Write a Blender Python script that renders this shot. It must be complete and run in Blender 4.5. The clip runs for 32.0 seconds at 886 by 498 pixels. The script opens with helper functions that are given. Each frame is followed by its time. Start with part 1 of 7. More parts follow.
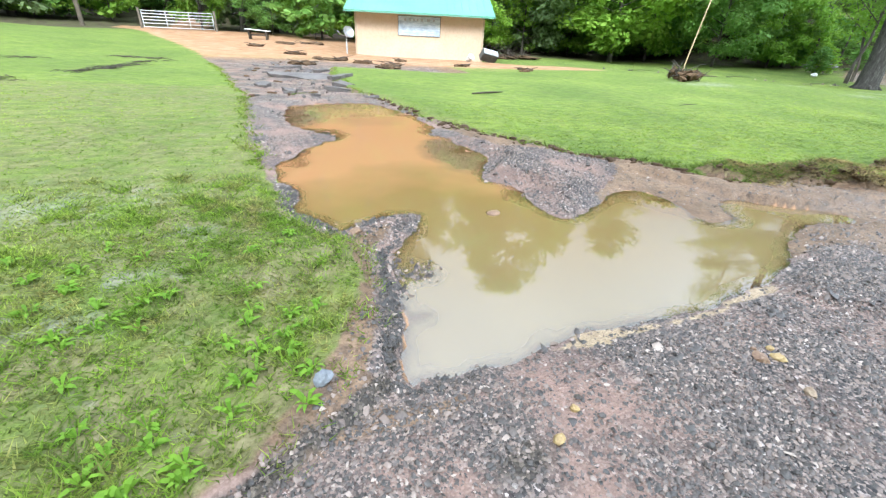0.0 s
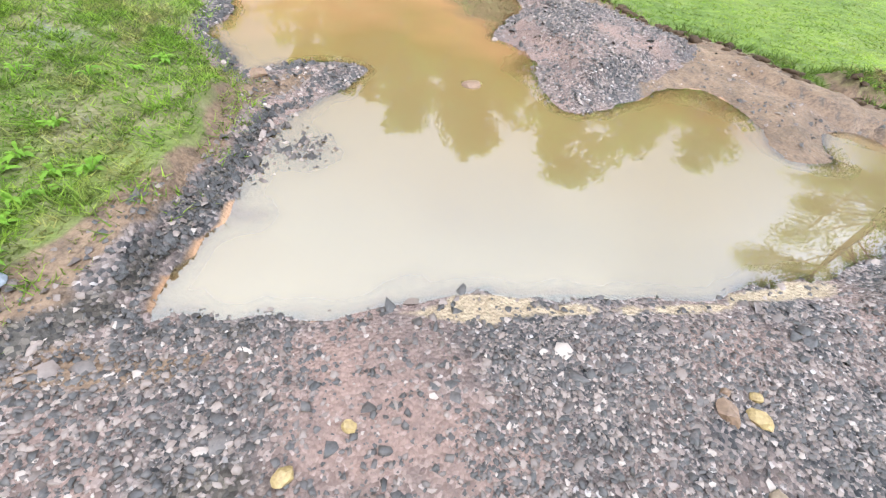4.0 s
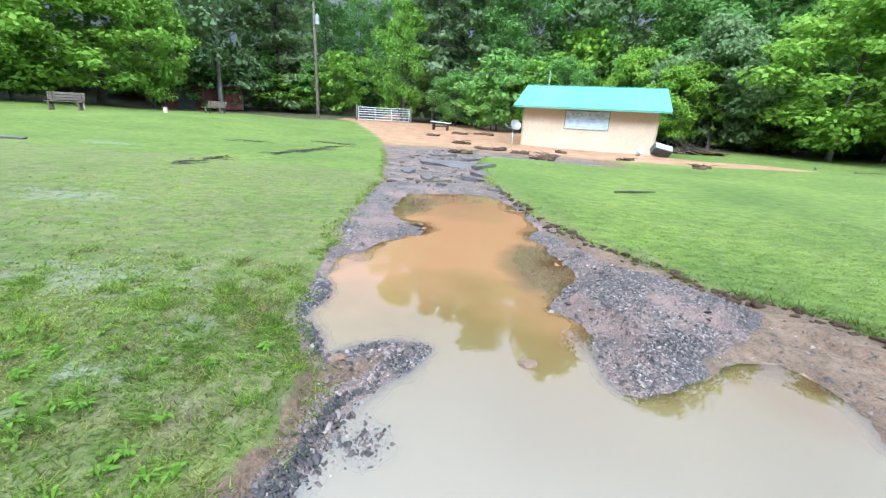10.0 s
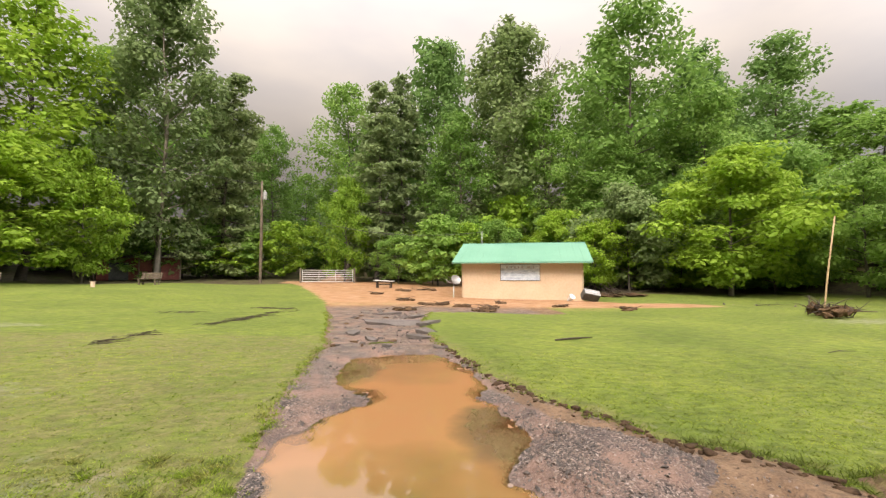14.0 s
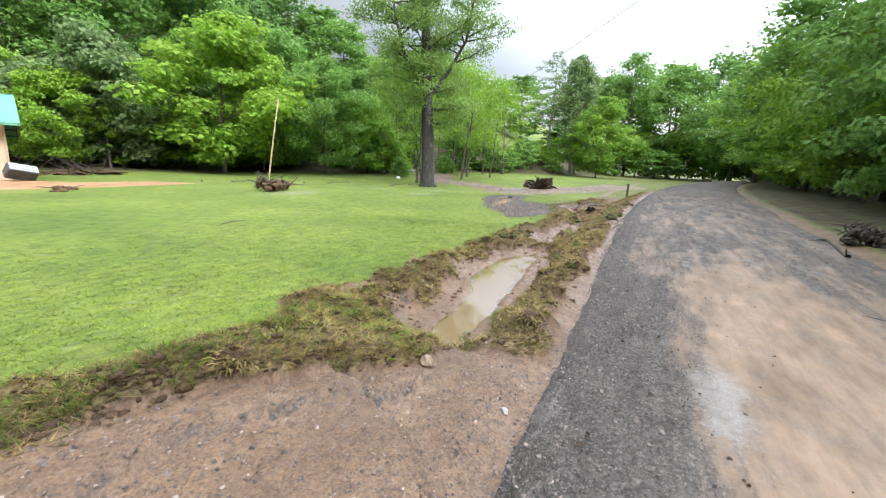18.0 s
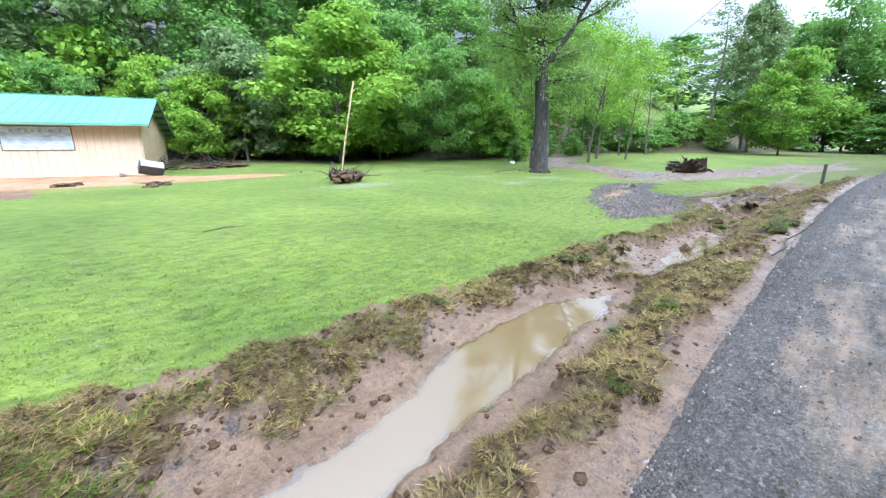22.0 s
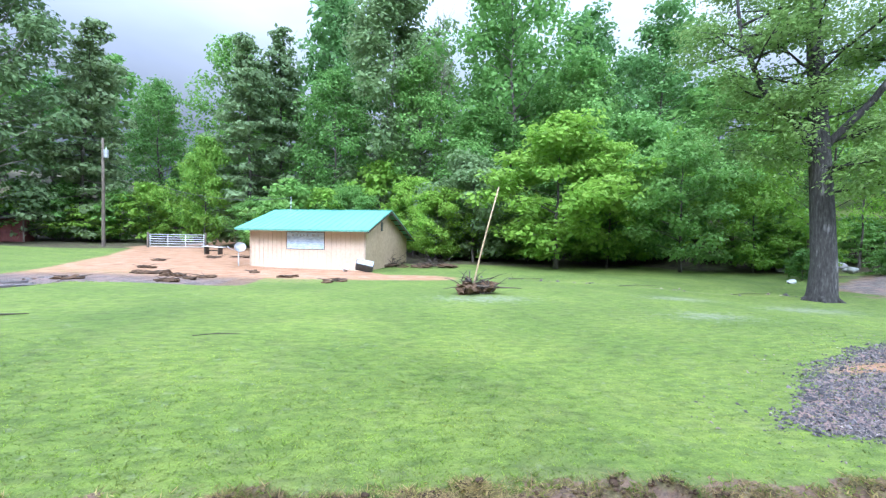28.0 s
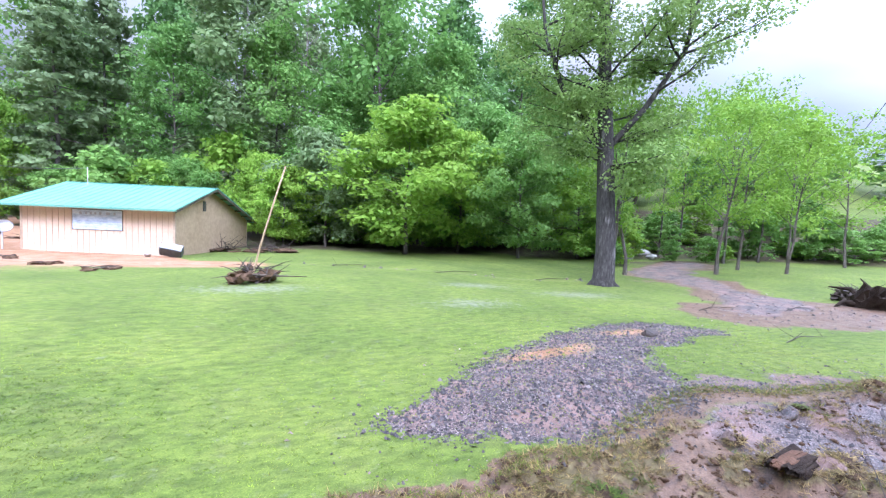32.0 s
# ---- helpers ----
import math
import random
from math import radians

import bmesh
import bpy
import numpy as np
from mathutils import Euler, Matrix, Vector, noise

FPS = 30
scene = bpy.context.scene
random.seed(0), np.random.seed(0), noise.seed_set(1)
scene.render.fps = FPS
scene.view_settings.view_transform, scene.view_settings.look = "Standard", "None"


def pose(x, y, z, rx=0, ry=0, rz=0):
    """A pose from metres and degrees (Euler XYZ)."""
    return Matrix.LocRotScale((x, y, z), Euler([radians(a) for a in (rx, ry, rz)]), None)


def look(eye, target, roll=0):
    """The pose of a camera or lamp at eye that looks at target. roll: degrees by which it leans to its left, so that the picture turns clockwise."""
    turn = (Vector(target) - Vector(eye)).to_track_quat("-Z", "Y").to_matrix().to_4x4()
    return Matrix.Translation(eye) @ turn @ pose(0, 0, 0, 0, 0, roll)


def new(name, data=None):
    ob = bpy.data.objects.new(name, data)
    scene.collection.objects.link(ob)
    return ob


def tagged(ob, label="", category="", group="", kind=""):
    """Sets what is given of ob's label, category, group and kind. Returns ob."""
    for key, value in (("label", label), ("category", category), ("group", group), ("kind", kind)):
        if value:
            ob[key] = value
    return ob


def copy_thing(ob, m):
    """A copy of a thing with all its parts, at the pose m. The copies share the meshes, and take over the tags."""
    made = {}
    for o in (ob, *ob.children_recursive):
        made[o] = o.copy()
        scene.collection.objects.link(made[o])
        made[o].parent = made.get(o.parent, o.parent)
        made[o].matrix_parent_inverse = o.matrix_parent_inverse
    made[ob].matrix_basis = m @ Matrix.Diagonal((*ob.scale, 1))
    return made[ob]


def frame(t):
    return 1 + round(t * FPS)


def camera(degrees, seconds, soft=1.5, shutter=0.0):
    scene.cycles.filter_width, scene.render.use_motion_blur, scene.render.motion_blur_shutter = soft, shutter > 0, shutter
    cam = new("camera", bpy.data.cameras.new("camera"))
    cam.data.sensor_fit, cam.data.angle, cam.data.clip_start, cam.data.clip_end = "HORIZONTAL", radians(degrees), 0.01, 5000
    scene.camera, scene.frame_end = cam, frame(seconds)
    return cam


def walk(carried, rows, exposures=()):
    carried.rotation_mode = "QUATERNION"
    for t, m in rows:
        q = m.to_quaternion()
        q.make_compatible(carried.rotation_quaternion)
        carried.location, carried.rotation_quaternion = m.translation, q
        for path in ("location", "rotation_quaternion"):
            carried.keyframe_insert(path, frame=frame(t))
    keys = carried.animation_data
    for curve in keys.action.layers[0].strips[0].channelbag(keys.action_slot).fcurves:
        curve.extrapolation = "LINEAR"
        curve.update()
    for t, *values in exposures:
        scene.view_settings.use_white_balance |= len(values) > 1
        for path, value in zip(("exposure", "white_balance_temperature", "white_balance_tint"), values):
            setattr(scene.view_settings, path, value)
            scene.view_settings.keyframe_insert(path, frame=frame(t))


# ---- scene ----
cam = camera(93.3, 32.0, soft=1.3)
PATH = [
    (0, (-0.201, 0.757, 1.414), (0.453, 2.4, 0.479), 3.0),
    (0.5, (-0.202, 0.776, 1.381), (0.459, 2.357, 0.348), 3.7),
    (1, (-0.215, 0.848, 1.316), (0.416, 2.357, 0.165), 4.7),
    (1.5, (-0.164, 0.931, 1.284), (0.431, 2.362, 0.02), 7.1),
    (2, (0.036, 0.951, 1.266), (0.551, 2.341, -0.077), 8.8),
    (2.5, (0.241, 1.008, 1.219), (0.684, 2.34, -0.205), 10.7),
    (3, (0.483, 1.125, 1.184), (0.893, 2.445, -0.261), 12.1),
    (3.5, (0.672, 1.187, 1.168), (0.998, 2.543, -0.266), 10.4),
    (4, (0.802, 1.255, 1.154), (1.136, 2.607, -0.281), 10.5),
    (4.5, (0.866, 1.298, 1.171), (1.297, 2.62, -0.267), 12.5),
    (6.5, (1.009, 1.357, 1.325), (1.216, 2.798, -0.047), 10.6),
    (7, (1.033, 1.337, 1.315), (1.34, 2.725, -0.091), 11.2),
    (7.5, (1.053, 1.323, 1.31), (1.398, 2.682, -0.116), 11.6),
    (8, (0.973, 1.327, 1.302), (1.237, 2.723, -0.106), 11.3),
    (8.5, (0.907, 1.299, 1.303), (1.089, 2.746, -0.066), 11.6),
    (9, (0.824, 1.243, 1.302), (0.87, 2.781, 0.024), 9.7),
    (9.5, (0.847, 1.298, 1.423), (0.838, 3.057, 0.471), 6.6),
    (10, (0.873, 1.346, 1.534), (0.818, 3.245, 0.908), 2.9),
    (10.5, (0.873, 1.336, 1.592), (0.772, 3.3, 1.227), 0.3),
    (11, (0.86, 1.324, 1.622), (0.681, 3.31, 1.469), -1.1),
    (11.5, (0.852, 1.295, 1.646), (0.596, 3.278, 1.656), -1.8),
    (12, (0.83, 1.297, 1.656), (0.555, 3.276, 1.74), -1.8),
    (12.5, (0.836, 1.294, 1.665), (0.571, 3.273, 1.785), -1.5),
    (13, (0.85, 1.279, 1.67), (0.645, 3.265, 1.797), -1.1),
    (13.5, (0.858, 1.285, 1.66), (0.791, 3.281, 1.774), -0.6),
    (14, (0.892, 1.279, 1.66), (1.072, 3.269, 1.754), -0.1),
    (14.5, (1.146, 1.256, 1.647), (1.732, 3.168, 1.702), 0.4),
    (15, (1.515, 1.197, 1.601), (2.551, 2.908, 1.615), 0.7),
    (15.5, (1.839, 1.121, 1.602), (3.248, 2.541, 1.593), 0.9),
    (17.5, (3.354, 1.076, 1.576), (5.103, 1.997, 1.271), 3.0),
    (18, (3.823, 1.014, 1.53), (5.575, 1.881, 1.107), 2.9),
    (18.5, (4.322, 1.098, 1.509), (6.075, 1.927, 1.019), 2.7),
    (19, (4.765, 1.096, 1.495), (6.487, 1.948, 0.94), 2.4),
    (19.5, (5.178, 1.112, 1.489), (6.863, 2.006, 0.887), 2.3),
    (20, (5.679, 1.179, 1.492), (7.332, 2.11, 0.859), 2.2),
    (20.5, (6.163, 1.117, 1.497), (7.74, 2.179, 0.879), 1.3),
    (21, (6.612, 1.124, 1.52), (8.137, 2.282, 0.942), 1.0),
    (21.5, (7.136, 1.126, 1.551), (8.603, 2.372, 1.007), 0.8),
    (22, (7.615, 1.065, 1.573), (8.973, 2.44, 1.057), 0.4),
    (22.5, (8.142, 1.114, 1.58), (9.472, 2.535, 1.119), 0.7),
    (23, (8.681, 1.076, 1.605), (9.97, 2.541, 1.166), 0.8),
    (23.5, (9.145, 1.028, 1.628), (10.37, 2.538, 1.164), 0.6),
    (24, (9.675, 1.08, 1.666), (10.864, 2.635, 1.256), 0.4),
    (24.5, (10.131, 1.027, 1.652), (11.164, 2.69, 1.246), -0.4),
    (25, (10.564, 1.052, 1.638), (11.465, 2.805, 1.298), -0.8),
    (25.5, (10.983, 1.151, 1.71), (11.615, 3.04, 1.535), -1.5),
    (26, (11.389, 1.235, 1.684), (11.767, 3.195, 1.553), -1.4),
    (26.5, (11.876, 1.226, 1.746), (12.126, 3.209, 1.668), -0.4),
    (28.5, (13.759, 1.049, 1.84), (14.056, 3.026, 1.783), 2.1),
    (29, (14.23, 1.092, 1.864), (14.625, 3.051, 1.792), 1.9),
    (29.5, (14.657, 1.109, 1.853), (15.059, 3.067, 1.793), 2.3),
    (30, (15.057, 1.052, 1.887), (15.425, 3.015, 1.779), 1.7),
    (30.5, (15.486, 1.045, 1.878), (15.989, 2.978, 1.778), 1.7),
    (31, (15.898, 0.902, 1.974), (16.46, 2.818, 1.855), 1.7),
    (31.5, (16.412, 0.841, 1.975), (17.044, 2.735, 1.857), 2.0),
    (32, (17.044, 0.897, 1.985), (17.774, 2.755, 1.862), 2.4),
]
EXPOSURES = [
    (0, 0.40, 6150, 2), (1.0, 0.42, 6150, 5), (3.0, 0.44, 6250, 6), (8.0, 0.38, 6250, 6), (9.0, 0.42, 6250, 6), (9.6, 0.28, 5750, 4), (10.0, 0.26, 5550, 3), (11.0, 0.28, 5050, 1), (12.0, -0.04, 6450, 12), (13.0, -0.13, 8150, 15),
    (14.5, -0.16, 8900, 20), (15.5, -0.18, 9200, 26), (17.5, 0.09, 7100, 12), (18.5, 0.31, 6450, 6), (20.0, 0.51, 6000, 5), (22.0, 0.44, 5650, 7), (25.0, 0.53, 5400, 8), (26.5, 0.42, 5050, 11),
    (28.5, 0.37, 5650, 12), (29.0, 0.40, 6350, 21), (30.0, 0.42, 5950, 24), (31.0, 0.43, 5250, 20), (32.0, 0.48, 5450, 24),
]
walk(cam, [(t, look(eye, target, roll)) for t, eye, target, roll in PATH], EXPOSURES)

# ---- light: a bright overcast sky with a veiled sun ----
SUN_ELEV, SUN_AZ = 43.0, 205.0
world = bpy.data.worlds.new("overcast_sky")
scene.world = world
world.use_nodes = True
wt = world.node_tree
wt.nodes.clear()
w_out = wt.nodes.new("ShaderNodeOutputWorld")
w_bg = wt.nodes.new("ShaderNodeBackground")
w_sky = wt.nodes.new("ShaderNodeTexSky")
w_sky.sky_type, w_sky.sun_disc = "NISHITA", False
w_sky.sun_elevation, w_sky.sun_rotation = radians(SUN_ELEV), radians(SUN_AZ)
w_co = wt.nodes.new("ShaderNodeTexCoord")
w_map = wt.nodes.new("ShaderNodeMapping")
w_map.inputs["Scale"].default_value = (1.0, 1.0, 2.6)
w_noise = wt.nodes.new("ShaderNodeTexNoise")
w_noise.inputs["Scale"].default_value, w_noise.inputs["Detail"].default_value = 1.6, 5.0
w_noise.inputs["Roughness"].default_value = 0.5
w_ramp = wt.nodes.new("ShaderNodeValToRGB")
w_ramp.color_ramp.elements[0].position, w_ramp.color_ramp.elements[0].color = 0.32, (4.3, 4.8, 5.9, 1)
w_ramp.color_ramp.elements[1].position, w_ramp.color_ramp.elements[1].color = 0.68, (6.7, 6.9, 7.4, 1)
w_mix = wt.nodes.new("ShaderNodeMix")
w_mix.data_type = "RGBA"
w_mix.inputs[0].default_value = 0.88
wt.links.new(w_co.outputs["Generated"], w_map.inputs["Vector"])
wt.links.new(w_map.outputs[0], w_noise.inputs["Vector"])
wt.links.new(w_noise.outputs["Fac"], w_ramp.inputs[0])
wt.links.new(w_sky.outputs[0], w_mix.inputs[6])
wt.links.new(w_ramp.outputs[0], w_mix.inputs[7])
# an overcast sky is about three times as bright overhead as at the horizon
w_sep = wt.nodes.new("ShaderNodeSeparateXYZ")
wt.links.new(w_co.outputs["Generated"], w_sep.inputs[0])
w_lift = wt.nodes.new("ShaderNodeMapRange")
w_lift.inputs["From Min"].default_value, w_lift.inputs["From Max"].default_value = 0.1, 0.8
w_lift.inputs["To Min"].default_value, w_lift.inputs["To Max"].default_value = 0.42, 3.9
w_lift.interpolation_type = "SMOOTHSTEP"
wt.links.new(w_sep.outputs["Z"], w_lift.inputs["Value"])
w_mul = wt.nodes.new("ShaderNodeVectorMath")
w_mul.operation = "SCALE"
wt.links.new(w_mix.outputs[2], w_mul.inputs[0])
# the cloud is thinner and brighter towards the veiled sun in the south
w_side = wt.nodes.new("ShaderNodeMapRange")
w_side.inputs["From Min"].default_value, w_side.inputs["From Max"].default_value = -1.0, 0.45
w_side.inputs["To Min"].default_value, w_side.inputs["To Max"].default_value = 1.8, 0.42
wt.links.new(w_sep.outputs["Y"], w_side.inputs["Value"])
w_both = wt.nodes.new("ShaderNodeMath")
w_both.operation = "MULTIPLY"
wt.links.new(w_lift.outputs[0], w_both.inputs[0])
wt.links.new(w_side.outputs[0], w_both.inputs[1])
# and again low in the east, down the valley
w_east = wt.nodes.new("ShaderNodeMapRange")
w_east.inputs["From Min"].default_value, w_east.inputs["From Max"].default_value = 0.6, 0.98
w_east.inputs["To Min"].default_value, w_east.inputs["To Max"].default_value = 1.0, 2.5
w_east.interpolation_type = "SMOOTHSTEP"
wt.links.new(w_sep.outputs["X"], w_east.inputs["Value"])
w_all = wt.nodes.new("ShaderNodeMath")
w_all.operation = "MULTIPLY"
wt.links.new(w_both.outputs[0], w_all.inputs[0])
wt.links.new(w_east.outputs[0], w_all.inputs[1])
wt.links.new(w_all.outputs[0], w_mul.inputs["Scale"])
wt.links.new(w_mul.outputs[0], w_bg.inputs["Color"])
w_bg.inputs["Strength"].default_value = 0.185
wt.links.new(w_bg.outputs[0], w_out.inputs["Surface"])

sun = new("sun", bpy.data.lights.new("sun", "SUN"))
sun.data.energy, sun.data.angle, sun.data.color = 2.1, radians(14), (1.0, 0.96, 0.9)
a, e = radians(SUN_AZ), radians(SUN_ELEV)
sun.matrix_world = look((0, 0, 0), (-math.sin(a) * math.cos(e), -math.cos(a) * math.cos(e), -math.sin(e)))


# ---- small tools ----
def rng(seed):
    return np.random.default_rng(seed)


def vnoise(x, y, size, seed=0, octaves=3):
    """Smooth noise between -1 and 1 over the plan."""
    total, amp, full = np.zeros_like(x, float), 1.0, 0.0
    for o in range(octaves):
        u, v = x / size * 2**o + 17.3 * o, y / size * 2**o - 9.1 * o
        i, j = np.floor(u).astype(np.int64), np.floor(v).astype(np.int64)
        fu, fv = u - i, v - j
        fu, fv = fu * fu * (3 - 2 * fu), fv * fv * (3 - 2 * fv)

        def lattice(p, q):
            h = (p * 374761393 + q * 668265263 + (seed + o * 101) * 974634777) & 0xFFFFFFFF
            h = ((h ^ (h >> 13)) * 1274126177) & 0xFFFFFFFF
            return ((h ^ (h >> 16)) & 0xFFFF) / 32767.5 - 1.0

        total += amp * ((lattice(i, j) * (1 - fu) + lattice(i + 1, j) * fu) * (1 - fv) + (lattice(i, j + 1) * (1 - fu) + lattice(i + 1, j + 1) * fu) * fv)
        full += amp
        amp *= 0.5
    return total / full


def sat(v):
    return np.clip(v, 0.0, 1.0)


def step(a, b, v):
    v = sat((v - a) / (b - a))
    return v * v * (3 - 2 * v)


def inside(x, y, poly):
    """Signed distance to a closed outline: negative inside."""
    pts = np.array(poly, float)
    best, odd = np.full(x.shape, 1e9), np.zeros(x.shape, bool)
    for (x0, y0), (x1, y1) in zip(pts, np.roll(pts, -1, 0)):
        dx, dy = x1 - x0, y1 - y0
        t = sat(((x - x0) * dx + (y - y0) * dy) / (dx * dx + dy * dy + 1e-12))
        best = np.minimum(best, np.hypot(x - x0 - t * dx, y - y0 - t * dy))
        if dy != 0:
            odd ^= ((y0 > y) != (y1 > y)) & (x < x0 + (y - y0) / dy * dx)
    return np.where(odd, -best, best)


def along(x, y, line):
    """Distance to an open line."""
    pts, best = np.array(line, float), np.full(x.shape, 1e9)
    for (x0, y0), (x1, y1) in zip(pts, pts[1:]):
        dx, dy = x1 - x0, y1 - y0
        t = sat(((x - x0) * dx + (y - y0) * dy) / (dx * dx + dy * dy))
        best = np.minimum(best, np.hypot(x - x0 - t * dx, y - y0 - t * dy))
    return best


def raw_mesh(name, verts, faces, material=None, smooth=False):
    verts, faces = np.asarray(verts, np.float32), np.asarray(faces, np.int32)
    me = bpy.data.meshes.new(name)
    k = faces.shape[1]
    me.vertices.add(len(verts))
    me.vertices.foreach_set("co", verts.ravel())
    me.loops.add(faces.size)
    me.loops.foreach_set("vertex_index", faces.ravel())
    me.polygons.add(len(faces))
    me.polygons.foreach_set("loop_start", np.arange(0, faces.size, k, dtype=np.int32))
    if smooth:
        me.polygons.foreach_set("use_smooth", np.ones(len(faces), bool))
    me.update(calc_edges=True)
    if material:
        me.materials.append(material)
    return me


def child(ob, parent):
    ob.parent = parent
    return ob


def part(name, bm, material, parent, label=""):
    """One mesh object under a thing or a part. bm: a bmesh or a ready mesh."""
    if isinstance(bm, bmesh.types.BMesh):
        me = bpy.data.meshes.new(name)
        bm.to_mesh(me)
        bm.free()
    else:
        me = bm
    if material and not me.materials:
        me.materials.append(material)
    ob = child(new(name, me), parent)
    if label:
        ob["label"] = label
    return ob


def thing(name, m, label, category, group="", kind=""):
    ob = new(name)
    ob.empty_display_size = 0.2
    ob.matrix_basis = m
    return tagged(ob, label, category, group, kind)


def box(bm, size, m=None, bevel=0.0):
    made = bmesh.ops.create_cube(bm, size=1.0)["verts"]
    bmesh.ops.scale(bm, vec=size, verts=made)
    if bevel:
        edges = list({e for v in made for e in v.link_edges})
        made = bmesh.ops.bevel(bm, geom=edges, offset=bevel, segments=1, affect="EDGES")["verts"]
    if m is not None:
        bmesh.ops.transform(bm, matrix=m, verts=made)
    return bm


def boxed(size, m=None, bevel=0.0):
    return box(bmesh.new(), size, m, bevel)


def tube_np(points, radii, sides=6):
    """Vertices and quads of a tapered tube along points."""
    pts, verts, faces = [Vector(p) for p in points], [], []
    for n, p in enumerate(pts):
        ahead = (pts[min(n + 1, len(pts) - 1)] - pts[max(n - 1, 0)]).normalized()
        u = ahead.cross(Vector((0.31, 0.77, 0.55))).normalized()
        v = ahead.cross(u)
        for s in range(sides):
            c = 2 * math.pi * s / sides
            verts.append(p + radii[n] * (math.cos(c) * u + math.sin(c) * v))
    for n in range(len(pts) - 1):
        for s in range(sides):
            b, d = n * sides, (s + 1) % sides
            faces.append((b + s, b + d, b + sides + d, b + sides + s))
    return verts, faces


def tube_mesh(name, runs, material=None, sides=6):
    """One mesh of several tapered tubes: runs of (points, radii)."""
    verts, faces = [], []
    for points, radii in runs:
        v, f = tube_np(points, radii, sides)
        faces += [tuple(i + len(verts) for i in q) for q in f]
        verts += v
        m = len(verts)
        verts.append(Vector(points[-1]))
        faces += [(m - sides + s, m - sides + (s + 1) % sides, m, m) for s in range(sides)]
    quads = [q for q in faces if q[2] != q[3]]
    tris = [(q[0], q[1], q[2]) for q in faces if q[2] == q[3]]
    me = bpy.data.meshes.new(name)
    me.from_pydata([tuple(v) for v in verts], [], quads + tris)
    me.polygons.foreach_set("use_smooth", np.ones(len(me.polygons), bool))
    if material:
        me.materials.append(material)
    return me


def lump(bm, size, seed, rough=0.25, m=None, sub=2):
    """An uneven stone or clod."""
    made = bmesh.ops.create_icosphere(bm, subdivisions=sub, radius=0.5)["verts"]
    for v in made:
        k = 1 + rough * noise.noise(v.co * 3.1 + Vector((seed * 7.7, seed * 3.3, seed))) * 1.6
        v.co = Vector((v.co.x * size[0], v.co.y * size[1], v.co.z * size[2])) * k
    if m is not None:
        bmesh.ops.transform(bm, matrix=m, verts=made)
    return bm


# ---- materials ----
def material(name):
    mat = bpy.data.materials.new(name)
    mat.use_nodes = True
    nt = mat.node_tree
    return mat, nt, nt.nodes["Principled BSDF"]


def node(nt, kind, **values):
    n = nt.nodes.new(kind)
    for k, v in values.items():
        n.inputs[k.replace("_", " ")].default_value = v
    return n


def noise_fac(nt, size, detail=4.0, rough=0.55, vector=None):
    """Noise with features of about that many metres, 0 to 1."""
    n = node(nt, "ShaderNodeTexNoise", Scale=1.0 / size, Detail=detail, Roughness=rough)
    if vector is None:
        vector = nt.nodes.new("ShaderNodeTexCoord").outputs["Object"]
    nt.links.new(vector, n.inputs["Vector"])
    return n.outputs["Fac"]


def ramp(nt, fac, stops):
    r = nt.nodes.new("ShaderNodeValToRGB")
    while len(r.color_ramp.elements) < len(stops):
        r.color_ramp.elements.new(0.5)
    for el, (pos, col) in zip(r.color_ramp.elements, stops):
        el.position, el.color = pos, (*col, 1) if len(col) == 3 else col
    nt.links.new(fac, r.inputs[0])
    return r.outputs[0]


def mix(nt, fac, a, b, blend="MIX"):
    m = nt.nodes.new("ShaderNodeMix")
    m.data_type, m.blend_type = "RGBA", blend
    for socket, value in ((m.inputs[0], fac), (m.inputs[6], a), (m.inputs[7], b)):
        if isinstance(value, bpy.types.NodeSocket):
            nt.links.new(value, socket)
        else:
            socket.default_value = value if isinstance(value, (int, float)) else (*value[:3], 1)
    return m.outputs[2]


def maths(nt, op, a, b=0.0, clamp=False):
    m = nt.nodes.new("ShaderNodeMath")
    m.operation, m.use_clamp = op, clamp
    for socket, value in ((m.inputs[0], a), (m.inputs[1], b)):
        if isinstance(value, bpy.types.NodeSocket):
            nt.links.new(value, socket)
        else:
            socket.default_value = value
    return m.outputs[0]


def bump(nt, bsdf, height, strength=0.4, distance=0.02):
    b = node(nt, "ShaderNodeBump", Strength=strength, Distance=distance)
    nt.links.new(height, b.inputs["Height"])
    nt.links.new(b.outputs[0], bsdf.inputs["Normal"])


def island(nt):
    return nt.nodes.new("ShaderNodeNewGeometry").outputs["Random Per Island"]


def per_object(nt):
    return nt.nodes.new("ShaderNodeObjectInfo").outputs["Random"]


def plain(name, dark, light, size, rough=0.7, metal=0.0, strength=0.3, distance=0.01, fine=None, spec=0.5):
    """A surface between two colours, with stains of that size and a fine grain."""
    mat, nt, p = material(name)
    big, small = noise_fac(nt, size, 5), noise_fac(nt, fine or size * 0.12, 4)
    c = ramp(nt, big, [(0.3, dark), (0.7, light)])
    c = mix(nt, 0.35, c, ramp(nt, small, [(0.3, tuple(0.6 * v for v in dark)), (0.7, tuple(min(1, 1.15 * v) for v in light))]))
    nt.links.new(c, p.inputs["Base Color"])
    p.inputs["Roughness"].default_value, p.inputs["Metallic"].default_value = rough, metal
    p.inputs["Specular IOR Level"].default_value = spec
    bump(nt, p, small, strength, distance)
    return mat


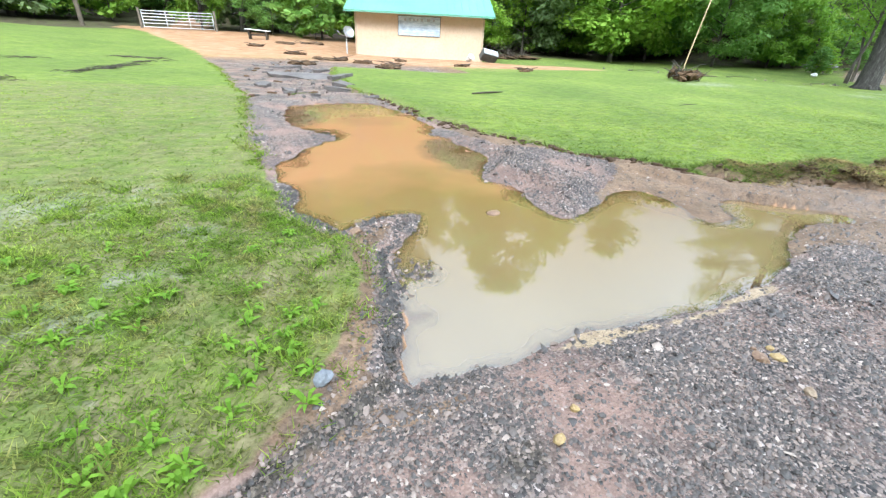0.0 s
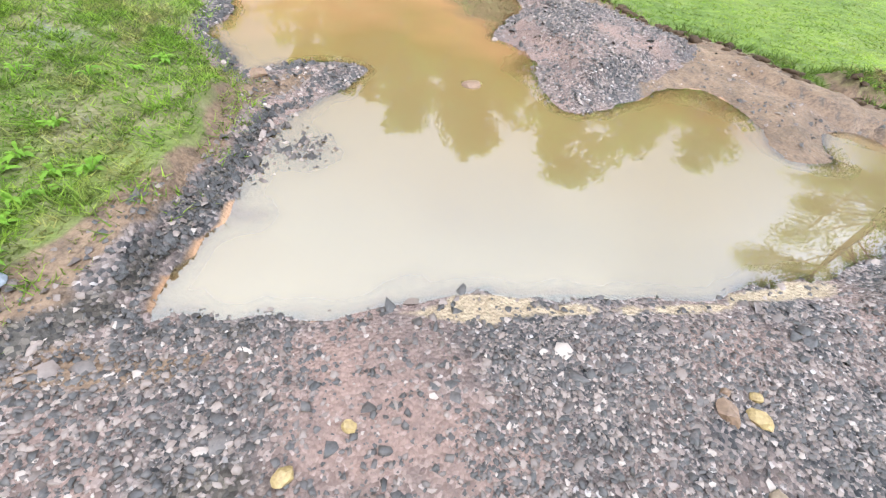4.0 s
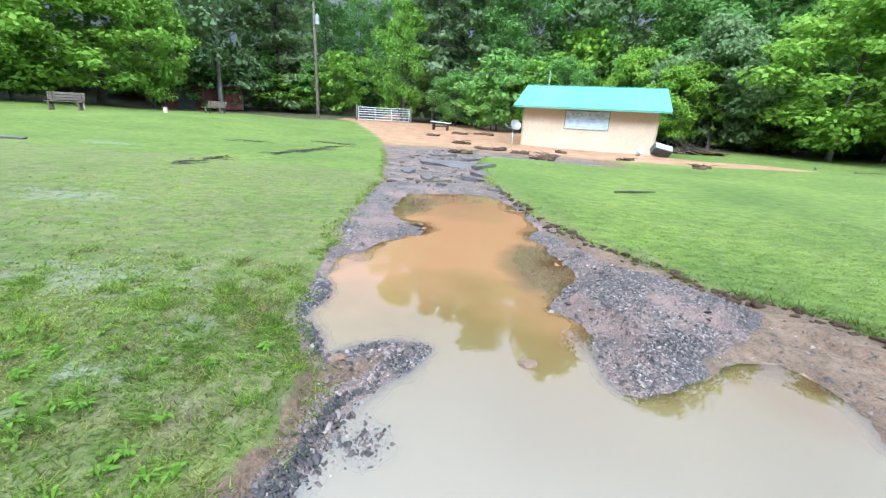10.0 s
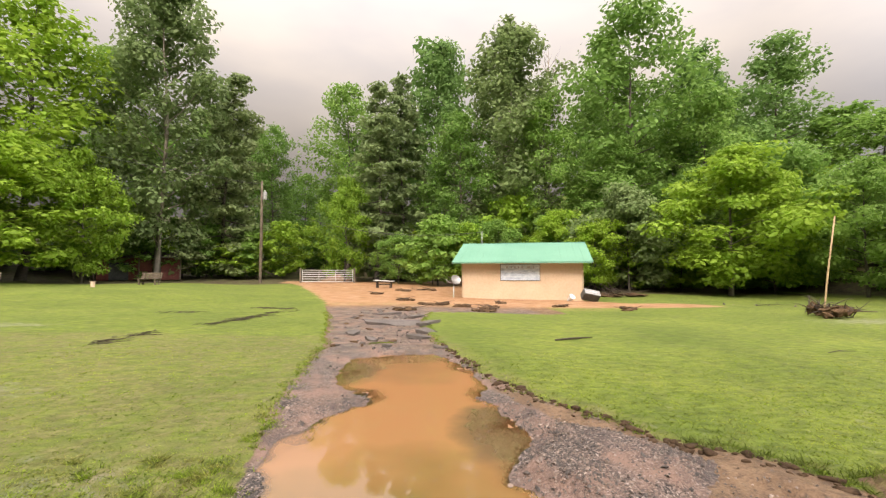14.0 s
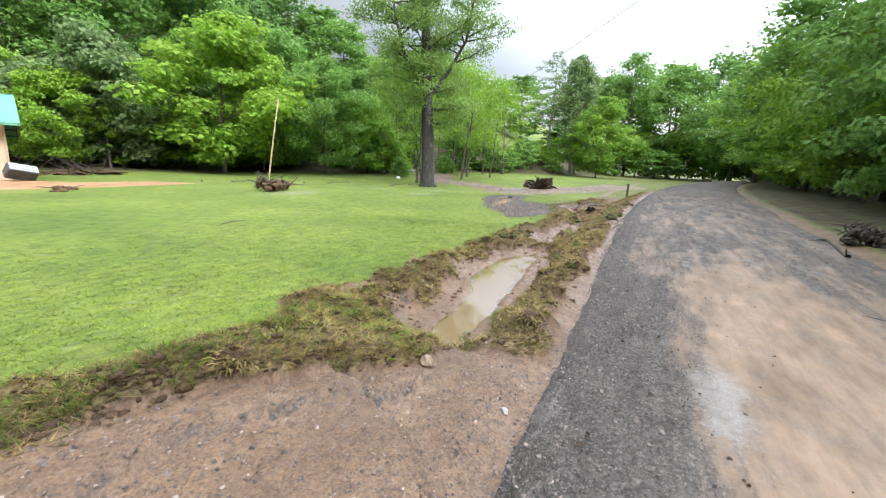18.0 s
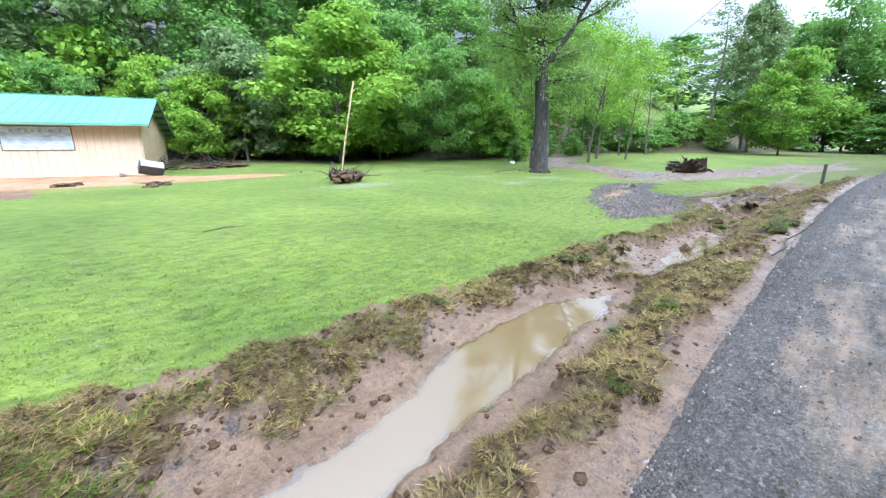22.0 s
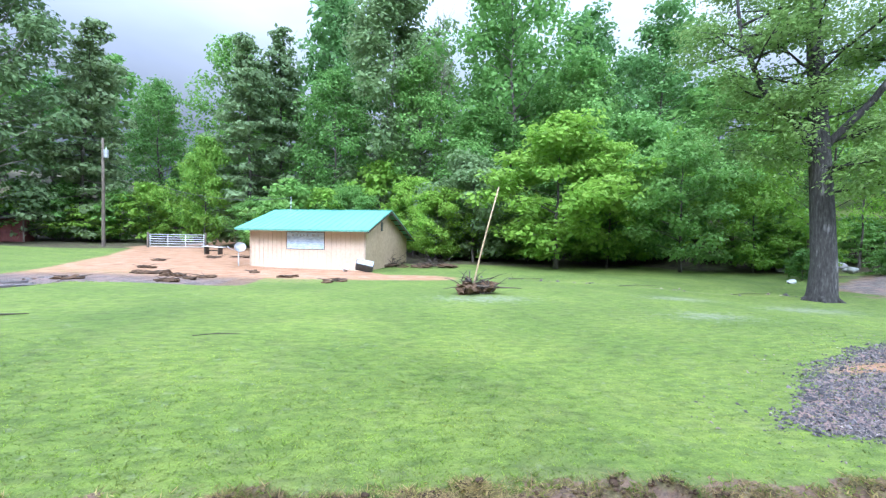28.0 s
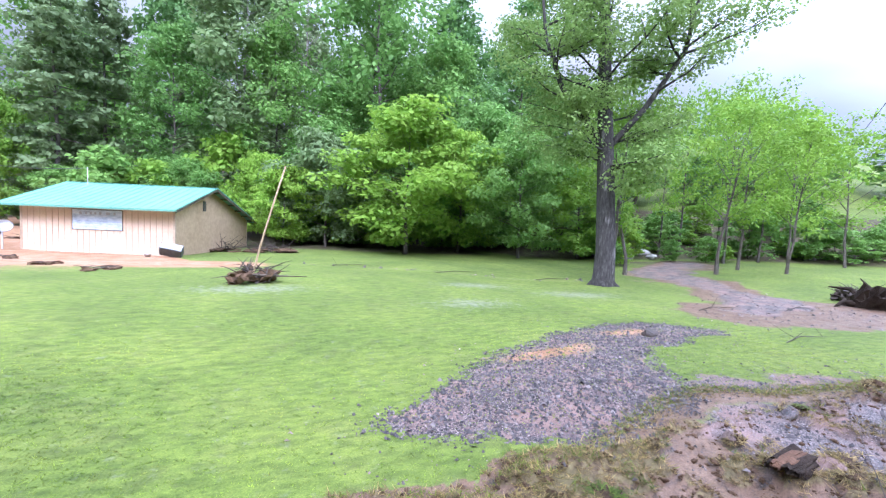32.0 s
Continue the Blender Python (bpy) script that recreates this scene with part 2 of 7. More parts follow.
def leaf_material(name, dark, mid, light, glow=0.35):
    mat, nt, p = material(name)
    c = ramp(nt, island(nt), [(0.0, dark), (0.5, mid), (1.0, light)])
    c = mix(nt, ramp(nt, noise_fac(nt, 2.2, 3), [(0.35, (0, 0, 0)), (0.7, (1, 1, 1))]), c, light, "MIX")
    tone = ramp(nt, per_object(nt), [(0.0, (0.8, 0.85, 0.8)), (1.0, (1.12, 1.08, 1.0))])
    c = mix(nt, 1.0, c, tone, "MULTIPLY")
    nt.links.new(c, p.inputs["Base Color"])
    p.inputs["Roughness"].default_value, p.inputs["Specular IOR Level"].default_value = 0.55, 0.25
    thin = nt.nodes.new("ShaderNodeBsdfTranslucent")
    nt.links.new(c, thin.inputs["Color"])
    both = nt.nodes.new("ShaderNodeMixShader")
    both.inputs[0].default_value = glow
    nt.links.new(p.outputs[0], both.inputs[1])
    nt.links.new(thin.outputs[0], both.inputs[2])
    nt.links.new(both.outputs[0], nt.nodes["Material Output"].inputs["Surface"])
    return mat


M_LEAF_FRESH = leaf_material("leaves_fresh", (0.14, 0.28, 0.035), (0.2, 0.37, 0.045), (0.28, 0.44, 0.07), 0.48)
M_LEAF_MID = leaf_material("leaves_mid", (0.11, 0.24, 0.055), (0.16, 0.32, 0.075), (0.22, 0.38, 0.1), 0.48)
M_LEAF_DEEP = leaf_material("leaves_deep", (0.08, 0.19, 0.06), (0.12, 0.25, 0.08), (0.17, 0.31, 0.1), 0.45)
M_LEAF_GREY = leaf_material("leaves_greyish", (0.115, 0.19, 0.075), (0.16, 0.25, 0.1), (0.22, 0.31, 0.14), 0.45)
M_LEAF_LAWN = leaf_material("leaves_lawn_tree", (0.13, 0.24, 0.06), (0.19, 0.31, 0.085), (0.25, 0.37, 0.12), 0.5)
M_NEEDLE = leaf_material("needles", (0.13, 0.2, 0.09), (0.18, 0.26, 0.115), (0.23, 0.31, 0.15), 0.45)


def blade_material(name, low, mid, high, dry, bare, least=0.52):
    """Mown grass: patches of three greens with dry thatch showing between them."""
    mat, nt, p = material(name)
    c = ramp(nt, noise_fac(nt, 1.3, 5, 0.65), [(0.32, low), (0.52, mid), (0.7, high)])
    c = mix(nt, ramp(nt, noise_fac(nt, 0.22, 4, 0.65), [(0.5 - bare, (0, 0, 0)), (0.68 - bare, (0.8, 0.8, 0.8))]), c, dry)
    c = mix(nt, 1.0, c, ramp(nt, noise_fac(nt, 3.2, 4, 0.6), [(0.35, (0.74, 0.78, 0.74)), (0.65, (1.12, 1.1, 1.06))]), "MULTIPLY")
    swept = node(nt, "ShaderNodeMapping", Scale=(0.45, 1.0, 1.0))
    nt.links.new(nt.nodes.new("ShaderNodeTexCoord").outputs["Object"], swept.inputs["Vector"])
    c = mix(nt, 1.0, c, ramp(nt, noise_fac(nt, 0.13, 4, 0.65, swept.outputs[0]), [(0.34, (0.78, 0.8, 0.78)), (0.6, (1.08, 1.07, 1.05))]), "MULTIPLY")
    c = mix(nt, 1.0, c, ramp(nt, island(nt), [(0.0, (least, least, least)), (0.6, (1.0, 1.0, 0.97)), (1.0, (1.5, 1.42, 1.35))]), "MULTIPLY")
    nt.links.new(c, p.inputs["Base Color"])
    p.inputs["Roughness"].default_value, p.inputs["Specular IOR Level"].default_value = 0.6, 0.2
    thin = nt.nodes.new("ShaderNodeBsdfTranslucent")
    nt.links.new(c, thin.inputs["Color"])
    both = nt.nodes.new("ShaderNodeMixShader")
    both.inputs[0].default_value = 0.5
    nt.links.new(p.outputs[0], both.inputs[1])
    nt.links.new(thin.outputs[0], both.inputs[2])
    nt.links.new(both.outputs[0], nt.nodes["Material Output"].inputs["Surface"])
    return mat


M_GRASS = blade_material("mown_grass_blades", (0.15, 0.245, 0.032), (0.215, 0.315, 0.042), (0.28, 0.355, 0.07), (0.26, 0.25, 0.085), 0.0, 0.45)
M_GRASS_THATCH = blade_material("thatchy_grass_blades", (0.14, 0.245, 0.026), (0.215, 0.335, 0.042), (0.3, 0.39, 0.07), (0.34, 0.285, 0.13), 0.02, 0.3)
M_TUFT = blade_material("uprooted_grass", (0.1, 0.16, 0.03), (0.155, 0.22, 0.042), (0.23, 0.28, 0.068), (0.23, 0.2, 0.085), 0.0)
M_WEED = leaf_material("weed_leaves", (0.11, 0.22, 0.02), (0.15, 0.29, 0.028), (0.21, 0.36, 0.042), 0.4)
M_STRAW = blade_material("torn_grass", (0.2, 0.155, 0.07), (0.38, 0.3, 0.13), (0.52, 0.44, 0.2), (0.3, 0.205, 0.12), 0.04, 0.36)
M_BARK = plain("bark", (0.045, 0.038, 0.03), (0.16, 0.14, 0.12), 0.5, 0.9, strength=0.9, distance=0.06, fine=0.05)
M_BARK_PALE = plain("bark_pale", (0.14, 0.12, 0.1), (0.34, 0.31, 0.27), 0.6, 0.85, strength=0.6, distance=0.04)
M_WOOD = plain("weathered_wood", (0.055, 0.042, 0.03), (0.15, 0.12, 0.085), 0.4, 0.8)
M_WETWOOD = plain("wet_dark_wood", (0.018, 0.014, 0.011), (0.07, 0.05, 0.035), 0.2, 0.6, strength=0.8)
M_CANE = plain("dry_cane", (0.3, 0.2, 0.11), (0.46, 0.34, 0.2), 0.5, 0.6)
M_CLOD = plain("mud_clod", (0.045, 0.028, 0.017), (0.18, 0.115, 0.07), 0.16, 0.95, strength=1.0, distance=0.03, spec=0.1)
M_MUDWET = plain("wet_soil", (0.03, 0.019, 0.012), (0.1, 0.064, 0.04), 0.2, 0.85, strength=0.9, spec=0.15)
M_SLAB = plain("asphalt_slab", (0.065, 0.058, 0.058), (0.17, 0.15, 0.143), 0.3, 0.75, strength=0.9, distance=0.015, fine=0.015)
M_WHITE = plain("white_enamel", (0.5, 0.5, 0.49), (0.78, 0.78, 0.76), 0.3, 0.4)
M_GREY = plain("galvanised", (0.3, 0.31, 0.32), (0.5, 0.51, 0.52), 0.25, 0.45, 0.5)
M_DARKMETAL = plain("dark_panel", (0.025, 0.03, 0.03), (0.09, 0.1, 0.1), 0.2, 0.5)
M_HUT = plain("red_brown_boards", (0.09, 0.024, 0.02), (0.2, 0.06, 0.046), 0.6, 0.8)
M_ROOFDARK = plain("old_dark_roof", (0.03, 0.025, 0.022), (0.08, 0.068, 0.06), 0.7, 0.85)
M_STONE_TAN = plain("tan_stone", (0.22, 0.155, 0.1), (0.36, 0.27, 0.19), 0.06, 0.6, fine=0.012)
M_STONE_YELLOW = plain("yellow_stone", (0.26, 0.17, 0.07), (0.4, 0.29, 0.13), 0.04, 0.55, fine=0.01)
M_STONE_BROWN = plain("brown_stone", (0.13, 0.075, 0.045), (0.27, 0.17, 0.11), 0.06, 0.55, fine=0.012)
M_STONE_GREY = plain("grey_stone", (0.1, 0.11, 0.125), (0.22, 0.235, 0.26), 0.06, 0.6, fine=0.012)
M_STONE_PALE = plain("pale_stone", (0.28, 0.27, 0.26), (0.46, 0.44, 0.42), 0.06, 0.6, fine=0.012)

# gravel: many tones, a tone a stone
M_GRAVEL, nt, p = material("gravel_stones")
c = ramp(nt, island(nt), [(0.0, (0.008, 0.0083, 0.009)), (0.28, (0.026, 0.025, 0.027)), (0.52, (0.082, 0.072, 0.069)), (0.78, (0.185, 0.15, 0.135)), (0.94, (0.31, 0.265, 0.24)), (1.0, (0.5, 0.47, 0.44))])
c = mix(nt, 0.22, c, ramp(nt, noise_fac(nt, 0.01), [(0.3, (0.05, 0.05, 0.05)), (0.7, (0.3, 0.28, 0.26))]))
c = mix(nt, 1.0, c, (0.86, 0.75, 0.69), "MULTIPLY")
c = mix(nt, ramp(nt, noise_fac(nt, 0.45, 4, 0.6), [(0.52, (0, 0, 0)), (0.66, (0.65, 0.65, 0.65))]), c, mix(nt, 0.5, c, (0.045, 0.042, 0.045)))
nt.links.new(c, p.inputs["Base Color"])
p.inputs["Roughness"].default_value = 0.38

M_GRAVEL_SPILL, nt, p = material("dark_spill_gravel")
c = ramp(nt, island(nt), [(0.0, (0.02, 0.017, 0.018)), (0.4, (0.046, 0.039, 0.039)), (0.8, (0.092, 0.075, 0.071)), (1.0, (0.2, 0.17, 0.155))])
nt.links.new(c, p.inputs["Base Color"])
p.inputs["Roughness"].default_value = 0.6
M_GRAVEL_DARK = plain("dark_grit", (0.012, 0.011, 0.011), (0.075, 0.066, 0.062), 0.05, 0.45, strength=0.6, fine=0.012)


def ground_material():
    mat, nt, p = material("ground_cover")
    co = nt.nodes.new("ShaderNodeTexCoord").outputs["Object"]
    za, zb, zc = (nt.nodes.new("ShaderNodeAttribute") for _ in range(3))
    za.attribute_name, zb.attribute_name, zc.attribute_name = "zone_a", "zone_b", "zone_c"
    sa, sb = nt.nodes.new("ShaderNodeSeparateColor"), nt.nodes.new("ShaderNodeSeparateColor")
    nt.links.new(za.outputs["Color"], sa.inputs[0])
    nt.links.new(zb.outputs["Color"], sb.inputs[0])
    sc = nt.nodes.new("ShaderNodeSeparateColor")
    nt.links.new(zc.outputs["Color"], sc.inputs[0])
    ragged = maths(nt, "SUBTRACT", noise_fac(nt, 0.16, 5, 0.65, co), 0.5)

    def zone(socket, wild=1.0, hard=3.0):
        v = maths(nt, "ADD", socket, maths(nt, "MULTIPLY", ragged, wild))
        return maths(nt, "ADD", maths(nt, "MULTIPLY", maths(nt, "SUBTRACT", v, 0.5), hard), 0.5, clamp=True)

    # lawn: soil and short grass, with patches and dry thatch
    patch, tuft, fine = noise_fac(nt, 1.7, 4, 0.6, co), noise_fac(nt, 0.11, 4, 0.65, co), noise_fac(nt, 0.018, 3, 0.6, co)
    grass = ramp(nt, tuft, [(0.3, (0.045, 0.075, 0.013)), (0.5, (0.115, 0.175, 0.027)), (0.7, (0.19, 0.25, 0.045))])
    grass = mix(nt, ramp(nt, patch, [(0.4, (0, 0, 0)), (0.62, (0.6, 0.6, 0.6))]), grass, (0.215, 0.255, 0.06))
    grass = mix(nt, ramp(nt, noise_fac(nt, 0.45, 4, 0.6, co), [(0.5, (0, 0, 0)), (0.7, (0.6, 0.6, 0.6))]), grass, (0.17, 0.16, 0.075))
    grass = mix(nt, ramp(nt, noise_fac(nt, 0.8, 5, 0.65, co), [(0.46, (0, 0, 0)), (0.64, (0.65, 0.65, 0.65))]), grass, (0.085, 0.14, 0.022))
    grass = mix(nt, 0.5, grass, ramp(nt, fine, [(0.3, (0.065, 0.1, 0.016)), (0.7, (0.21, 0.27, 0.055))]))
    grass = mix(nt, 1.0, grass, ramp(nt, noise_fac(nt, 3.2, 4, 0.6, co), [(0.35, (0.66, 0.7, 0.66)), (0.65, (1.0, 0.98, 0.95))]), "MULTIPLY")
    swept = node(nt, "ShaderNodeMapping", Scale=(0.45, 1.0, 1.0))
    nt.links.new(co, swept.inputs["Vector"])
    grass = mix(nt, 1.0, grass, ramp(nt, noise_fac(nt, 0.13, 4, 0.65, swept.outputs[0]), [(0.34, (0.64, 0.69, 0.58)), (0.6, (1.15, 1.15, 0.96))]), "MULTIPLY")
    thatch = ramp(nt, noise_fac(nt, 0.09, 5, 0.7, co), [(0.3, (0.07, 0.06, 0.03)), (0.5, (0.15, 0.13, 0.06)), (0.7, (0.25, 0.21, 0.12))])
    grass = mix(nt, maths(nt, "MULTIPLY", sc.outputs[0], ramp(nt, noise_fac(nt, 0.3, 5, 0.65, co), [(0.38, (0.15, 0.15, 0.15)), (0.6, (0.95, 0.95, 0.95))])), grass, thatch)
    # gravel: voronoi pebbles of dark chips and pinkish grit
    vor = node(nt, "ShaderNodeTexVoronoi", Scale=75.0)
    nt.links.new(co, vor.inputs["Vector"])
    sv = nt.nodes.new("ShaderNodeSeparateColor")
    nt.links.new(vor.outputs["Color"], sv.inputs[0])
    gravel = ramp(nt, sv.outputs[0], [(0.0, (0.022, 0.022, 0.024)), (0.4, (0.075, 0.066, 0.064)), (0.7, (0.17, 0.132, 0.118)), (0.95, (0.26, 0.21, 0.19)), (1.0, (0.42, 0.38, 0.36))])
    warm = noise_fac(nt, 0.55, 5, 0.6, co)
    gravel = mix(nt, ramp(nt, warm, [(0.42, (0, 0, 0)), (0.62, (0.85, 0.85, 0.85))]), gravel, (0.26, 0.168, 0.137))
    gravel = mix(nt, ramp(nt, noise_fac(nt, 0.8, 4, 0.6, co), [(0.52, (0, 0, 0)), (0.7, (0.75, 0.75, 0.75))]), gravel, (0.06, 0.054, 0.056))
    # wet pinkish-brown mud
    mud = ramp(nt, noise_fac(nt, 0.35, 5, 0.62, co), [(0.25, (0.075, 0.043, 0.024)), (0.5, (0.16, 0.097, 0.057)), (0.75, (0.25, 0.165, 0.106))])
    mud = mix(nt, ramp(nt, noise_fac(nt, 0.06, 5, 0.7, co), [(0.38, (0.85, 0.85, 0.85)), (0.54, (0, 0, 0))]), mud, (0.06, 0.038, 0.026))
    mud = mix(nt, 0.3, mud, ramp(nt, fine, [(0.35, (0.055, 0.033, 0.02)), (0.65, (0.3, 0.205, 0.14))]))
    clay = ramp(nt, noise_fac(nt, 0.9, 5, 0.62, co), [(0.25, (0.2, 0.1, 0.05)), (0.5, (0.34, 0.185, 0.1)), (0.75, (0.41, 0.265, 0.175))])
    mat_of_turf = ramp(nt, noise_fac(nt, 0.07, 5, 0.7, co), [(0.3, (0.04, 0.026, 0.016)), (0.48, (0.12, 0.085, 0.045)), (0.6, (0.19, 0.155, 0.072)), (0.75, (0.29, 0.24, 0.13))])
    torn = mix(nt, ramp(nt, noise_fac(nt, 0.5, 4, 0.65, co), [(0.5, (0, 0, 0)), (0.66, (0.7, 0.7, 0.7))]), mat_of_turf, (0.1, 0.088, 0.036))
    # pale silt, whose colour also paints the sky sheen of wet shallows
    silt = ramp(nt, noise_fac(nt, 0.3, 4, 0.6, co), [(0.3, (0.17, 0.18, 0.14)), (0.7, (0.3, 0.3, 0.25))])
    dark = ramp(nt, sv.outputs[1], [(0.0, (0.02, 0.017, 0.015)), (0.7, (0.07, 0.056, 0.045)), (1.0, (0.16, 0.13, 0.105))])
    litter = ramp(nt, noise_fac(nt, 0.5, 5, 0.65, co), [(0.3, (0.025, 0.019, 0.012)), (0.48, (0.07, 0.052, 0.03)), (0.58, (0.08, 0.085, 0.03)), (0.72, (0.085, 0.14, 0.03))])

    c = mix(nt, zone(zb.outputs["Alpha"], 0.8, 2.0), grass, litter)
    c = mix(nt, zone(sc.outputs[1], 0.9, 4.0), c, mud)
    c = mix(nt, zone(sb.outputs[1], 1.6, 1.4), c, silt)
    c = mix(nt, zone(sb.outputs[0], 1.3, 3.0), c, torn)
    c = mix(nt, zone(sa.outputs[1], 0.9, 3.5), c, mud)
    c = mix(nt, zone(sa.outputs[2], 1.2, 2.5), c, clay)
    c = mix(nt, zone(sa.outputs[0], 0.8, 5.0), c, gravel)
    ochre = ramp(nt, noise_fac(nt, 0.05, 5, 0.65, co), [(0.3, (0.27, 0.195, 0.125)), (0.7, (0.4, 0.31, 0.21))])
    c = mix(nt, zone(sc.outputs[2], 0.8, 4.0), c, ochre)
    c = mix(nt, zone(sb.outputs[2], 1.0, 3.0), c, dark)
    nt.links.new(c, p.inputs["Base Color"])
    wet = maths(nt, "MAXIMUM", sa.outputs[1], maths(nt, "MAXIMUM", sa.outputs[2], sb.outputs[2]))
    rough = maths(nt, "SUBTRACT", 0.9, maths(nt, "MULTIPLY", maths(nt, "MULTIPLY", wet, noise_fac(nt, 0.5, 4, 0.6, co)), 0.75))
    nt.links.new(rough, p.inputs["Roughness"])
    p.inputs["Specular IOR Level"].default_value = 0.35
    stones = maths(nt, "MULTIPLY", maths(nt, "SUBTRACT", 1.0, vor.outputs["Distance"]), maths(nt, "ADD", sa.outputs[0], 0.15))
    bump(nt, p, maths(nt, "ADD", maths(nt, "MULTIPLY", stones, 0.5), maths(nt, "ADD", maths(nt, "MULTIPLY", tuft, 0.8), maths(nt, "MULTIPLY", fine, 0.3))), 0.7, 0.03)
    return mat


def water_material(name, stops, line_a, line_b, stains=(), rough=0.015, ior=1.85):
    """Muddy, still water: colour shifts slowly along the plan between two places, with clouds of silt."""
    mat, nt, p = material(name)
    co = nt.nodes.new("ShaderNodeTexCoord").outputs["Object"]
    sep = nt.nodes.new("ShaderNodeSeparateXYZ")
    nt.links.new(co, sep.inputs[0])
    (ax, ay), (bx, by) = line_a, line_b
    ln = (bx - ax) ** 2 + (by - ay) ** 2
    f = maths(nt, "ADD", maths(nt, "MULTIPLY", maths(nt, "SUBTRACT", sep.outputs[0], ax), (bx - ax) / ln), maths(nt, "MULTIPLY", maths(nt, "SUBTRACT", sep.outputs[1], ay), (by - ay) / ln))
    f = maths(nt, "ADD", f, maths(nt, "MULTIPLY", maths(nt, "SUBTRACT", noise_fac(nt, 1.3, 3, 0.5, co), 0.5), 0.45))
    c = ramp(nt, f, stops)
    for x, y, rx, ry, tone in stains:
        u = maths(nt, "MULTIPLY", maths(nt, "SUBTRACT", sep.outputs[0], x), 1 / rx)
        v = maths(nt, "MULTIPLY", maths(nt, "SUBTRACT", sep.outputs[1], y), 1 / ry)
        d = maths(nt, "SQRT", maths(nt, "ADD", maths(nt, "MULTIPLY", u, u), maths(nt, "MULTIPLY", v, v)))
        d = maths(nt, "ADD", d, maths(nt, "MULTIPLY", maths(nt, "SUBTRACT", noise_fac(nt, 0.5, 4, 0.6, co), 0.5), 0.9))
        c = mix(nt, ramp(nt, d, [(0.55, (1, 1, 1)), (1.0, (0, 0, 0))]), c, tone)
    # silt hides the bed within a hand's depth; thin water at the edges lets it show
    deep = nt.nodes.new("ShaderNodeAttribute")
    deep.attribute_name = "depth"
    hidden = maths(nt, "SUBTRACT", 1.0, maths(nt, "POWER", 2.718, maths(nt, "MULTIPLY", deep.outputs["Fac"], -110.0)))
    silt, clear, gloss = (nt.nodes.new(k) for k in ("ShaderNodeBsdfDiffuse", "ShaderNodeBsdfTransparent", "ShaderNodeBsdfGlossy"))
    nt.links.new(c, silt.inputs["Color"])
    clear.inputs["Color"].default_value = (0.82, 0.74, 0.62, 1)
    gloss.inputs["Roughness"].default_value = rough
    body, top = nt.nodes.new("ShaderNodeMixShader"), nt.nodes.new("ShaderNodeMixShader")
    nt.links.new(hidden, body.inputs[0])
    nt.links.new(clear.outputs[0], body.inputs[1])
    nt.links.new(silt.outputs[0], body.inputs[2])
    shine = node(nt, "ShaderNodeFresnel", IOR=ior)
    nt.links.new(shine.outputs[0], top.inputs[0])
    nt.links.new(body.outputs[0], top.inputs[1])
    nt.links.new(gloss.outputs[0], top.inputs[2])
    nt.nodes.remove(p)
    nt.links.new(top.outputs[0], nt.nodes["Material Output"].inputs["Surface"])
    return mat


M_GROUND = ground_material()
M_PUDDLE = water_material("muddy_puddle", [(0.0, (0.195, 0.143, 0.073)), (0.3, (0.22, 0.138, 0.05)), (0.45, (0.37, 0.19, 0.088)), (0.75, (0.38, 0.19, 0.09)), (1.0, (0.23, 0.135, 0.07))], (1.2, 2.0), (0.8, 9.0), [(1.8, 5.4, 0.5, 1.0, (0.17, 0.11, 0.06)), (0.1, 8.0, 0.5, 0.9, (0.17, 0.11, 0.065)), (2.95, 3.5, 0.4, 0.5, (0.2, 0.12, 0.05))], ior=3.0)
M_DITCHWATER = water_material("ditch_water", [(0.0, (0.21, 0.145, 0.08)), (0.5, (0.19, 0.13, 0.065)), (1.0, (0.2, 0.145, 0.085))], (7.0, 3.0), (18.0, 3.0), ior=2.6)

# the road: worn asphalt with a film of dried mud
M_ROAD, nt, p = material("worn_asphalt_road")
co = nt.nodes.new("ShaderNodeTexCoord").outputs["Object"]
vor = node(nt, "ShaderNodeTexVoronoi", Scale=80.0)
nt.links.new(co, vor.inputs["Vector"])
sv = nt.nodes.new("ShaderNodeSeparateColor")
nt.links.new(vor.outputs["Color"], sv.inputs[0])
chips = ramp(nt, sv.outputs[0], [(0.0, (0.008, 0.0073, 0.007)), (0.45, (0.036, 0.0315, 0.029)), (0.75, (0.125, 0.108, 0.098)), (1.0, (0.34, 0.3, 0.27))])
chips = mix(nt, 0.55, chips, ramp(nt, noise_fac(nt, 0.035, 5, 0.75, co), [(0.36, (0.012, 0.011, 0.0105)), (0.52, (0.1, 0.09, 0.083)), (0.68, (0.26, 0.235, 0.215))]))
stretch = node(nt, "ShaderNodeMapping", Scale=(0.22, 1.0, 1.0))
nt.links.new(co, stretch.inputs["Vector"])
zr = nt.nodes.new("ShaderNodeAttribute")
zr.attribute_name = "mud_film"
film = maths(nt, "ADD", zr.outputs["Fac"], maths(nt, "MULTIPLY", maths(nt, "SUBTRACT", noise_fac(nt, 0.4, 7, 0.72, stretch.outputs[0]), 0.5), 2.2))
film = maths(nt, "MULTIPLY", maths(nt, "SUBTRACT", film, 0.34), 2.6, clamp=True)
mudc = ramp(nt, noise_fac(nt, 0.7, 5, 0.6, co), [(0.3, (0.17, 0.118, 0.078)), (0.7, (0.3, 0.215, 0.15))])
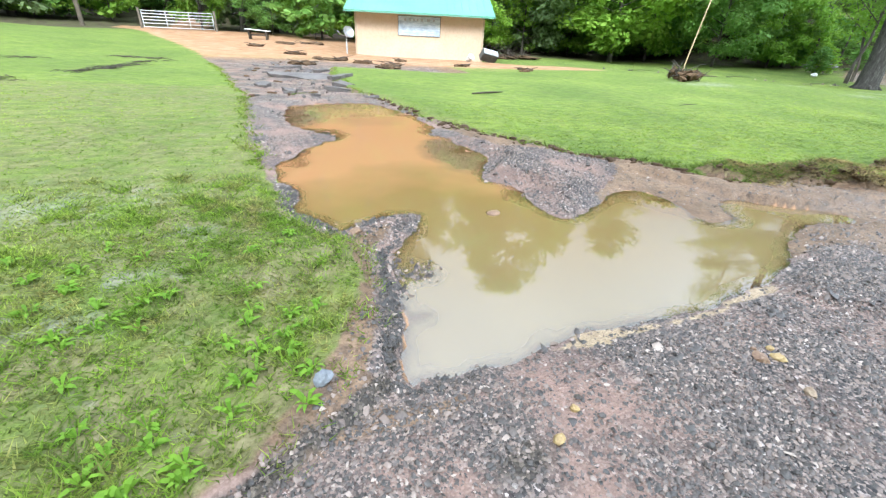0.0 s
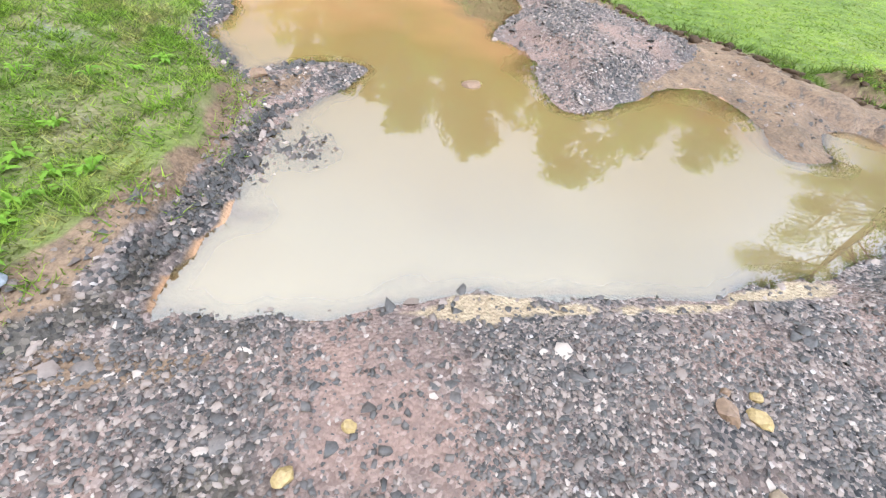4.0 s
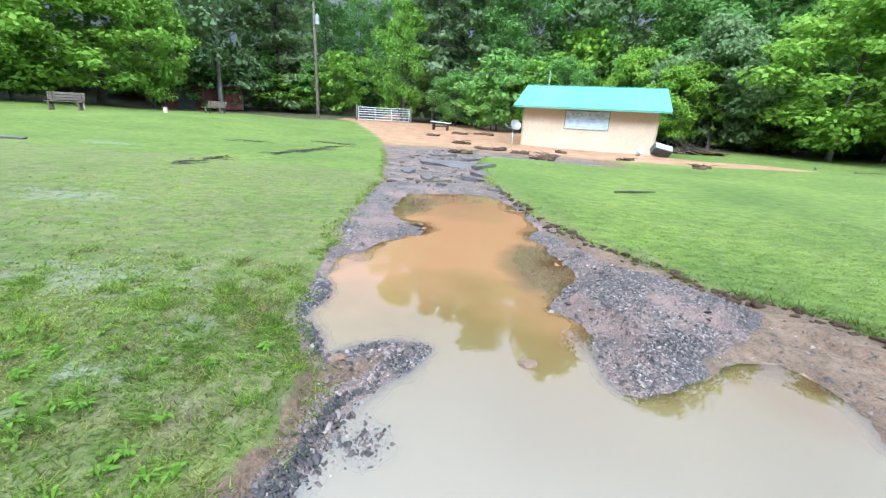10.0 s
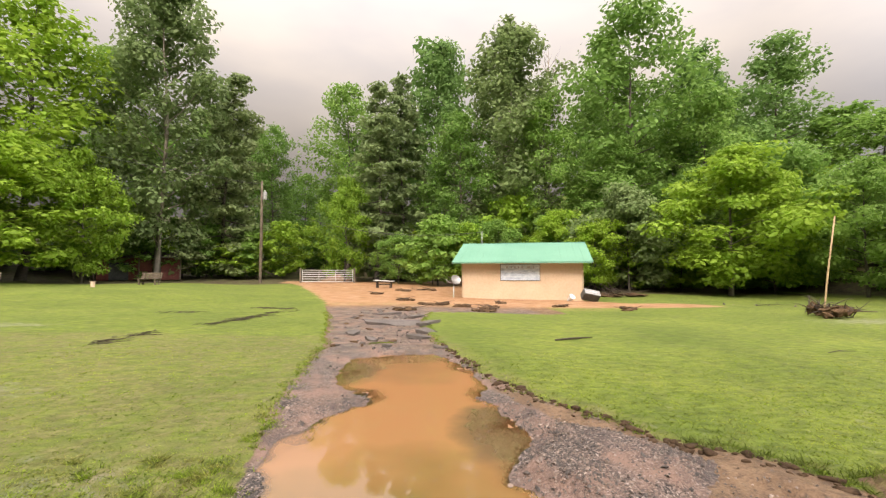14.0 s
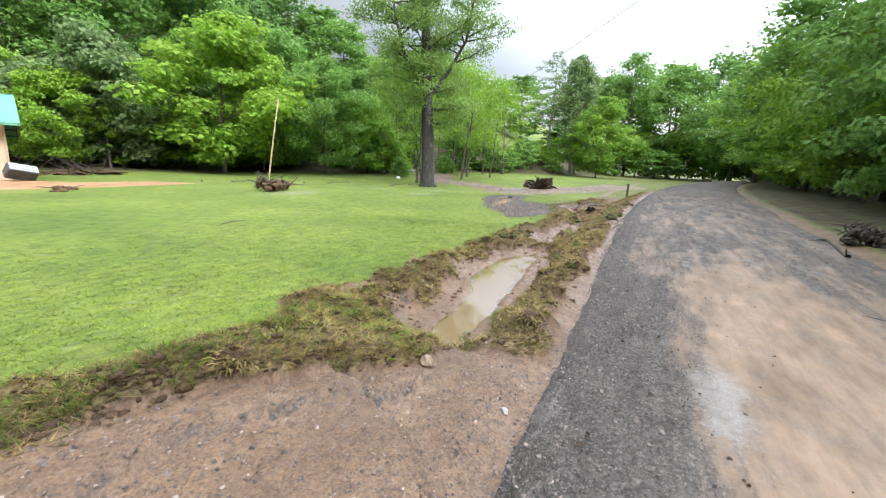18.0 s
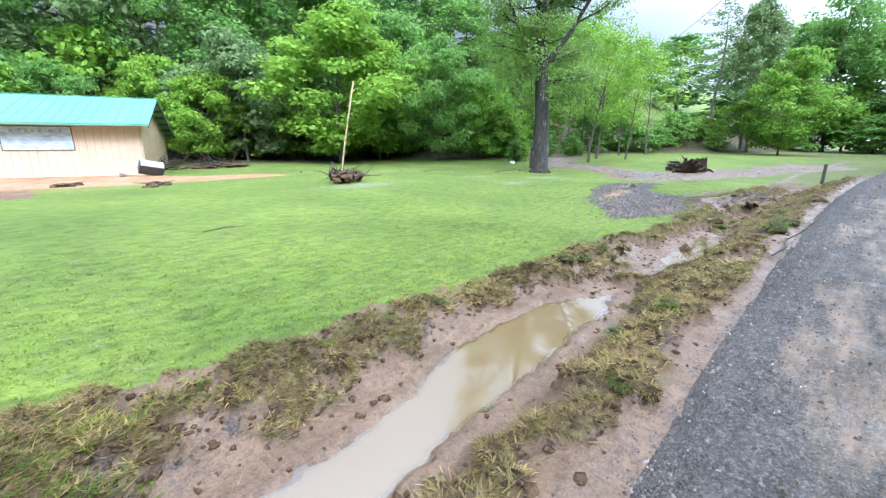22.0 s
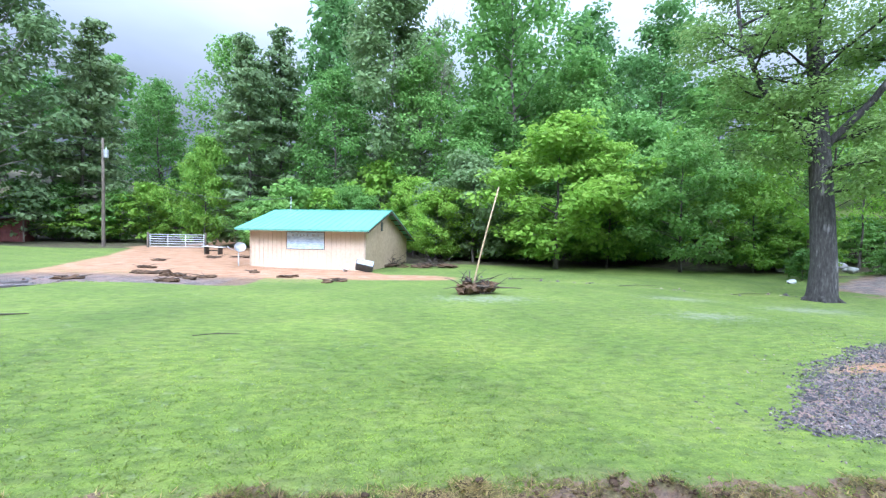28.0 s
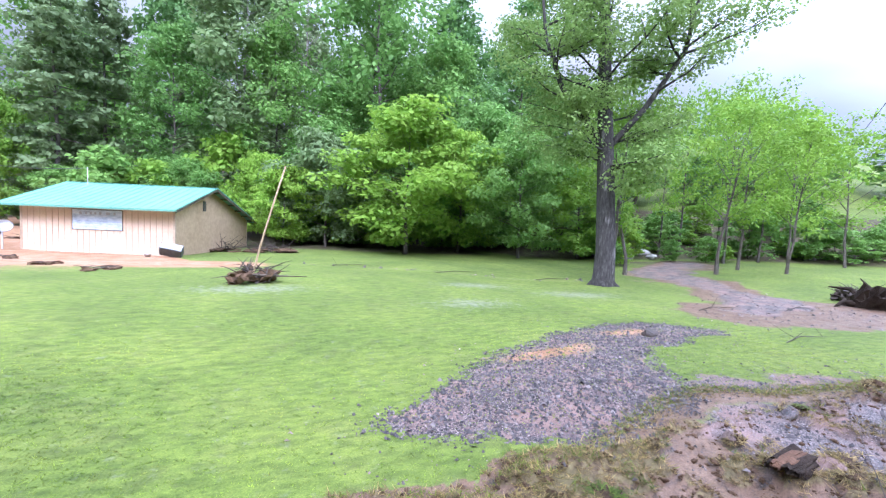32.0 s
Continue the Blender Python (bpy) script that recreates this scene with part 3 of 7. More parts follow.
c = mix(nt, maths(nt, "MULTIPLY", film, 0.92), mix(nt, 0.35, chips, ramp(nt, noise_fac(nt, 1.1, 5, 0.6, stretch.outputs[0]), [(0.3, (0.04, 0.036, 0.034)), (0.7, (0.19, 0.17, 0.155))])), mudc)
c = mix(nt, ramp(nt, noise_fac(nt, 0.3, 6, 0.7, co), [(0.45, (0, 0, 0)), (0.7, (0.6, 0.6, 0.6))]), c, mix(nt, 0.4, (0.2, 0.168, 0.145), chips))
c = mix(nt, 1.0, c, ramp(nt, noise_fac(nt, 0.16, 5, 0.7, stretch.outputs[0]), [(0.34, (0.72, 0.72, 0.72)), (0.62, (1.1, 1.1, 1.1))]), "MULTIPLY")
worn = nt.nodes.new("ShaderNodeAttribute")
worn.attribute_name = "worn_pale"
pale = maths(nt, "MULTIPLY", maths(nt, "SUBTRACT", maths(nt, "ADD", worn.outputs["Fac"], maths(nt, "MULTIPLY", maths(nt, "SUBTRACT", noise_fac(nt, 0.25, 6, 0.7, co), 0.5), 1.6)), 0.45), 2.5, clamp=True)
c = mix(nt, pale, c, mix(nt, 0.4, (0.33, 0.305, 0.28), chips))
nt.links.new(c, p.inputs["Base Color"])
p.inputs["Roughness"].default_value, p.inputs["Specular IOR Level"].default_value = 0.75, 0.22
bump(nt, p, maths(nt, "MULTIPLY", maths(nt, "SUBTRACT", 1.0, vor.outputs["Distance"]), maths(nt, "SUBTRACT", 1.0, film)), 0.8, 0.02)

# ---- the lie of the land ----
HEIGHTS = [
    (0, 2, 0.1), (0, 5, 0.11), (-3, 3, 0.14), (2, 8, 0.09), (4.8, 11, -0.05), (8, 20, -0.25), (8, 26, -0.33), (13, 30, -0.4), (16, 15.5, -0.12),
    (31, 16, -0.55), (9, 4.4, -0.24), (13, 4.6, -0.28), (18, 5.7, -0.38), (24, 3.6, -0.25), (38, 10, -0.45), (50, 19, -0.1), (-13, 44, 0.2), (-7, 44, 0.25),
    (-1, 34, 0.0), (-19, 18, 0.55), (-17, 24, 0.65), (-19, 36, 0.5), (-7, 9, 0.2), (-32, 30, 0.8), (-12, 12, 0.3), (22, 24, -0.35), (0, 14, 0.0), (-2, 22, -0.05),
    (5, 2.6, -0.02), (5.5, 8, -0.08), (28, 30, -0.5),
]
ROAD_H = [(-60, 0.1), (0, 0.08), (5, 0.02), (8, 0.0), (12, 0.08), (16, 0.19), (22, 0.3), (32, 0.36), (60, 0.5)]
PUDDLE_SOUTH = [
    (0.1, 1.98), (0.38, 2.0), (0.75, 2.02), (1.15, 2.06), (1.55, 2.06), (1.95, 2.03), (2.24, 2.09), (2.72, 2.16), (3.04, 2.29), (3.35, 2.52),
    (4.0, 2.72), (4.5, 2.64), (4.6, 2.8), (4.15, 3.05), (3.85, 3.36), (3.58, 3.3), (3.4, 2.95), (3.25, 2.93), (3.07, 3.02), (3.17, 3.37), (3.12, 3.81), (2.88, 3.85),
]
PUDDLE_NORTH = [
    (2.03, 3.35), (1.83, 3.4), (1.85, 3.8), (1.89, 4.16), (1.6, 4.46), (1.99, 5.0), (2.13, 5.5), (1.95, 6.1), (1.85, 6.5), (2.0, 7.1), (1.85, 8.2), (1.42, 9.25), (0.8, 9.2),
    (-0.05, 8.95), (-0.16, 8.05), (0.0, 7.1), (0.42, 6.72), (0.5, 6.5), (0.25, 6.15), (0.0, 5.8), (-0.38, 5.38), (-0.28, 4.94), (-0.11, 4.38), (-0.2, 4.04), (0.04, 3.75),
    (0.07, 3.53), (0.46, 3.8), (0.73, 3.78), (0.76, 3.62), (0.36, 3.14), (0.36, 3.02), (0.32, 2.67),
]


def rounded(poly):
    """The outline with its corners cut twice."""
    pts = np.array(poly, float)
    for _ in range(2):
        ahead = np.roll(pts, -1, 0)
        pts = np.stack([0.8 * pts + 0.2 * ahead, 0.2 * pts + 0.8 * ahead], 1).reshape(-1, 2)
    return pts


PUDDLE = rounded(PUDDLE_SOUTH + PUDDLE_NORTH)
DITCH_A = [(7.4, 2.65), (7.6, 3.1), (8.25, 3.2), (8.97, 3.24), (9.68, 3.4), (10.3, 3.62), (11.3, 3.69), (11.9, 3.7), (12.6, 3.45), (13.0, 3.2), (12.3, 3.0), (11.4, 2.95), (10.4, 2.82), (9.5, 2.8), (8.8, 2.72), (8.0, 2.75)]
DITCH_B = [(14.0, 3.3), (15.1, 3.26), (15.3, 3.44), (16.4, 3.4), (17.9, 3.42), (17.1, 3.12), (15.7, 3.12), (14.6, 3.1)]
LAWN_W = [
    (-80, 1.3), (-3, 1.5), (-0.77, 1.62), (-0.43, 1.75), (-0.22, 1.98), (0.07, 2.53), (0.1, 2.71), (0.13, 3.31), (-0.08, 3.76), (-0.35, 3.95), (-0.36, 4.8), (-0.58, 6.18),
    (-0.66, 7.74), (-0.82, 10.6), (-1.4, 14), (-2.1, 17.8), (-3.4, 24), (-6.2, 33), (-10, 43), (-14, 47), (-80, 60),
]
LAWN_E = [
    (1.5, 15.2), (1.6, 10.2), (2.08, 7.64), (2.46, 6.34), (3.0, 5.5), (3.3, 4.95), (3.75, 4.62), (4.1, 4.0), (4.45, 3.6), (4.85, 3.48), (5.3, 3.45), (5.9, 3.52), (6.6, 3.78), (7.4, 3.98), (8.2, 4.12), (9.1, 4.2),
    (11.2, 4.32), (14.4, 4.36), (17.2, 4.12), (19.2, 3.98), (20.6, 4.4), (22.5, 5.0), (24, 4.6), (27, 4.1), (40, 4.4), (60, 3), (70, 16), (42, 30), (20, 31), (12.5, 33), (11.9, 26.4), (13.6, 22.5), (10.6, 19.1), (7, 18.1), (4, 18.4), (1.9, 17.8),
]
SLAB_BANK = [(1.98, 3.5), (2.4, 3.72), (2.9, 4.05), (3.3, 4.5), (2.9, 5.2), (2.35, 5.5), (2.15, 5.0), (1.7, 4.55), (2.0, 4.2)]
CLAY_WAY = [(15, 21.5), (11, 22.2), (7, 23), (3, 24.2), (0, 27), (-4, 35), (-6.8, 44), (-7.5, 60)]
GRAVEL_SPILL = [(18.04, 5.49), (18.66, 5.85), (19.89, 6.97), (21.45, 7.64), (23.57, 8.55), (25.63, 8.56), (26.68, 7.51), (25.1, 7.14), (23.65, 6.86), (22.91, 6.08), (22.35, 4.86), (21.25, 4.46), (20.25, 4.3), (19.48, 4.79), (18.65, 5.03)]
WASH = [(31.3, 9.6), (33.0, 10.4), (35.0, 12.6), (36.6, 16), (38.2, 19.5), (44, 22)]
WASH_FAR = [(29.6, 8.6), (33, 8.8), (37, 7.9), (42, 6.4), (49, 3.8)]
CREEK = [(14, 22.2), (18, 22.5), (23, 20.5), (27, 17.8), (32, 17.2)]
# silt on the lawns; the small western ones paint reflective wet shallows in colour
SILT_AND_SHEEN_SPOTS = [(29.5, 5, 0.6), (16.3, 14.0, 1.2), (24.0, 15.2, 1.1), (27.5, 13.5, 1.4), (22.3, 11.6, 1.0), (-4.6, 7.0, 0.6), (-1.3, 2.85, 0.22), (-1.1, 3.2, 0.2), (-0.85, 3.75, 0.2), (-2.0, 4.4, 0.6), (-9.0, 13.0, 0.6)]
SHOALS = [(2.05, 4.95, 0.4), (1.95, 6.8, 0.45), (1.8, 8.1, 0.45), (-0.05, 5.4, 0.3), (0.35, 6.75, 0.4), (0.6, 9.0, 0.5), (0.55, 2.86, 0.27), (0.4, 2.45, 0.16), (1.8, 5.5, 0.5), (0.1, 7.9, 0.6), (1.37, 3.62, 0.2), (1.75, 3.95, 0.25), (3.0, 3.65, 0.25)]
LEVEL, LEVEL_A, LEVEL_B = 0.06, -0.45, -0.48


CUT = [(3.35, 4.3), (3.6, 3.95), (3.8, 3.5), (4.06, 3.05), (4.4, 2.98), (4.82, 2.93), (5.08, 2.87), (5.29, 2.69), (5.46, 2.6), (5.75, 2.44), (6.11, 2.28), (6.3, 2.2)]


LEDGE = [(-3.2, 1.22), (-1.6, 1.4), (-0.9, 1.52), (-0.45, 1.66), (-0.2, 1.8), (0.0, 1.95), (0.12, 2.05)]
TURF_END = [(4.3, 3.75), (4.6, 3.45), (4.82, 3.4), (5.1, 3.24), (5.41, 3.03), (5.65, 2.78), (6.15, 2.49), (6.4, 2.36), (6.8, 2.45), (7.2, 2.75), (7.9, 3.3)]


def on_turf(x, y):
    """How far inside the flattened turf west of the ditch water."""
    k = np.array(TURF_END)
    return np.where((x > 4.2) & (x < 7.9), y - np.interp(x, k[:, 0], k[:, 1]) + 0.07 * vnoise(x, y, 0.4, 61) + 0.04 * vnoise(x, y, 0.12, 62, 2), -1.0)


def ledge_side(x, y):
    """How far up the west bank from the dark step above the gravel apron."""
    k = np.array(LEDGE)
    return np.where((x > -3.2) & (x < 0.12), y - np.interp(x, k[:, 0], k[:, 1]) + 0.025 * vnoise(x, y, 0.25, 63) + 0.015 * vnoise(x, y, 0.08, 64, 2), -1.0)


def cut_side(x, y):
    """How far north of the washed cut across the driveway's mouth."""
    k = np.array(CUT)
    return y - np.interp(x, k[:, 0], k[:, 1]) + 0.03 * vnoise(x, y, 0.3, 15)


def near_edge(x):
    return np.where(x < 16, 1.56 + 0.14 * step(8, 12, x), 1.7 - 0.0034 * (np.maximum(x, 16) - 16) ** 2)


def far_edge(x):
    return np.where(x < 16, -2.6, -2.6 - 0.0027 * (np.maximum(x, 16) - 16) ** 2)


def road_height(x):
    k = np.array(ROAD_H, float)
    return np.interp(x, k[:, 0], k[:, 1])


def broad(x, y):
    """The land without holes: weighted mean of a few heights, the road's level along the road."""
    total, weight = np.zeros_like(x), np.zeros_like(x)
    for hx, hy, hz in HEIGHTS:
        w = 1.0 / ((x - hx) ** 2 + (y - hy) ** 2 + 0.8) ** 1.6
        total, weight = total + w * hz, weight + w
    land = total / weight
    north = step(-0.25, 1.7, y - near_edge(x))
    south = step(0.3, 3.0, far_edge(x) - y)
    z = road_height(x) * (1 - north) * (1 - south) + land * north + (road_height(x) + 0.15) * south
    z += 9.0 * step(6, 60, far_edge(x) - 8 - y)
    up = bank_side(x, y)
    z += (4.4 * step(0, 17, up) + 0.05 * np.maximum(up - 15, 0)) * step(33, 44, x)
    hill = step(38, 110, np.hypot(x - 4, y) - 14 + 10 * np.exp(-(((x + 12) / 9) ** 2)))
    return z + 14.0 * hill * step(20, 60, y) * (1 - 0.75 * np.exp(-(((x + 0.21 * y) / 14) ** 2)))


BANK_FOOT = ((37, 25.5), (50, 22.8), (62, 18.5), (76, 10.5), (96, 8.0))


def bank_side(x, y):
    """How far up from the foot of the bank beyond the flood wash."""
    k = np.array(BANK_FOOT, float)
    return (y - np.interp(x, k[:, 0], k[:, 1])) * step(33, 40, x)


def zones(x, y):
    """Weights of what covers the ground, and the depth of the holes in it."""
    far = (x < -12) | (x > 60) | (y < -10) | (y > 60)
    out = {}
    wob = 0.08 * vnoise(x, y, 0.55, 3) + 0.05 * vnoise(x, y, 0.14, 4)
    dw = np.full(x.shape, 50.0)
    near = (x > -4) & (x < 9) & (y > 0) & (y < 13)
    dw[near] = inside(x[near], y[near], PUDDLE) + 0.35 * wob[near] + 0.04 * (1 + 2 * step(4.0, 5.5, y[near])) * vnoise(x[near], y[near], 0.22, 41, 3) + 0.018 * vnoise(x[near], y[near], 0.07, 42, 2)
    out["puddle"] = dw
    da, db = np.full(x.shape, 50.0), np.full(x.shape, 50.0)
    near = (x > 4) & (x < 24) & (y > 0) & (y < 7)
    da[near] = inside(x[near], y[near], DITCH_A) + 1.2 * wob[near]
    db[near] = inside(x[near], y[near], DITCH_B) + 1.2 * wob[near]
    out["ditch_a"], out["ditch_b"] = da, db
    lw = inside(x, y, LAWN_W) + wob
    le = inside(x, y, LAWN_E) + 1.5 * wob
    out["lawn"] = np.minimum(lw, le)
    out["lawn_w"], out["lawn_e"] = lw, le
    bank = np.full(x.shape, 9.0)
    near = (x > 0) & (x < 5) & (y > 2) & (y < 8)
    bank[near] = inside(x[near], y[near], SLAB_BANK) + wob[near]
    out["bank"] = bank
    spill = inside(x, y, GRAVEL_SPILL) + 3.5 * wob
    out["spill"] = spill
    strip = (y - near_edge(x))
    torn = step(4.6, 6.6, x) * step(0.02, 0.3, strip - 2.0 * wob) * (1 - step(-0.05, 0.25, y - (4.34 - 0.02 * (x - 12)) - 3 * wob)) * (1 - step(27, 34, x))
    torn = np.maximum(torn, 0.75 * step(4.2, 5.0, x) * step(0.9, 1.5, strip) * (1 - step(3.6, 4.2, y)) * (1 - step(6.5, 7.5, x)))
    turf = on_turf(x, y)
    west = 1 - step(6.7, 7.2, x)
    torn = np.maximum(torn * (1 - west), step(-0.02, 0.05, turf) * (1 - step(-0.1, 0.15, y - 4.1 - 2 * wob)))
    out["torn"] = torn
    # mats of torn turf left standing between flats of mud
    water = np.minimum(da, db)
    mats = 0.75 * vnoise(x, y, 0.55, 11, 3) + 0.6 * vnoise(x, y, 0.17, 18, 3) + 0.26 * np.exp(-(((le - 0.2) / 0.24) ** 2)) + 0.3 * np.exp(-(((y - 2.15) / 0.42) ** 2)) * (1 - 0.4 * step(11, 15, x)) + 0.5 * step(0.0, 0.1, turf) * (1 - step(7.2, 7.9, x)) - 0.7 * (1 - step(0.05, 0.45, water)) - 0.22 * (1 - step(0.08, 0.35, strip))
    out["mats"] = torn * step(0.04, 0.2, mats)
    out["rim"] = torn * np.exp(-(((mats - 0.06) / 0.09) ** 2))
    return out


def height(x, y, z=None):
    z0, k = broad(x, y), zones(x, y) if z is None else z
    h = z0.copy()
    drive = step(-0.04, 0.07, k["lawn"]) * (1 - step(14, 26, y)) * step(-20, -6, x) * (1 - step(5.0, 6.2, x)) * step(0.2, 0.8, y - 1.1)
    h -= 0.07 * drive
    d = k["puddle"]
    shoal = np.zeros_like(x)
    for sx, sy, sr in SHOALS:
        shoal = np.maximum(shoal, np.exp(-(((x - sx) ** 2 + (y - sy) ** 2) / (sr * sr))))
    bed = 0.15 * sat(-d / 0.55) * (1 - 0.92 * shoal) + 0.01 * vnoise(x, y, 0.12, 43, 2) * sat(-d / 0.06)
    h = np.where(d < 0, LEVEL - bed, np.where(d < 1.2, np.maximum(LEVEL + 0.045 * sat(d / 0.25), 0) * (1 - step(0.1, 1.2, d)) + np.maximum(h, LEVEL + 0.03) * step(0.1, 1.2, d), h))
    h += 0.075 * step(0.0, 0.14, -k["bank"])
    h += np.where(d > 0, 0.045 * np.exp(-(((x - 0.12) / 0.16) ** 2)) * step(1.9, 2.2, y) * (1 - step(3.1, 3.4, y)), 0)
    for key, level in (("ditch_a", LEVEL_A), ("ditch_b", LEVEL_B)):
        d = k[key]
        h = np.where(d < 0, level - 0.12 * sat(-d / 0.3), np.where(d < 0.8, (level + 0.03 * sat(d / 0.05)) * (1 - step(0.0, 0.8, d)) + h * step(0.0, 0.8, d), h))
    h += np.where(k["puddle"] > 0.02, 0.06 * step(0.35, 0.6, np.exp(-(((x - 3.05) / 0.5) ** 2) - ((y - 1.85) / 0.32) ** 2) + 0.12 * vnoise(x, y, 0.2, 44)), 0)
    h += np.where(k["puddle"] > 0.0, 0.055 * step(-0.02, 0.04, ledge_side(x, y)) * (1 - step(0.1, 0.5, -k["lawn_w"])) * step(0.0, 0.1, k["puddle"]) * (y < 3.3), 0)
    side = cut_side(x, y)
    h += 0.06 * step(-0.03, 0.03, side) * (1 - step(0.3, 0.9, side)) * step(3.3, 3.7, x) * (1 - step(6.2, 6.5, x)) * (k["puddle"] > 0.05)
    rough = k["mats"] * (0.085 + 0.12 * vnoise(x, y, 0.25, 13, 3) + 0.06 * np.abs(vnoise(x, y, 0.12, 12, 2))) + k["torn"] * 0.05 * vnoise(x, y, 0.3, 14, 4)
    trough = k["torn"] * step(6.6, 7.6, x) * 0.1 * np.exp(-(((y - 3.2) / 0.7) ** 2)) * (np.minimum(k["ditch_a"], k["ditch_b"]) > 0.1)
    h += np.where(np.minimum(k["ditch_a"], k["ditch_b"]) > 0, rough, 0) - trough
    h += np.where((k["puddle"] > 0.08) & (x > 1.6) & (x < 7) & (y < 10), 0.05 * np.exp(-(((k["lawn_e"] - 0.2) / 0.2) ** 2)) * vnoise(x, y, 0.22, 16, 3), 0)
    for key, level in (("ditch_a", LEVEL_A), ("ditch_b", LEVEL_B)):
        h = np.where((k[key] > 0.02) & (k[key] < 0.45), np.maximum(h, level + 0.025), h)
    h += 0.14 * step(0.0, 1.2, -k["spill"]) * (1 - step(22, 25, x))
    h += 0.012 * vnoise(x, y, 0.5, 21) * step(0, 0.3, -k["lawn"]) + 0.008 * vnoise(x, y, 0.09, 22, 2) * (k["puddle"] > 0)
    # the road lies a little higher than its bed
    h -= 0.07 * (1 - step(0.0, 0.25, y - near_edge(x))) * step(-0.3, 0.2, y - far_edge(x)) * step(4.6, 5.4, x)
    h -= 0.05 * (1 - step(-0.25, 0.05, y - 1.0)) * step(-0.3, 0.2, y - far_edge(x)) * (1 - step(4.6, 5.4, x))
    return h


def height_at(x, y):
    return float(height(np.array([float(x)]), np.array([float(y)]))[0])


def spread(*runs):
    out = [np.arange(a, b, s) for a, b, s in runs]
    return np.concatenate(out + [np.array([runs[-1][1]])])


def build_ground():
    xs = spread((-420, -60, 45), (-60, -12, 1.2), (-12, -3, 0.3), (-3, 20, 0.055), (20, 28, 0.1), (28, 48, 0.35), (48, 120, 1.8), (120, 420, 50))
    ys = spread((-420, -60, 45), (-60, -8, 1.7), (-8, 1.0, 0.3), (1.0, 5.4, 0.05), (5.4, 10, 0.09), (10, 26, 0.25), (26, 60, 0.7), (60, 130, 2.4), (130, 420, 50))
    gx, gy = (g.ravel() for g in np.meshgrid(xs, ys))
    k = zones(gx, gy)
    z = height(gx, gy, k)
    nx, ny = len(xs), len(ys)
    i = np.arange(nx * ny).reshape(ny, nx)
    faces = np.stack([i[:-1, :-1], i[:-1, 1:], i[1:, 1:], i[1:, :-1]], -1).reshape(-1, 4)
    me = raw_mesh("ground", np.stack([gx, gy, z], -1), faces, M_GROUND, True)
    lawn = step(-0.1, 0.1, -k["lawn"])
    off = 1 - lawn
    gravel = off * (1 - step(19, 25, gy)) * (gx < 6.6) * step(-0.6, 0.2, gy - 1.0) * (1 - 0.75 * step(3.3, 4.1, gx) * (gy < 5))
    gravel = gravel * (1 - 0.42 * step(6, 10, gy)) 
    gravel = np.maximum(gravel, step(-0.1, 0.15, -k["spill"]))
    gravel = np.maximum(gravel, 0.8 * step(-0.5, 0.4, 1.1 + 1.5 * vnoise(gx, gy, 1.8, 27, 4) - along(gx, gy, WASH)))
    gravel = np.maximum(gravel, 0.75 * step(0.25, 0.6, np.exp(-(((gx - 23.8) / 2.6) ** 2) - ((gy - 4.1) / 1.3) ** 2) + 0.4 * vnoise(gx, gy, 0.8, 28, 4)))
    west_bank = off * (gx < 0.5) * step(1.6, 1.9, gy) * (1 - step(3.4, 3.9, gy)) * (k["lawn_w"] < 0.6) * step(0.08, 0.16, k["puddle"])
    gravel = gravel * (1 - 0.85 * west_bank)
    near_water = np.minimum(k["puddle"], 3)
    mud = off * step(0.25, 0.5, 0.75 - near_water) * (gx > 2.4) * (gy < 5) * (k["bank"] > 0.05)
    mud = np.maximum(mud, off * step(3.4, 4.0, gx) * (1 - step(7.2, 8.2, gx)) * step(0.0, 0.3, gy - 1.2) * (1 - k["torn"]))
    mud = np.maximum(mud, off * step(5, 8, gy) * (1 - step(19, 25, gy)) * (np.abs(gx) < 5))
    mud = np.maximum(mud, 0.85 * west_bank)
    mud = np.maximum(mud, 0.8 * step(0, 0.12, 0.12 - k["puddle"]) * (gx < 2.6))
    mud = np.maximum(mud, step(0, 0.3, 0.34 - np.minimum(k["ditch_a"], k["ditch_b"])))
    east_bank = off * np.exp(-(((k["lawn_e"] - 0.22) / 0.22) ** 2)) * step(1.6, 2.4, gx) * (gy < 9) * (k["bank"] > 0.03) * (k["puddle"] > 0.05)
    mud = np.maximum(mud, 0.95 * east_bank)
    gravel = gravel * (1 - 0.8 * east_bank) * (1 - 0.8 * step(2.2, 2.7, gx) * (gx < 8) * (gy > 2.35) * (gy < 6) * (k["bank"] > 0.04))
    edge = gy - near_edge(gx)
    mud = np.maximum(mud, step(6.5, 8, gx) * (1 - step(26, 34, gx)) * step(-0.6, -0.3, edge) * (1 - step(0.15, 0.6, edge + 0.4 * vnoise(gx, gy, 0.7, 17))))
    mud = np.maximum(mud, k["torn"] * (1 - k["mats"]))
    mud = mud * (1 - k["mats"])
    mud = np.maximum(mud, 0.95 * step(-0.5, 0.6, 2.1 + 1.6 * vnoise(gx, gy, 2.4, 26, 4) - along(gx, gy, WASH_FAR)))
    mud = np.maximum(mud, 0.9 * step(-0.4, 0.5, 1.9 + 1.5 * vnoise(gx, gy, 1.7, 29, 4) - along(gx, gy, WASH)))
    mud = np.maximum(mud, 0.6 * step(-0.7, 0.5, 0.1 - along(gx, gy, CREEK)))
    mud = np.maximum(mud, 0.7 * step(-0.5, -0.1, far_edge(gx) - gy) * (1 - step(0.2, 0.7, far_edge(gx) - gy)))
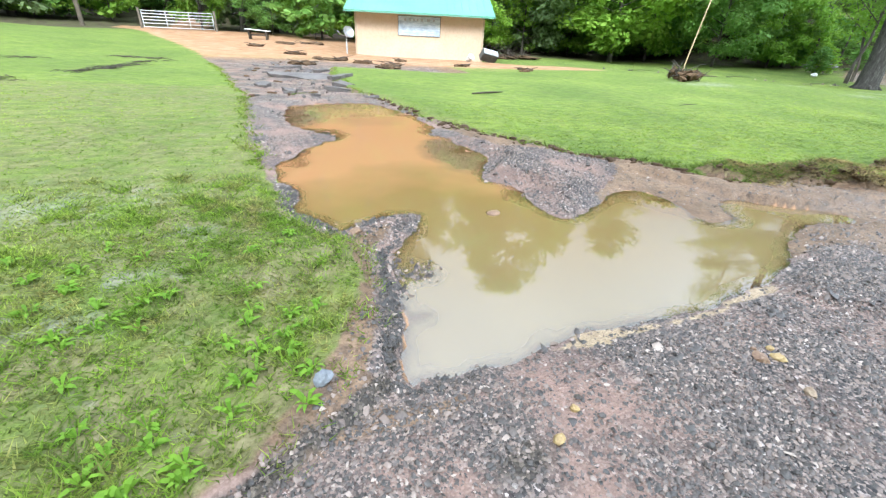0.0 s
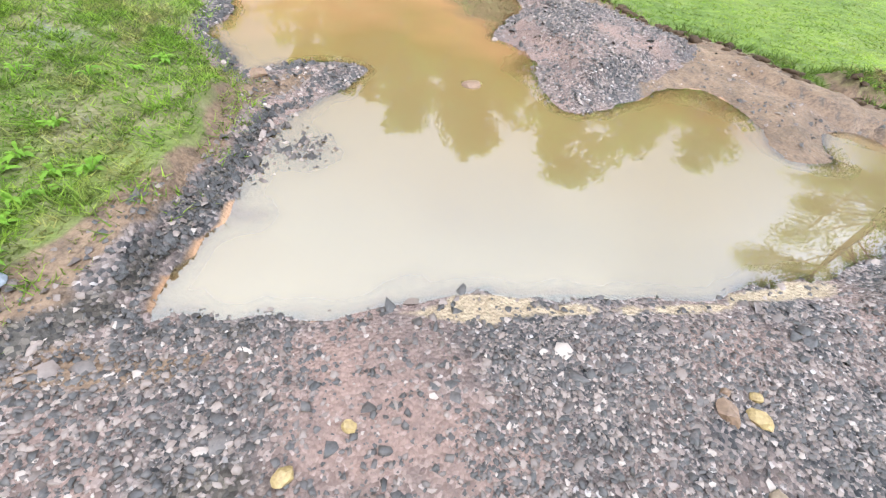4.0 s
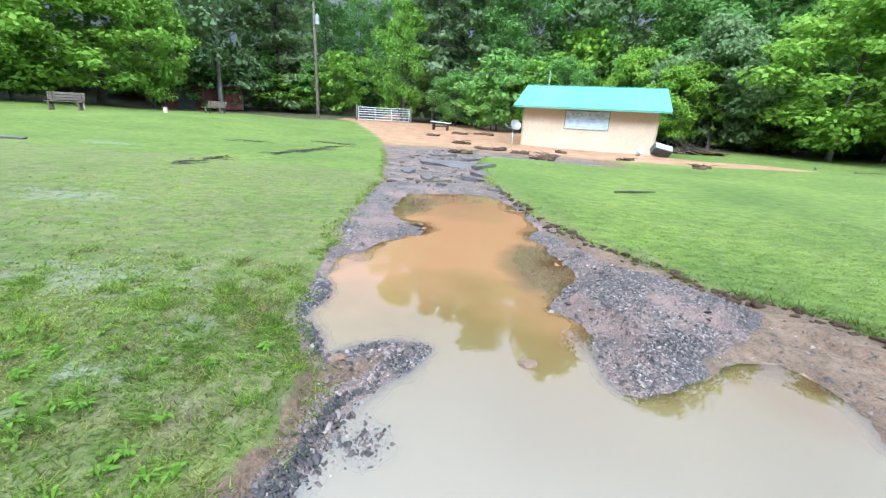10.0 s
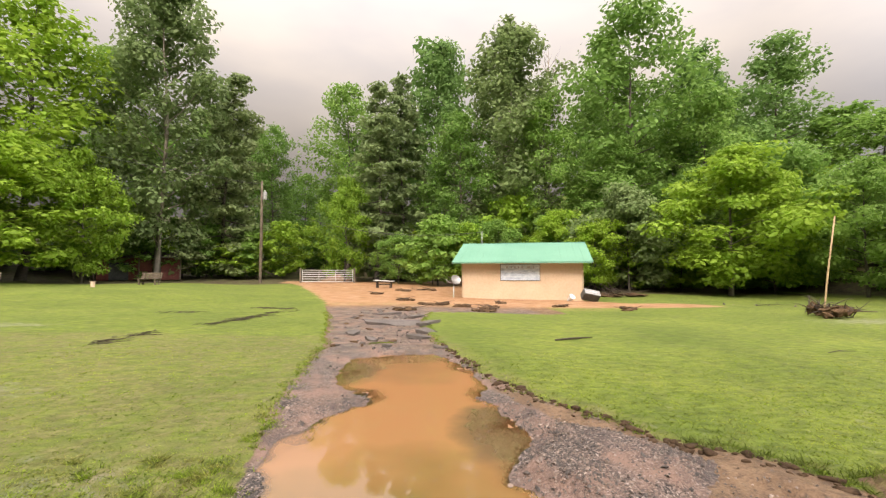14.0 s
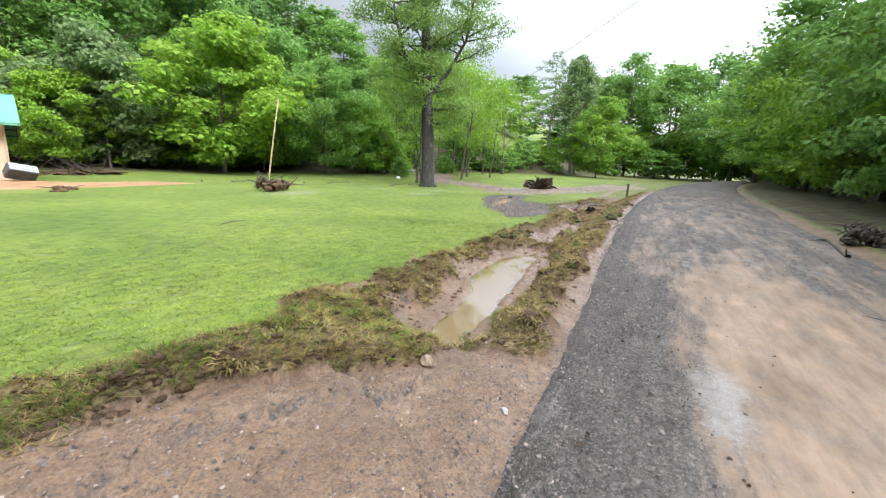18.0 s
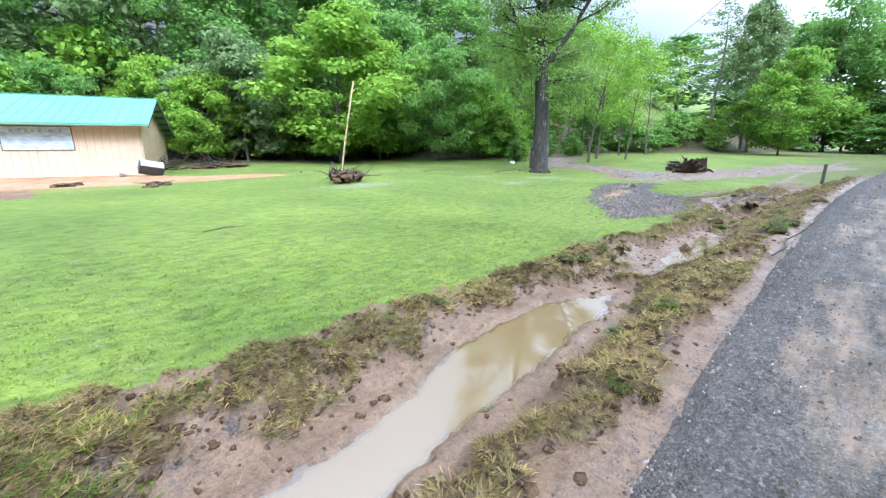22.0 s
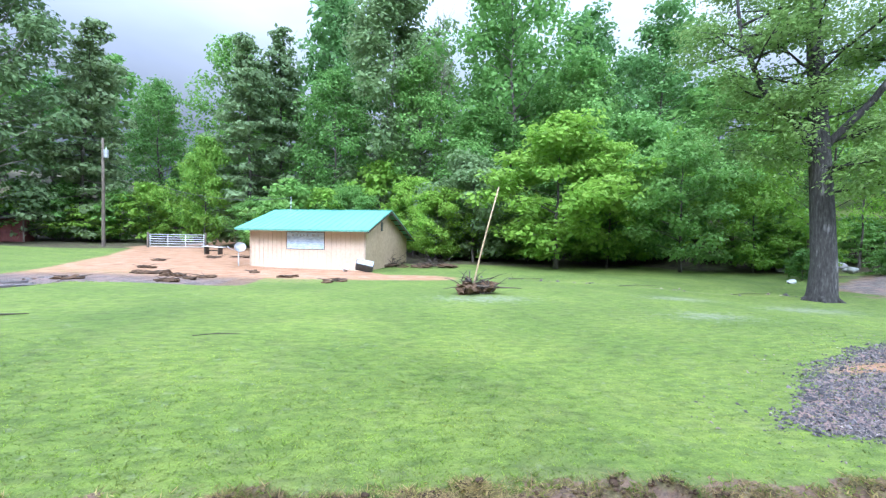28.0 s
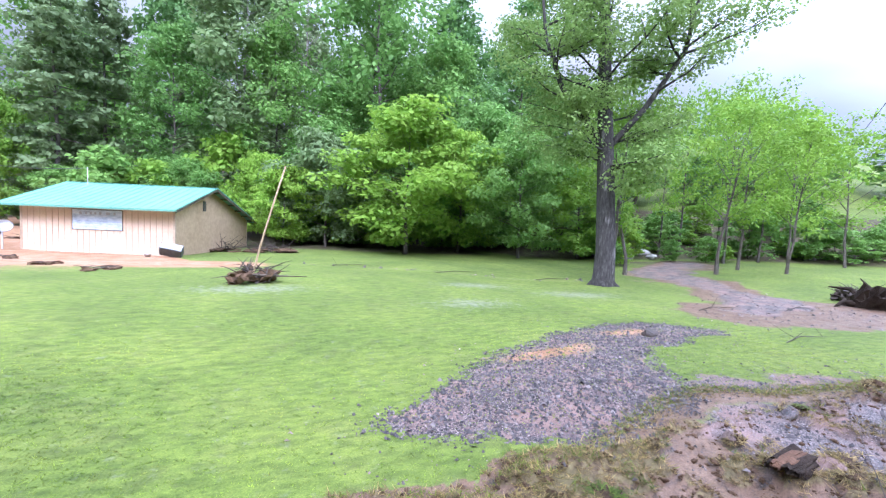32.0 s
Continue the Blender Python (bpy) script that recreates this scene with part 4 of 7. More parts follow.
    sand = np.maximum(np.exp(-(((gx - 21.6) / 1.3) ** 2) - ((gy - 7.0) / 0.5) ** 2), np.exp(-(((gx - 24.3) / 1.2) ** 2) - ((gy - 7.9) / 0.35) ** 2))
    mud = np.maximum(mud, sand)
    gravel = gravel * (1 - 0.9 * sand)
    drowned = step(0.0, 0.03, -k["puddle"])
    bar = np.exp(-(((gx - 0.52) / 0.25) ** 2) - ((gy - 2.84) / 0.25) ** 2)
    gravel = gravel * (1 - drowned * (1 - 0.8 * bar))
    mud = mud * (1 - drowned)
    clay = np.maximum(step(-1.2, 0.8, 1.4 - along(gx, gy, CLAY_WAY)), off * step(16, 25, gy) * (gx > -12) * (gx < 14) * (gy < 48) * 0.8) * (gx > -16)
    clay = np.maximum(clay, 0.75 * step(-0.03, 0.04, 0.05 - np.abs(gy - 2.0 - 0.03 * np.sin(gx * 7))) * step(0.9, 1.2, gx) * (1 - step(2.4, 2.7, gx)) * (k["puddle"] > 0))
    clay = np.maximum(np.maximum(clay, drowned * (1 - bar)), 0.9 * sand)
    torn = np.where(np.minimum(k["ditch_a"], k["ditch_b"]) > 0, k["mats"], 0)
    # silt, and painted sheen of shallow water on the west lawn
    silt = np.zeros_like(gx)
    for sx, sy, sr in SILT_AND_SHEEN_SPOTS:
        silt = np.maximum(silt, 0.44 * np.exp(-(((gx - sx) ** 2 + ((gy - sy) * 2.2) ** 2) / (2 * sr * sr))))
    # black crumbled edge between the west lawn and the puddle, and along the cut bank of the east lawn
    dark = step(0.0, 0.03, k["puddle"]) * step(0.0, 0.06, 0.11 + 0.08 * vnoise(gx, gy, 0.25, 23) - k["puddle"]) * (gy > 1.9) * (gy < 3.3) * (gx < 0.5) * 0.8
    dark = np.maximum(dark, 0.5 * np.exp(-(((k["lawn_w"] - 0.07) / 0.07) ** 2)) * (gy > 1.4) * (gy < 2.1) * (gx > -2.6) * (0.8 + 0.4 * vnoise(gx, gy, 0.2, 19)))
    dark = np.maximum(dark, 0.62 * k["rim"])
    dark = np.maximum(dark, (0.75 + 0.6 * vnoise(gx, gy, 0.25, 65)) * np.exp(-((cut_side(gx, gy) / 0.045) ** 2)) * step(3.3, 3.7, gx) * (1 - step(6.2, 6.5, gx)) * 0.95)
    dark = np.maximum(dark, np.exp(-((k["lawn_e"] - 0.1) / 0.06) ** 2) * (gx < 6.4) * (gy < 12) * (0.5 + 0.35 * vnoise(gx, gy, 0.4, 20)))
    wild = np.maximum(step(0.1, 0.9, far_edge(gx) - gy), step(-1, 3, np.maximum(gy - 31 + 0.12 * np.abs(gx - 14), 0) - 2) * step(9, 14, gx))
    wild = np.maximum(wild, step(40, 46, gy + 0 * gx) * (gx > -40)) * (1 - step(60, 70, gx) * (gy > 0))
    wild = np.maximum(wild, step(38, 44, gy - 0.4 * (gx + 14)) * (gx < -10))
    wild = np.maximum(wild, 0.85 * step(20, 25, gy) * step(36, 42, gx) * (1 - step(44, 60, gy)))
    up = bank_side(gx, gy)
    wild = np.where(up > 0, step(0.0, 2.5, up) * (1 - step(13, 18, up)), wild)
    thatch = (1 - step(0.9, 2.2, -k["lawn_w"])) * step(-4, -2, gx) * (1 - step(4.0, 7.0, gy)) * (gx < 1) * 0.95
    thatch = np.maximum(thatch, (1 - step(0.1, 0.5, -k["lawn_e"])) * 0.6 * (gy < 12))
    bare = off * step(-3.5, -2.5, gx) * (1 - step(6, 8, gx)) * (1 - step(16, 20, gy)) * (gy > 0.9)
    bare = np.maximum(bare, step(0.05, 0.3, k["torn"]))
    ochre = step(0.0, 0.03, k["puddle"]) * step(0.0, 0.05, 0.1 + 0.09 * vnoise(gx, gy, 0.3, 24) - k["puddle"]) * step(0.7, 1.1, gx) * (1 - step(2.3, 2.9, gx)) * (gy < 2.4)
    dark = np.maximum(dark, 0.8 * np.exp(-(((gx - 0.45) / 0.17) ** 2) - ((gy - 1.52) / 0.12) ** 2))
    dark = np.maximum(dark, 0.6 * np.exp(-(((gx - 3.05) / 0.45) ** 2) - ((gy - 1.85) / 0.28) ** 2))
    edge_dark = np.exp(-((ledge_side(gx, gy) / 0.05) ** 2)) * (gy < 2.6) * (gx < 0.12)
    dark = np.maximum(dark, 0.95 * edge_dark)
    dark = dark * (1 - drowned)
    for name, channels in (("zone_a", (gravel, mud, clay, off)), ("zone_b", (torn, silt, dark, wild)), ("zone_c", (thatch, bare, ochre, off))):
        at = me.attributes.new(name, "FLOAT_COLOR", "POINT")
        at.data.foreach_set("color", np.stack(channels, -1).astype(np.float32).ravel())
    return tagged(new("ground", me), "mown green lawn with flood-washed gravel and mud", "ground", kind="structure")


build_ground()


def build_road():
    xs, rows = spread((-70, -6, 1.0), (-6, 30, 0.12), (30, 110, 0.8)), 30
    gx = np.repeat(xs, rows)
    v = np.tile(np.linspace(0, 1, rows), len(xs))
    lo = far_edge(gx) + 0.12 * vnoise(gx, gx * 0, 1.3, 31)
    top = np.where(gx > 5.2, near_edge(gx), np.where(gx < 4.4, 1.02, 1.02 + (gx - 4.4) / 0.8 * 0.54))
    hi = top + 0.05 * vnoise(gx, gx * 0 + 5, 1.4, 32) + 0.045 * vnoise(gx, gx * 0 + 5, 0.35, 33)
    gy = lo + (hi - lo) * v
    mid = (gy - far_edge(gx)) / 4.2
    z = road_height(gx) + 0.02 + 0.05 * np.sin(np.clip(mid, 0, 1) * math.pi) - 0.12 * (v <= 0.001) - 0.12 * (v >= 0.999) + 0.006 * vnoise(gx, gy, 0.6, 34)
    n = np.arange(len(gx)).reshape(-1, rows)
    faces = np.stack([n[:-1, :-1], n[1:, :-1], n[1:, 1:], n[:-1, 1:]], -1).reshape(-1, 4)
    me = raw_mesh("road", np.stack([gx, gy, z], -1), faces, M_ROAD, True)
    film = 0.95 * np.exp(-(((gx - 8.6) / 3.0) ** 2) - ((gy + 0.35) / 1.0) ** 2) + 0.38 * np.exp(-(((gy - 0.0) / 0.85) ** 2)) * step(3, 6, gx) * (1 - step(14, 30, gx))
    film = film * (1 - 0.95 * step(0.62, 0.95, gy - (near_edge(gx) - 1.56) + 0.1 * vnoise(gx, gy, 0.5, 35)) * (1 - step(8.5, 10.5, gx)))
    film = np.maximum(film, 0.42 * step(8.5, 11, gx) * (1 - 0.5 * step(22, 40, gx)) * step(0.12, 0.5, near_edge(gx) - gy + 0.12 * vnoise(gx, gy, 0.4, 36)))
    film = np.maximum(film, 0.45 * step(20, 9, gx) * np.exp(-(((gy + 1.6) / 1.0) ** 2)))
    film = np.maximum(film, 0.24 * step(1.5, 0.6, gy - (near_edge(gx) - 1.9)) * step(4, 6, gx))
    at = me.attributes.new("mud_film", "FLOAT", "POINT")
    at.data.foreach_set("value", film.astype(np.float32))
    worn = 1.05 * np.exp(-(((gx - 6.9) / 0.75) ** 2) - ((gy - 0.45) / 0.2) ** 2) + 0.85 * np.exp(-(((gx - 6.3) / 0.6) ** 2) - ((gy - 1.45) / 0.12) ** 2)
    worn = np.maximum(worn, 0.42 * step(8.5, 11, gx) * (1 - step(20, 36, gx)) * step(0.1, 0.5, near_edge(gx) - gy))
    at = me.attributes.new("worn_pale", "FLOAT", "POINT")
    at.data.foreach_set("value", worn.astype(np.float32))
    return tagged(new("road", me), "worn grey asphalt road with a film of dried mud", "road", kind="structure")


build_road()


def water(name, poly, level, mat, label):
    """A still sheet that fills a hole in the ground and ends under its banks."""
    pts = np.array(poly)
    x0, y0, x1, y1 = *(pts.min(0) - 0.25), *(pts.max(0) + 0.25)
    xs, ys = np.arange(x0, x1, 0.06), np.arange(y0, y1, 0.06)
    gx, gy = (g.ravel() for g in np.meshgrid(xs, ys))
    keep = inside(gx, gy, poly) < 0.22
    n = np.arange(len(gx)).reshape(len(ys), len(xs))
    faces = np.stack([n[:-1, :-1], n[:-1, 1:], n[1:, 1:], n[1:, :-1]], -1).reshape(-1, 4)
    faces = faces[keep[faces].all(1)]
    used, faces = np.unique(faces, return_inverse=True)
    me = raw_mesh(name, np.stack([gx, gy, np.full(gx.shape, level)], -1)[used], faces.reshape(-1, 4), mat, True)
    at = me.attributes.new("depth", "FLOAT", "POINT")
    at.data.foreach_set("value", np.maximum(level - height(gx, gy), 0.0)[used].astype(np.float32))
    sheet = new(name, me)
    sheet.visible_shadow = False
    return tagged(sheet, label, "puddle", kind="structure")


water("water_puddle", PUDDLE, LEVEL, M_PUDDLE, "still muddy orange-brown puddle filling the washed-out driveway")
water("water_ditch_west", DITCH_A, LEVEL_A, M_DITCHWATER, "brown standing water in the torn roadside ditch")
water("water_ditch_east", DITCH_B, LEVEL_B, M_DITCHWATER, "narrow strip of brown water in the ditch")

# ---- the shed ----
DX, DY, NX, NY = 0.951, -0.308, 0.308, 0.951
SHED = Matrix(((DX, NX, 0, 4.69), (DY, NY, 0, 28.87), (0, 0, 1, -0.36), (0, 0, 0, 1)))
M_SIDING, nt, p = material("tan_board_siding")
c = ramp(nt, noise_fac(nt, 1.4, 5), [(0.3, (0.56, 0.42, 0.3)), (0.7, (0.64, 0.5, 0.37))])
c = mix(nt, ramp(nt, noise_fac(nt, 0.12, 4), [(0.45, (0, 0, 0)), (0.8, (0.4, 0.4, 0.4))]), c, (0.42, 0.3, 0.2))
nt.links.new(c, p.inputs["Base Color"])
p.inputs["Roughness"].default_value = 0.75
M_TEAL, nt, p = material("teal_roof_metal")
c = ramp(nt, noise_fac(nt, 2.0, 5), [(0.3, (0.13, 0.34, 0.255)), (0.7, (0.17, 0.4, 0.305))])
nt.links.new(mix(nt, 0.15, c, ramp(nt, noise_fac(nt, 0.08, 4), [(0.4, (0.09, 0.25, 0.18)), (0.7, (0.22, 0.46, 0.37))])), p.inputs["Base Color"])
p.inputs["Roughness"].default_value, p.inputs["Metallic"].default_value = 0.42, 0.1
W, DEPTH, WALL_H, RIDGE_Y, RIDGE_Z, EAVE_Y, SLOPE = 7.6, 9.3, 2.62, 3.54, 3.86, -0.86, 0.325


def build_shed():
    shed = thing("shed", SHED, "tan board-sided shed with a teal metal roof in mud", "shed")
    roof_z = lambda y: RIDGE_Z - SLOPE * abs(y - RIDGE_Y)  # noqa: E731
    bm = boxed((W, 0.12, WALL_H + 0.1), pose(W / 2, 0.06, WALL_H / 2 - 0.05))
    part("front_wall", bm, M_SIDING, shed)
    part("back_wall", boxed((W, 0.12, roof_z(DEPTH) + 0.05), pose(W / 2, DEPTH - 0.06, roof_z(DEPTH) / 2 - 0.05)), M_SIDING, shed)
    for x in (0.06, W - 0.06):
        bm = bmesh.new()
        outline = [(0.12, -0.1), (DEPTH - 0.12, -0.1), (DEPTH - 0.12, roof_z(DEPTH - 0.12) - 0.03), (RIDGE_Y, RIDGE_Z - 0.04), (0.12, roof_z(0.12) - 0.03)]
        rings = [[bm.verts.new((x + dx, y, z)) for y, z in outline] for dx in (-0.06, 0.06)]
        bm.faces.new(rings[0])
        bm.faces.new(rings[1][::-1])
        for k in range(5):
            bm.faces.new((rings[0][k], rings[1][k], rings[1][(k + 1) % 5], rings[0][(k + 1) % 5]))
        bmesh.ops.recalc_face_normals(bm, faces=bm.faces)
        part("gable_wall", bm, plain_gable, shed, "smooth tan end wall with a small vent")
    # upright grooves between the boards of the front
    for k in range(25):
        bm = boxed((0.275, 0.024, WALL_H - 0.02), pose(0.155 + k * 0.3038, -0.012, WALL_H / 2))
        part("board", bm, M_SIDING, shed)
    for x in (0.0, W):
        part("corner_trim", boxed((0.1, 0.1, WALL_H), pose(x, 0.0, WALL_H / 2)), M_TRIM, shed)
    slopes = ((EAVE_Y, RIDGE_Y), (DEPTH + 0.5, RIDGE_Y))
    for y0, y1 in slopes:
        run = abs(y1 - y0)
        length = math.hypot(run, SLOPE * run)
        up = 1 if y1 > y0 else -1
        tilt = pose(0, 0, 0, math.degrees(math.atan(SLOPE)) * up)
        m = Matrix.Translation((W / 2, (y0 + y1) / 2, RIDGE_Z - SLOPE * run / 2)) @ tilt
        bm = boxed((W + 1.1, length, 0.045), m)
        roof = part("roof", bm, M_TEAL, shed)
        for k in range(20):
            part("roof_rib", boxed((0.035, length - 0.01, 0.025), m @ pose(-(W + 1.1) / 2 + 0.03 + k * (W + 1.04) / 19, 0, 0.033)), M_TEAL, roof)
        part("drip_edge", boxed((W + 1.1, 0.03, 0.09), pose(W / 2, y0 + up * 0.02, RIDGE_Z - SLOPE * run - 0.03)), M_TEAL, shed, "teal metal drip edge")
        for x in (-0.5, W + 0.5):
            part("barge_board", boxed((0.03, length, 0.14), Matrix.Translation((x, 0, -0.09)) @ Matrix.Translation((0, (y0 + y1) / 2, RIDGE_Z - SLOPE * run / 2)) @ tilt), M_WOOD, shed, "dark weathered barge board")
        for k in range(6):
            y = y0 + (y1 - y0) * (k + 0.5) / 6
            part("purlin", boxed((0.5, 0.06, 0.09), pose(W + 0.24, y, RIDGE_Z - SLOPE * abs(y - RIDGE_Y) - 0.09)), M_WOOD, shed)
    part("ridge_cap", boxed((W + 1.12, 0.28, 0.03), pose(W / 2, RIDGE_Y, RIDGE_Z + 0.02), 0.008), M_TEAL, shed)
    vent = part("vent", boxed((0.04, 0.34, 0.6), pose(W + 0.01, RIDGE_Y - 0.5, 2.75)), M_DARKMETAL, shed, "small dark gable vent")
    for k in range(5):
        part("slat", boxed((0.03, 0.3, 0.03), pose(W + 0.04, RIDGE_Y - 0.5, 2.52 + k * 0.115, 0, 30)), M_WOOD, vent)
    part("mast", tube_mesh("mast", [([(0.9, RIDGE_Y - 0.4, 3.5), (0.9, RIDGE_Y - 0.4, 4.75)], [0.025, 0.02])]), M_GREY, shed, "thin service mast on the roof")
    return shed


plain_gable = plain("tan_gable_board", (0.42, 0.3, 0.18), (0.5, 0.37, 0.24), 1.6, 0.75)
M_TRIM = plain("tan_trim", (0.4, 0.3, 0.21), (0.52, 0.41, 0.3), 0.8, 0.7)
build_shed()


def on_shed(x, y, z, rx=0, ry=0, rz=0):
    return SHED @ pose(x, y, z, rx, ry, rz)


def build_sign():
    # the banner: pale rippled picture of water with a dark line of unreadable lettering drawn as bars
    sign = thing("banner_sign", on_shed(2.51, -0.045, 1.24), "weathered printed banner with faded blue-grey picture on the shed wall", "sign")
    w, h = 2.5, 1.06
    mat, nt, p = material("faded_banner_print")
    co = nt.nodes.new("ShaderNodeTexCoord").outputs["Object"]
    st = node(nt, "ShaderNodeMapping", Scale=(0.5, 1.0, 2.2))
    nt.links.new(co, st.inputs["Vector"])
    c = ramp(nt, noise_fac(nt, 0.22, 6, 0.7, st.outputs[0]), [(0.34, (0.3, 0.36, 0.46)), (0.47, (0.42, 0.52, 0.64)), (0.6, (0.6, 0.68, 0.76)), (0.74, (0.42, 0.44, 0.5))])
    nt.links.new(c, p.inputs["Base Color"])
    p.inputs["Roughness"].default_value = 0.6
    part("sheet", boxed((w, 0.02, h), pose(w / 2, 0, h / 2)), mat, sign)
    for x, z, sx, sz in ((w / 2, 0.01, w + 0.04, 0.03), (w / 2, h - 0.01, w + 0.04, 0.03), (0, h / 2, 0.03, h), (w, h / 2, 0.03, h)):
        part("edge_strip", boxed((sx, 0.03, sz), pose(x, -0.002, z)), M_WOOD, sign)
    bar_mat = plain("banner_dark_print", (0.3, 0.31, 0.36), (0.42, 0.44, 0.5), 0.2, 0.6)
    for x, bw, bh in ((0.42, 0.2, 0.22), (0.7, 0.12, 0.2), (0.93, 0.16, 0.2), (1.15, 0.14, 0.2), (1.4, 0.18, 0.22), (1.78, 0.3, 0.24), (2.1, 0.16, 0.2)):
        part("letter_bar", boxed((bw * 0.6, 0.006, bh * 0.6), pose(x, -0.0135, 0.86)), bar_mat, sign)
    return sign


build_sign()

# ---- trees ----
def crown_mesh(name, clumps, leaf, per, mat, seed, flat=0.55, lean=0.8):
    """Leaves in loose clumps: clumps of (centre, radius). Each leaf is a small folded quad."""
    r = rng(seed)
    cs, rs = np.array([c for c, _ in clumps], float), np.array([q for _, q in clumps], float)
    n = np.maximum((per * (rs / rs.mean()) ** 2).astype(int), 6)
    idx = np.repeat(np.arange(len(cs)), n)
    d = r.normal(size=(len(idx), 3))
    d /= np.linalg.norm(d, axis=1)[:, None] + 1e-9
    d *= (r.random(len(idx)) ** 0.45)[:, None]
    at = cs[idx] + d * rs[idx][:, None] * np.array([1.0, 1.0, flat])
    nor = d * lean + r.normal(size=d.shape) * 0.45 + np.array([0, 0, 0.75])
    nor /= np.linalg.norm(nor, axis=1)[:, None]
    u = np.cross(nor, r.normal(size=d.shape))
    u /= np.linalg.norm(u, axis=1)[:, None] + 1e-9
    v = np.cross(nor, u)
    s = leaf * r.uniform(0.6, 1.25, len(idx))[:, None]
    droop = nor * s * 0.18
    verts = np.stack([at - u * s * 0.62, at - v * s * 0.4 - droop * 0.2, at + u * s * 0.62 - droop, at + v * s * 0.4], 1).reshape(-1, 3)
    return raw_mesh(name, verts, np.arange(len(verts)).reshape(-1, 4), mat)


def limb_path(p, az, rise, length, bend, r, bits=4):
    pts, at = [Vector(p)], Vector(p)
    for k in range(bits):
        az += r.uniform(-0.25, 0.25)
        lift = rise + bend * k / bits + r.uniform(-0.12, 0.12)
        at = at + Vector((math.cos(az) * math.cos(lift), math.sin(az) * math.cos(lift), math.sin(lift))) * length / bits
        pts.append(at.copy())
    return pts


SHAPES = {
    # base of crown, widest place, rise of limbs, limbs, clump size, flatness
    "broad": (0.14, 0.45, 0.35, 52, 1.75, 0.6), "tall": (0.12, 0.42, 0.6, 54, 1.45, 0.75), "pine": (0.06, 0.12, -0.05, 74, 1.15, 0.38),
    "bush": (0.1, 0.34, 0.35, 44, 1.05, 0.5), "open": (0.3, 0.5, 0.55, 40, 1.0, 0.5), "sapling": (0.25, 0.45, 0.8, 16, 0.8, 0.6),
    "tallpine": (0.4, 0.45, 0.05, 34, 0.8, 0.35),
}


def make_tree(name, shape, tall, wide, mat, bark, seed, leaf, per, label, category, thick=0.012):
    """A tapered trunk with limbs and a crown of leaf clumps, standing at the origin."""
    base, widest, rise, limbs, size, flat = SHAPES[shape]
    r = random.Random(seed)
    tree = thing(name, pose(0, 0, -200), label, category)
    sway, trunk = Vector((0, 0, 0)), []
    for k in range(9):
        f = k / 8
        trunk.append((sway.x, sway.y, tall * 0.96 * f - 0.15))
        sway += Vector((r.uniform(-1, 1), r.uniform(-1, 1), 0)) * tall * 0.012
    rad = [tall * thick * (1.35 if k == 0 else 1.0 - 0.93 * k / 8) for k in range(9)]
    runs, clumps = [(trunk, rad)], []
    for k in range(limbs):
        f = base + (0.98 - base) * ((k + r.random()) / limbs)
        span = wide * (min(1.0, 0.45 + (f - base) / max(widest - base, 0.02) * 0.55) if f < widest else (1 - ((f - widest) / (1.02 - widest)) ** 1.5))
        span = max(span * r.uniform(0.65, 1.1), 0.12 * wide)
        i = min(int(f * 8 / 0.96), 7)
        t = f * 8 / 0.96 - i
        p = Vector(trunk[i]).lerp(Vector(trunk[i + 1]), min(t, 1))
        az = k * 2.39996 + r.uniform(-0.5, 0.5)
        up = rise * (0.6 + 0.8 * f) if shape not in ("pine", "tallpine") else rise + 0.5 * (f - 0.5)
        path = limb_path(p, az, up, span / max(math.cos(up), 0.5), -0.35 if shape in ("broad", "bush") else 0.0, r)
        w = max(rad[i] * 0.42, 0.02) * (span / wide) ** 0.5
        runs.append((path, [w, w * 0.75, w * 0.5, w * 0.3, w * 0.12]))
        steps = 3 if span > 0.3 * wide else 2
        for s in range(steps):
            g = 0.42 + 0.62 * (s + r.random() * 0.8) / steps
            j = min(int(g * 4), 3)
            c = path[j].lerp(path[j + 1], min(g * 4 - j, 1.15))
            q = size * r.uniform(0.7, 1.35) * (0.75 if f > 0.9 else 1.0)
            c = c + Vector((r.uniform(-1, 1), r.uniform(-1, 1), r.uniform(-0.5, 0.7))) * q * 0.6
            clumps.append((tuple(c), q))
    clumps.append(((trunk[-1][0], trunk[-1][1], tall * 0.97), size * 0.7))
    part("trunk", tube_mesh("trunk", runs, bark, 4 if leaf < 0.35 else 3), bark, tree)
    part("crown", crown_mesh("crown", clumps, leaf, per, mat, seed, flat), mat, tree)
    return tree


def bare_tree(name, tall, seed):
    r = random.Random(seed)
    tree = thing(name, pose(0, 0, -200), "grey leafless dead tree with upright branches in the woods", "tree")
    runs = [([(0, 0, -0.2), (0.1, 0.05, tall * 0.5), (0.3, -0.1, tall)], [0.22, 0.14, 0.02])]
    for k in range(34):
        f = r.uniform(0.35, 0.95)
        path = limb_path((0.2 * f, 0, tall * f), k * 2.4, 0.8, tall * 0.16 * (1.3 - f), 0.5, r)
        runs.append((path, [0.06, 0.045, 0.032, 0.022, 0.01]))
        for _ in range(2):
            runs.append((limb_path(path[2], k * 2.4 + r.uniform(-1, 1), 0.9, tall * 0.07, 0.3, r, 3), [0.025, 0.018, 0.012, 0.006]))
    part("trunk", tube_mesh("trunk", runs, M_BARK_PALE, 4), M_BARK_PALE, tree)
    return tree


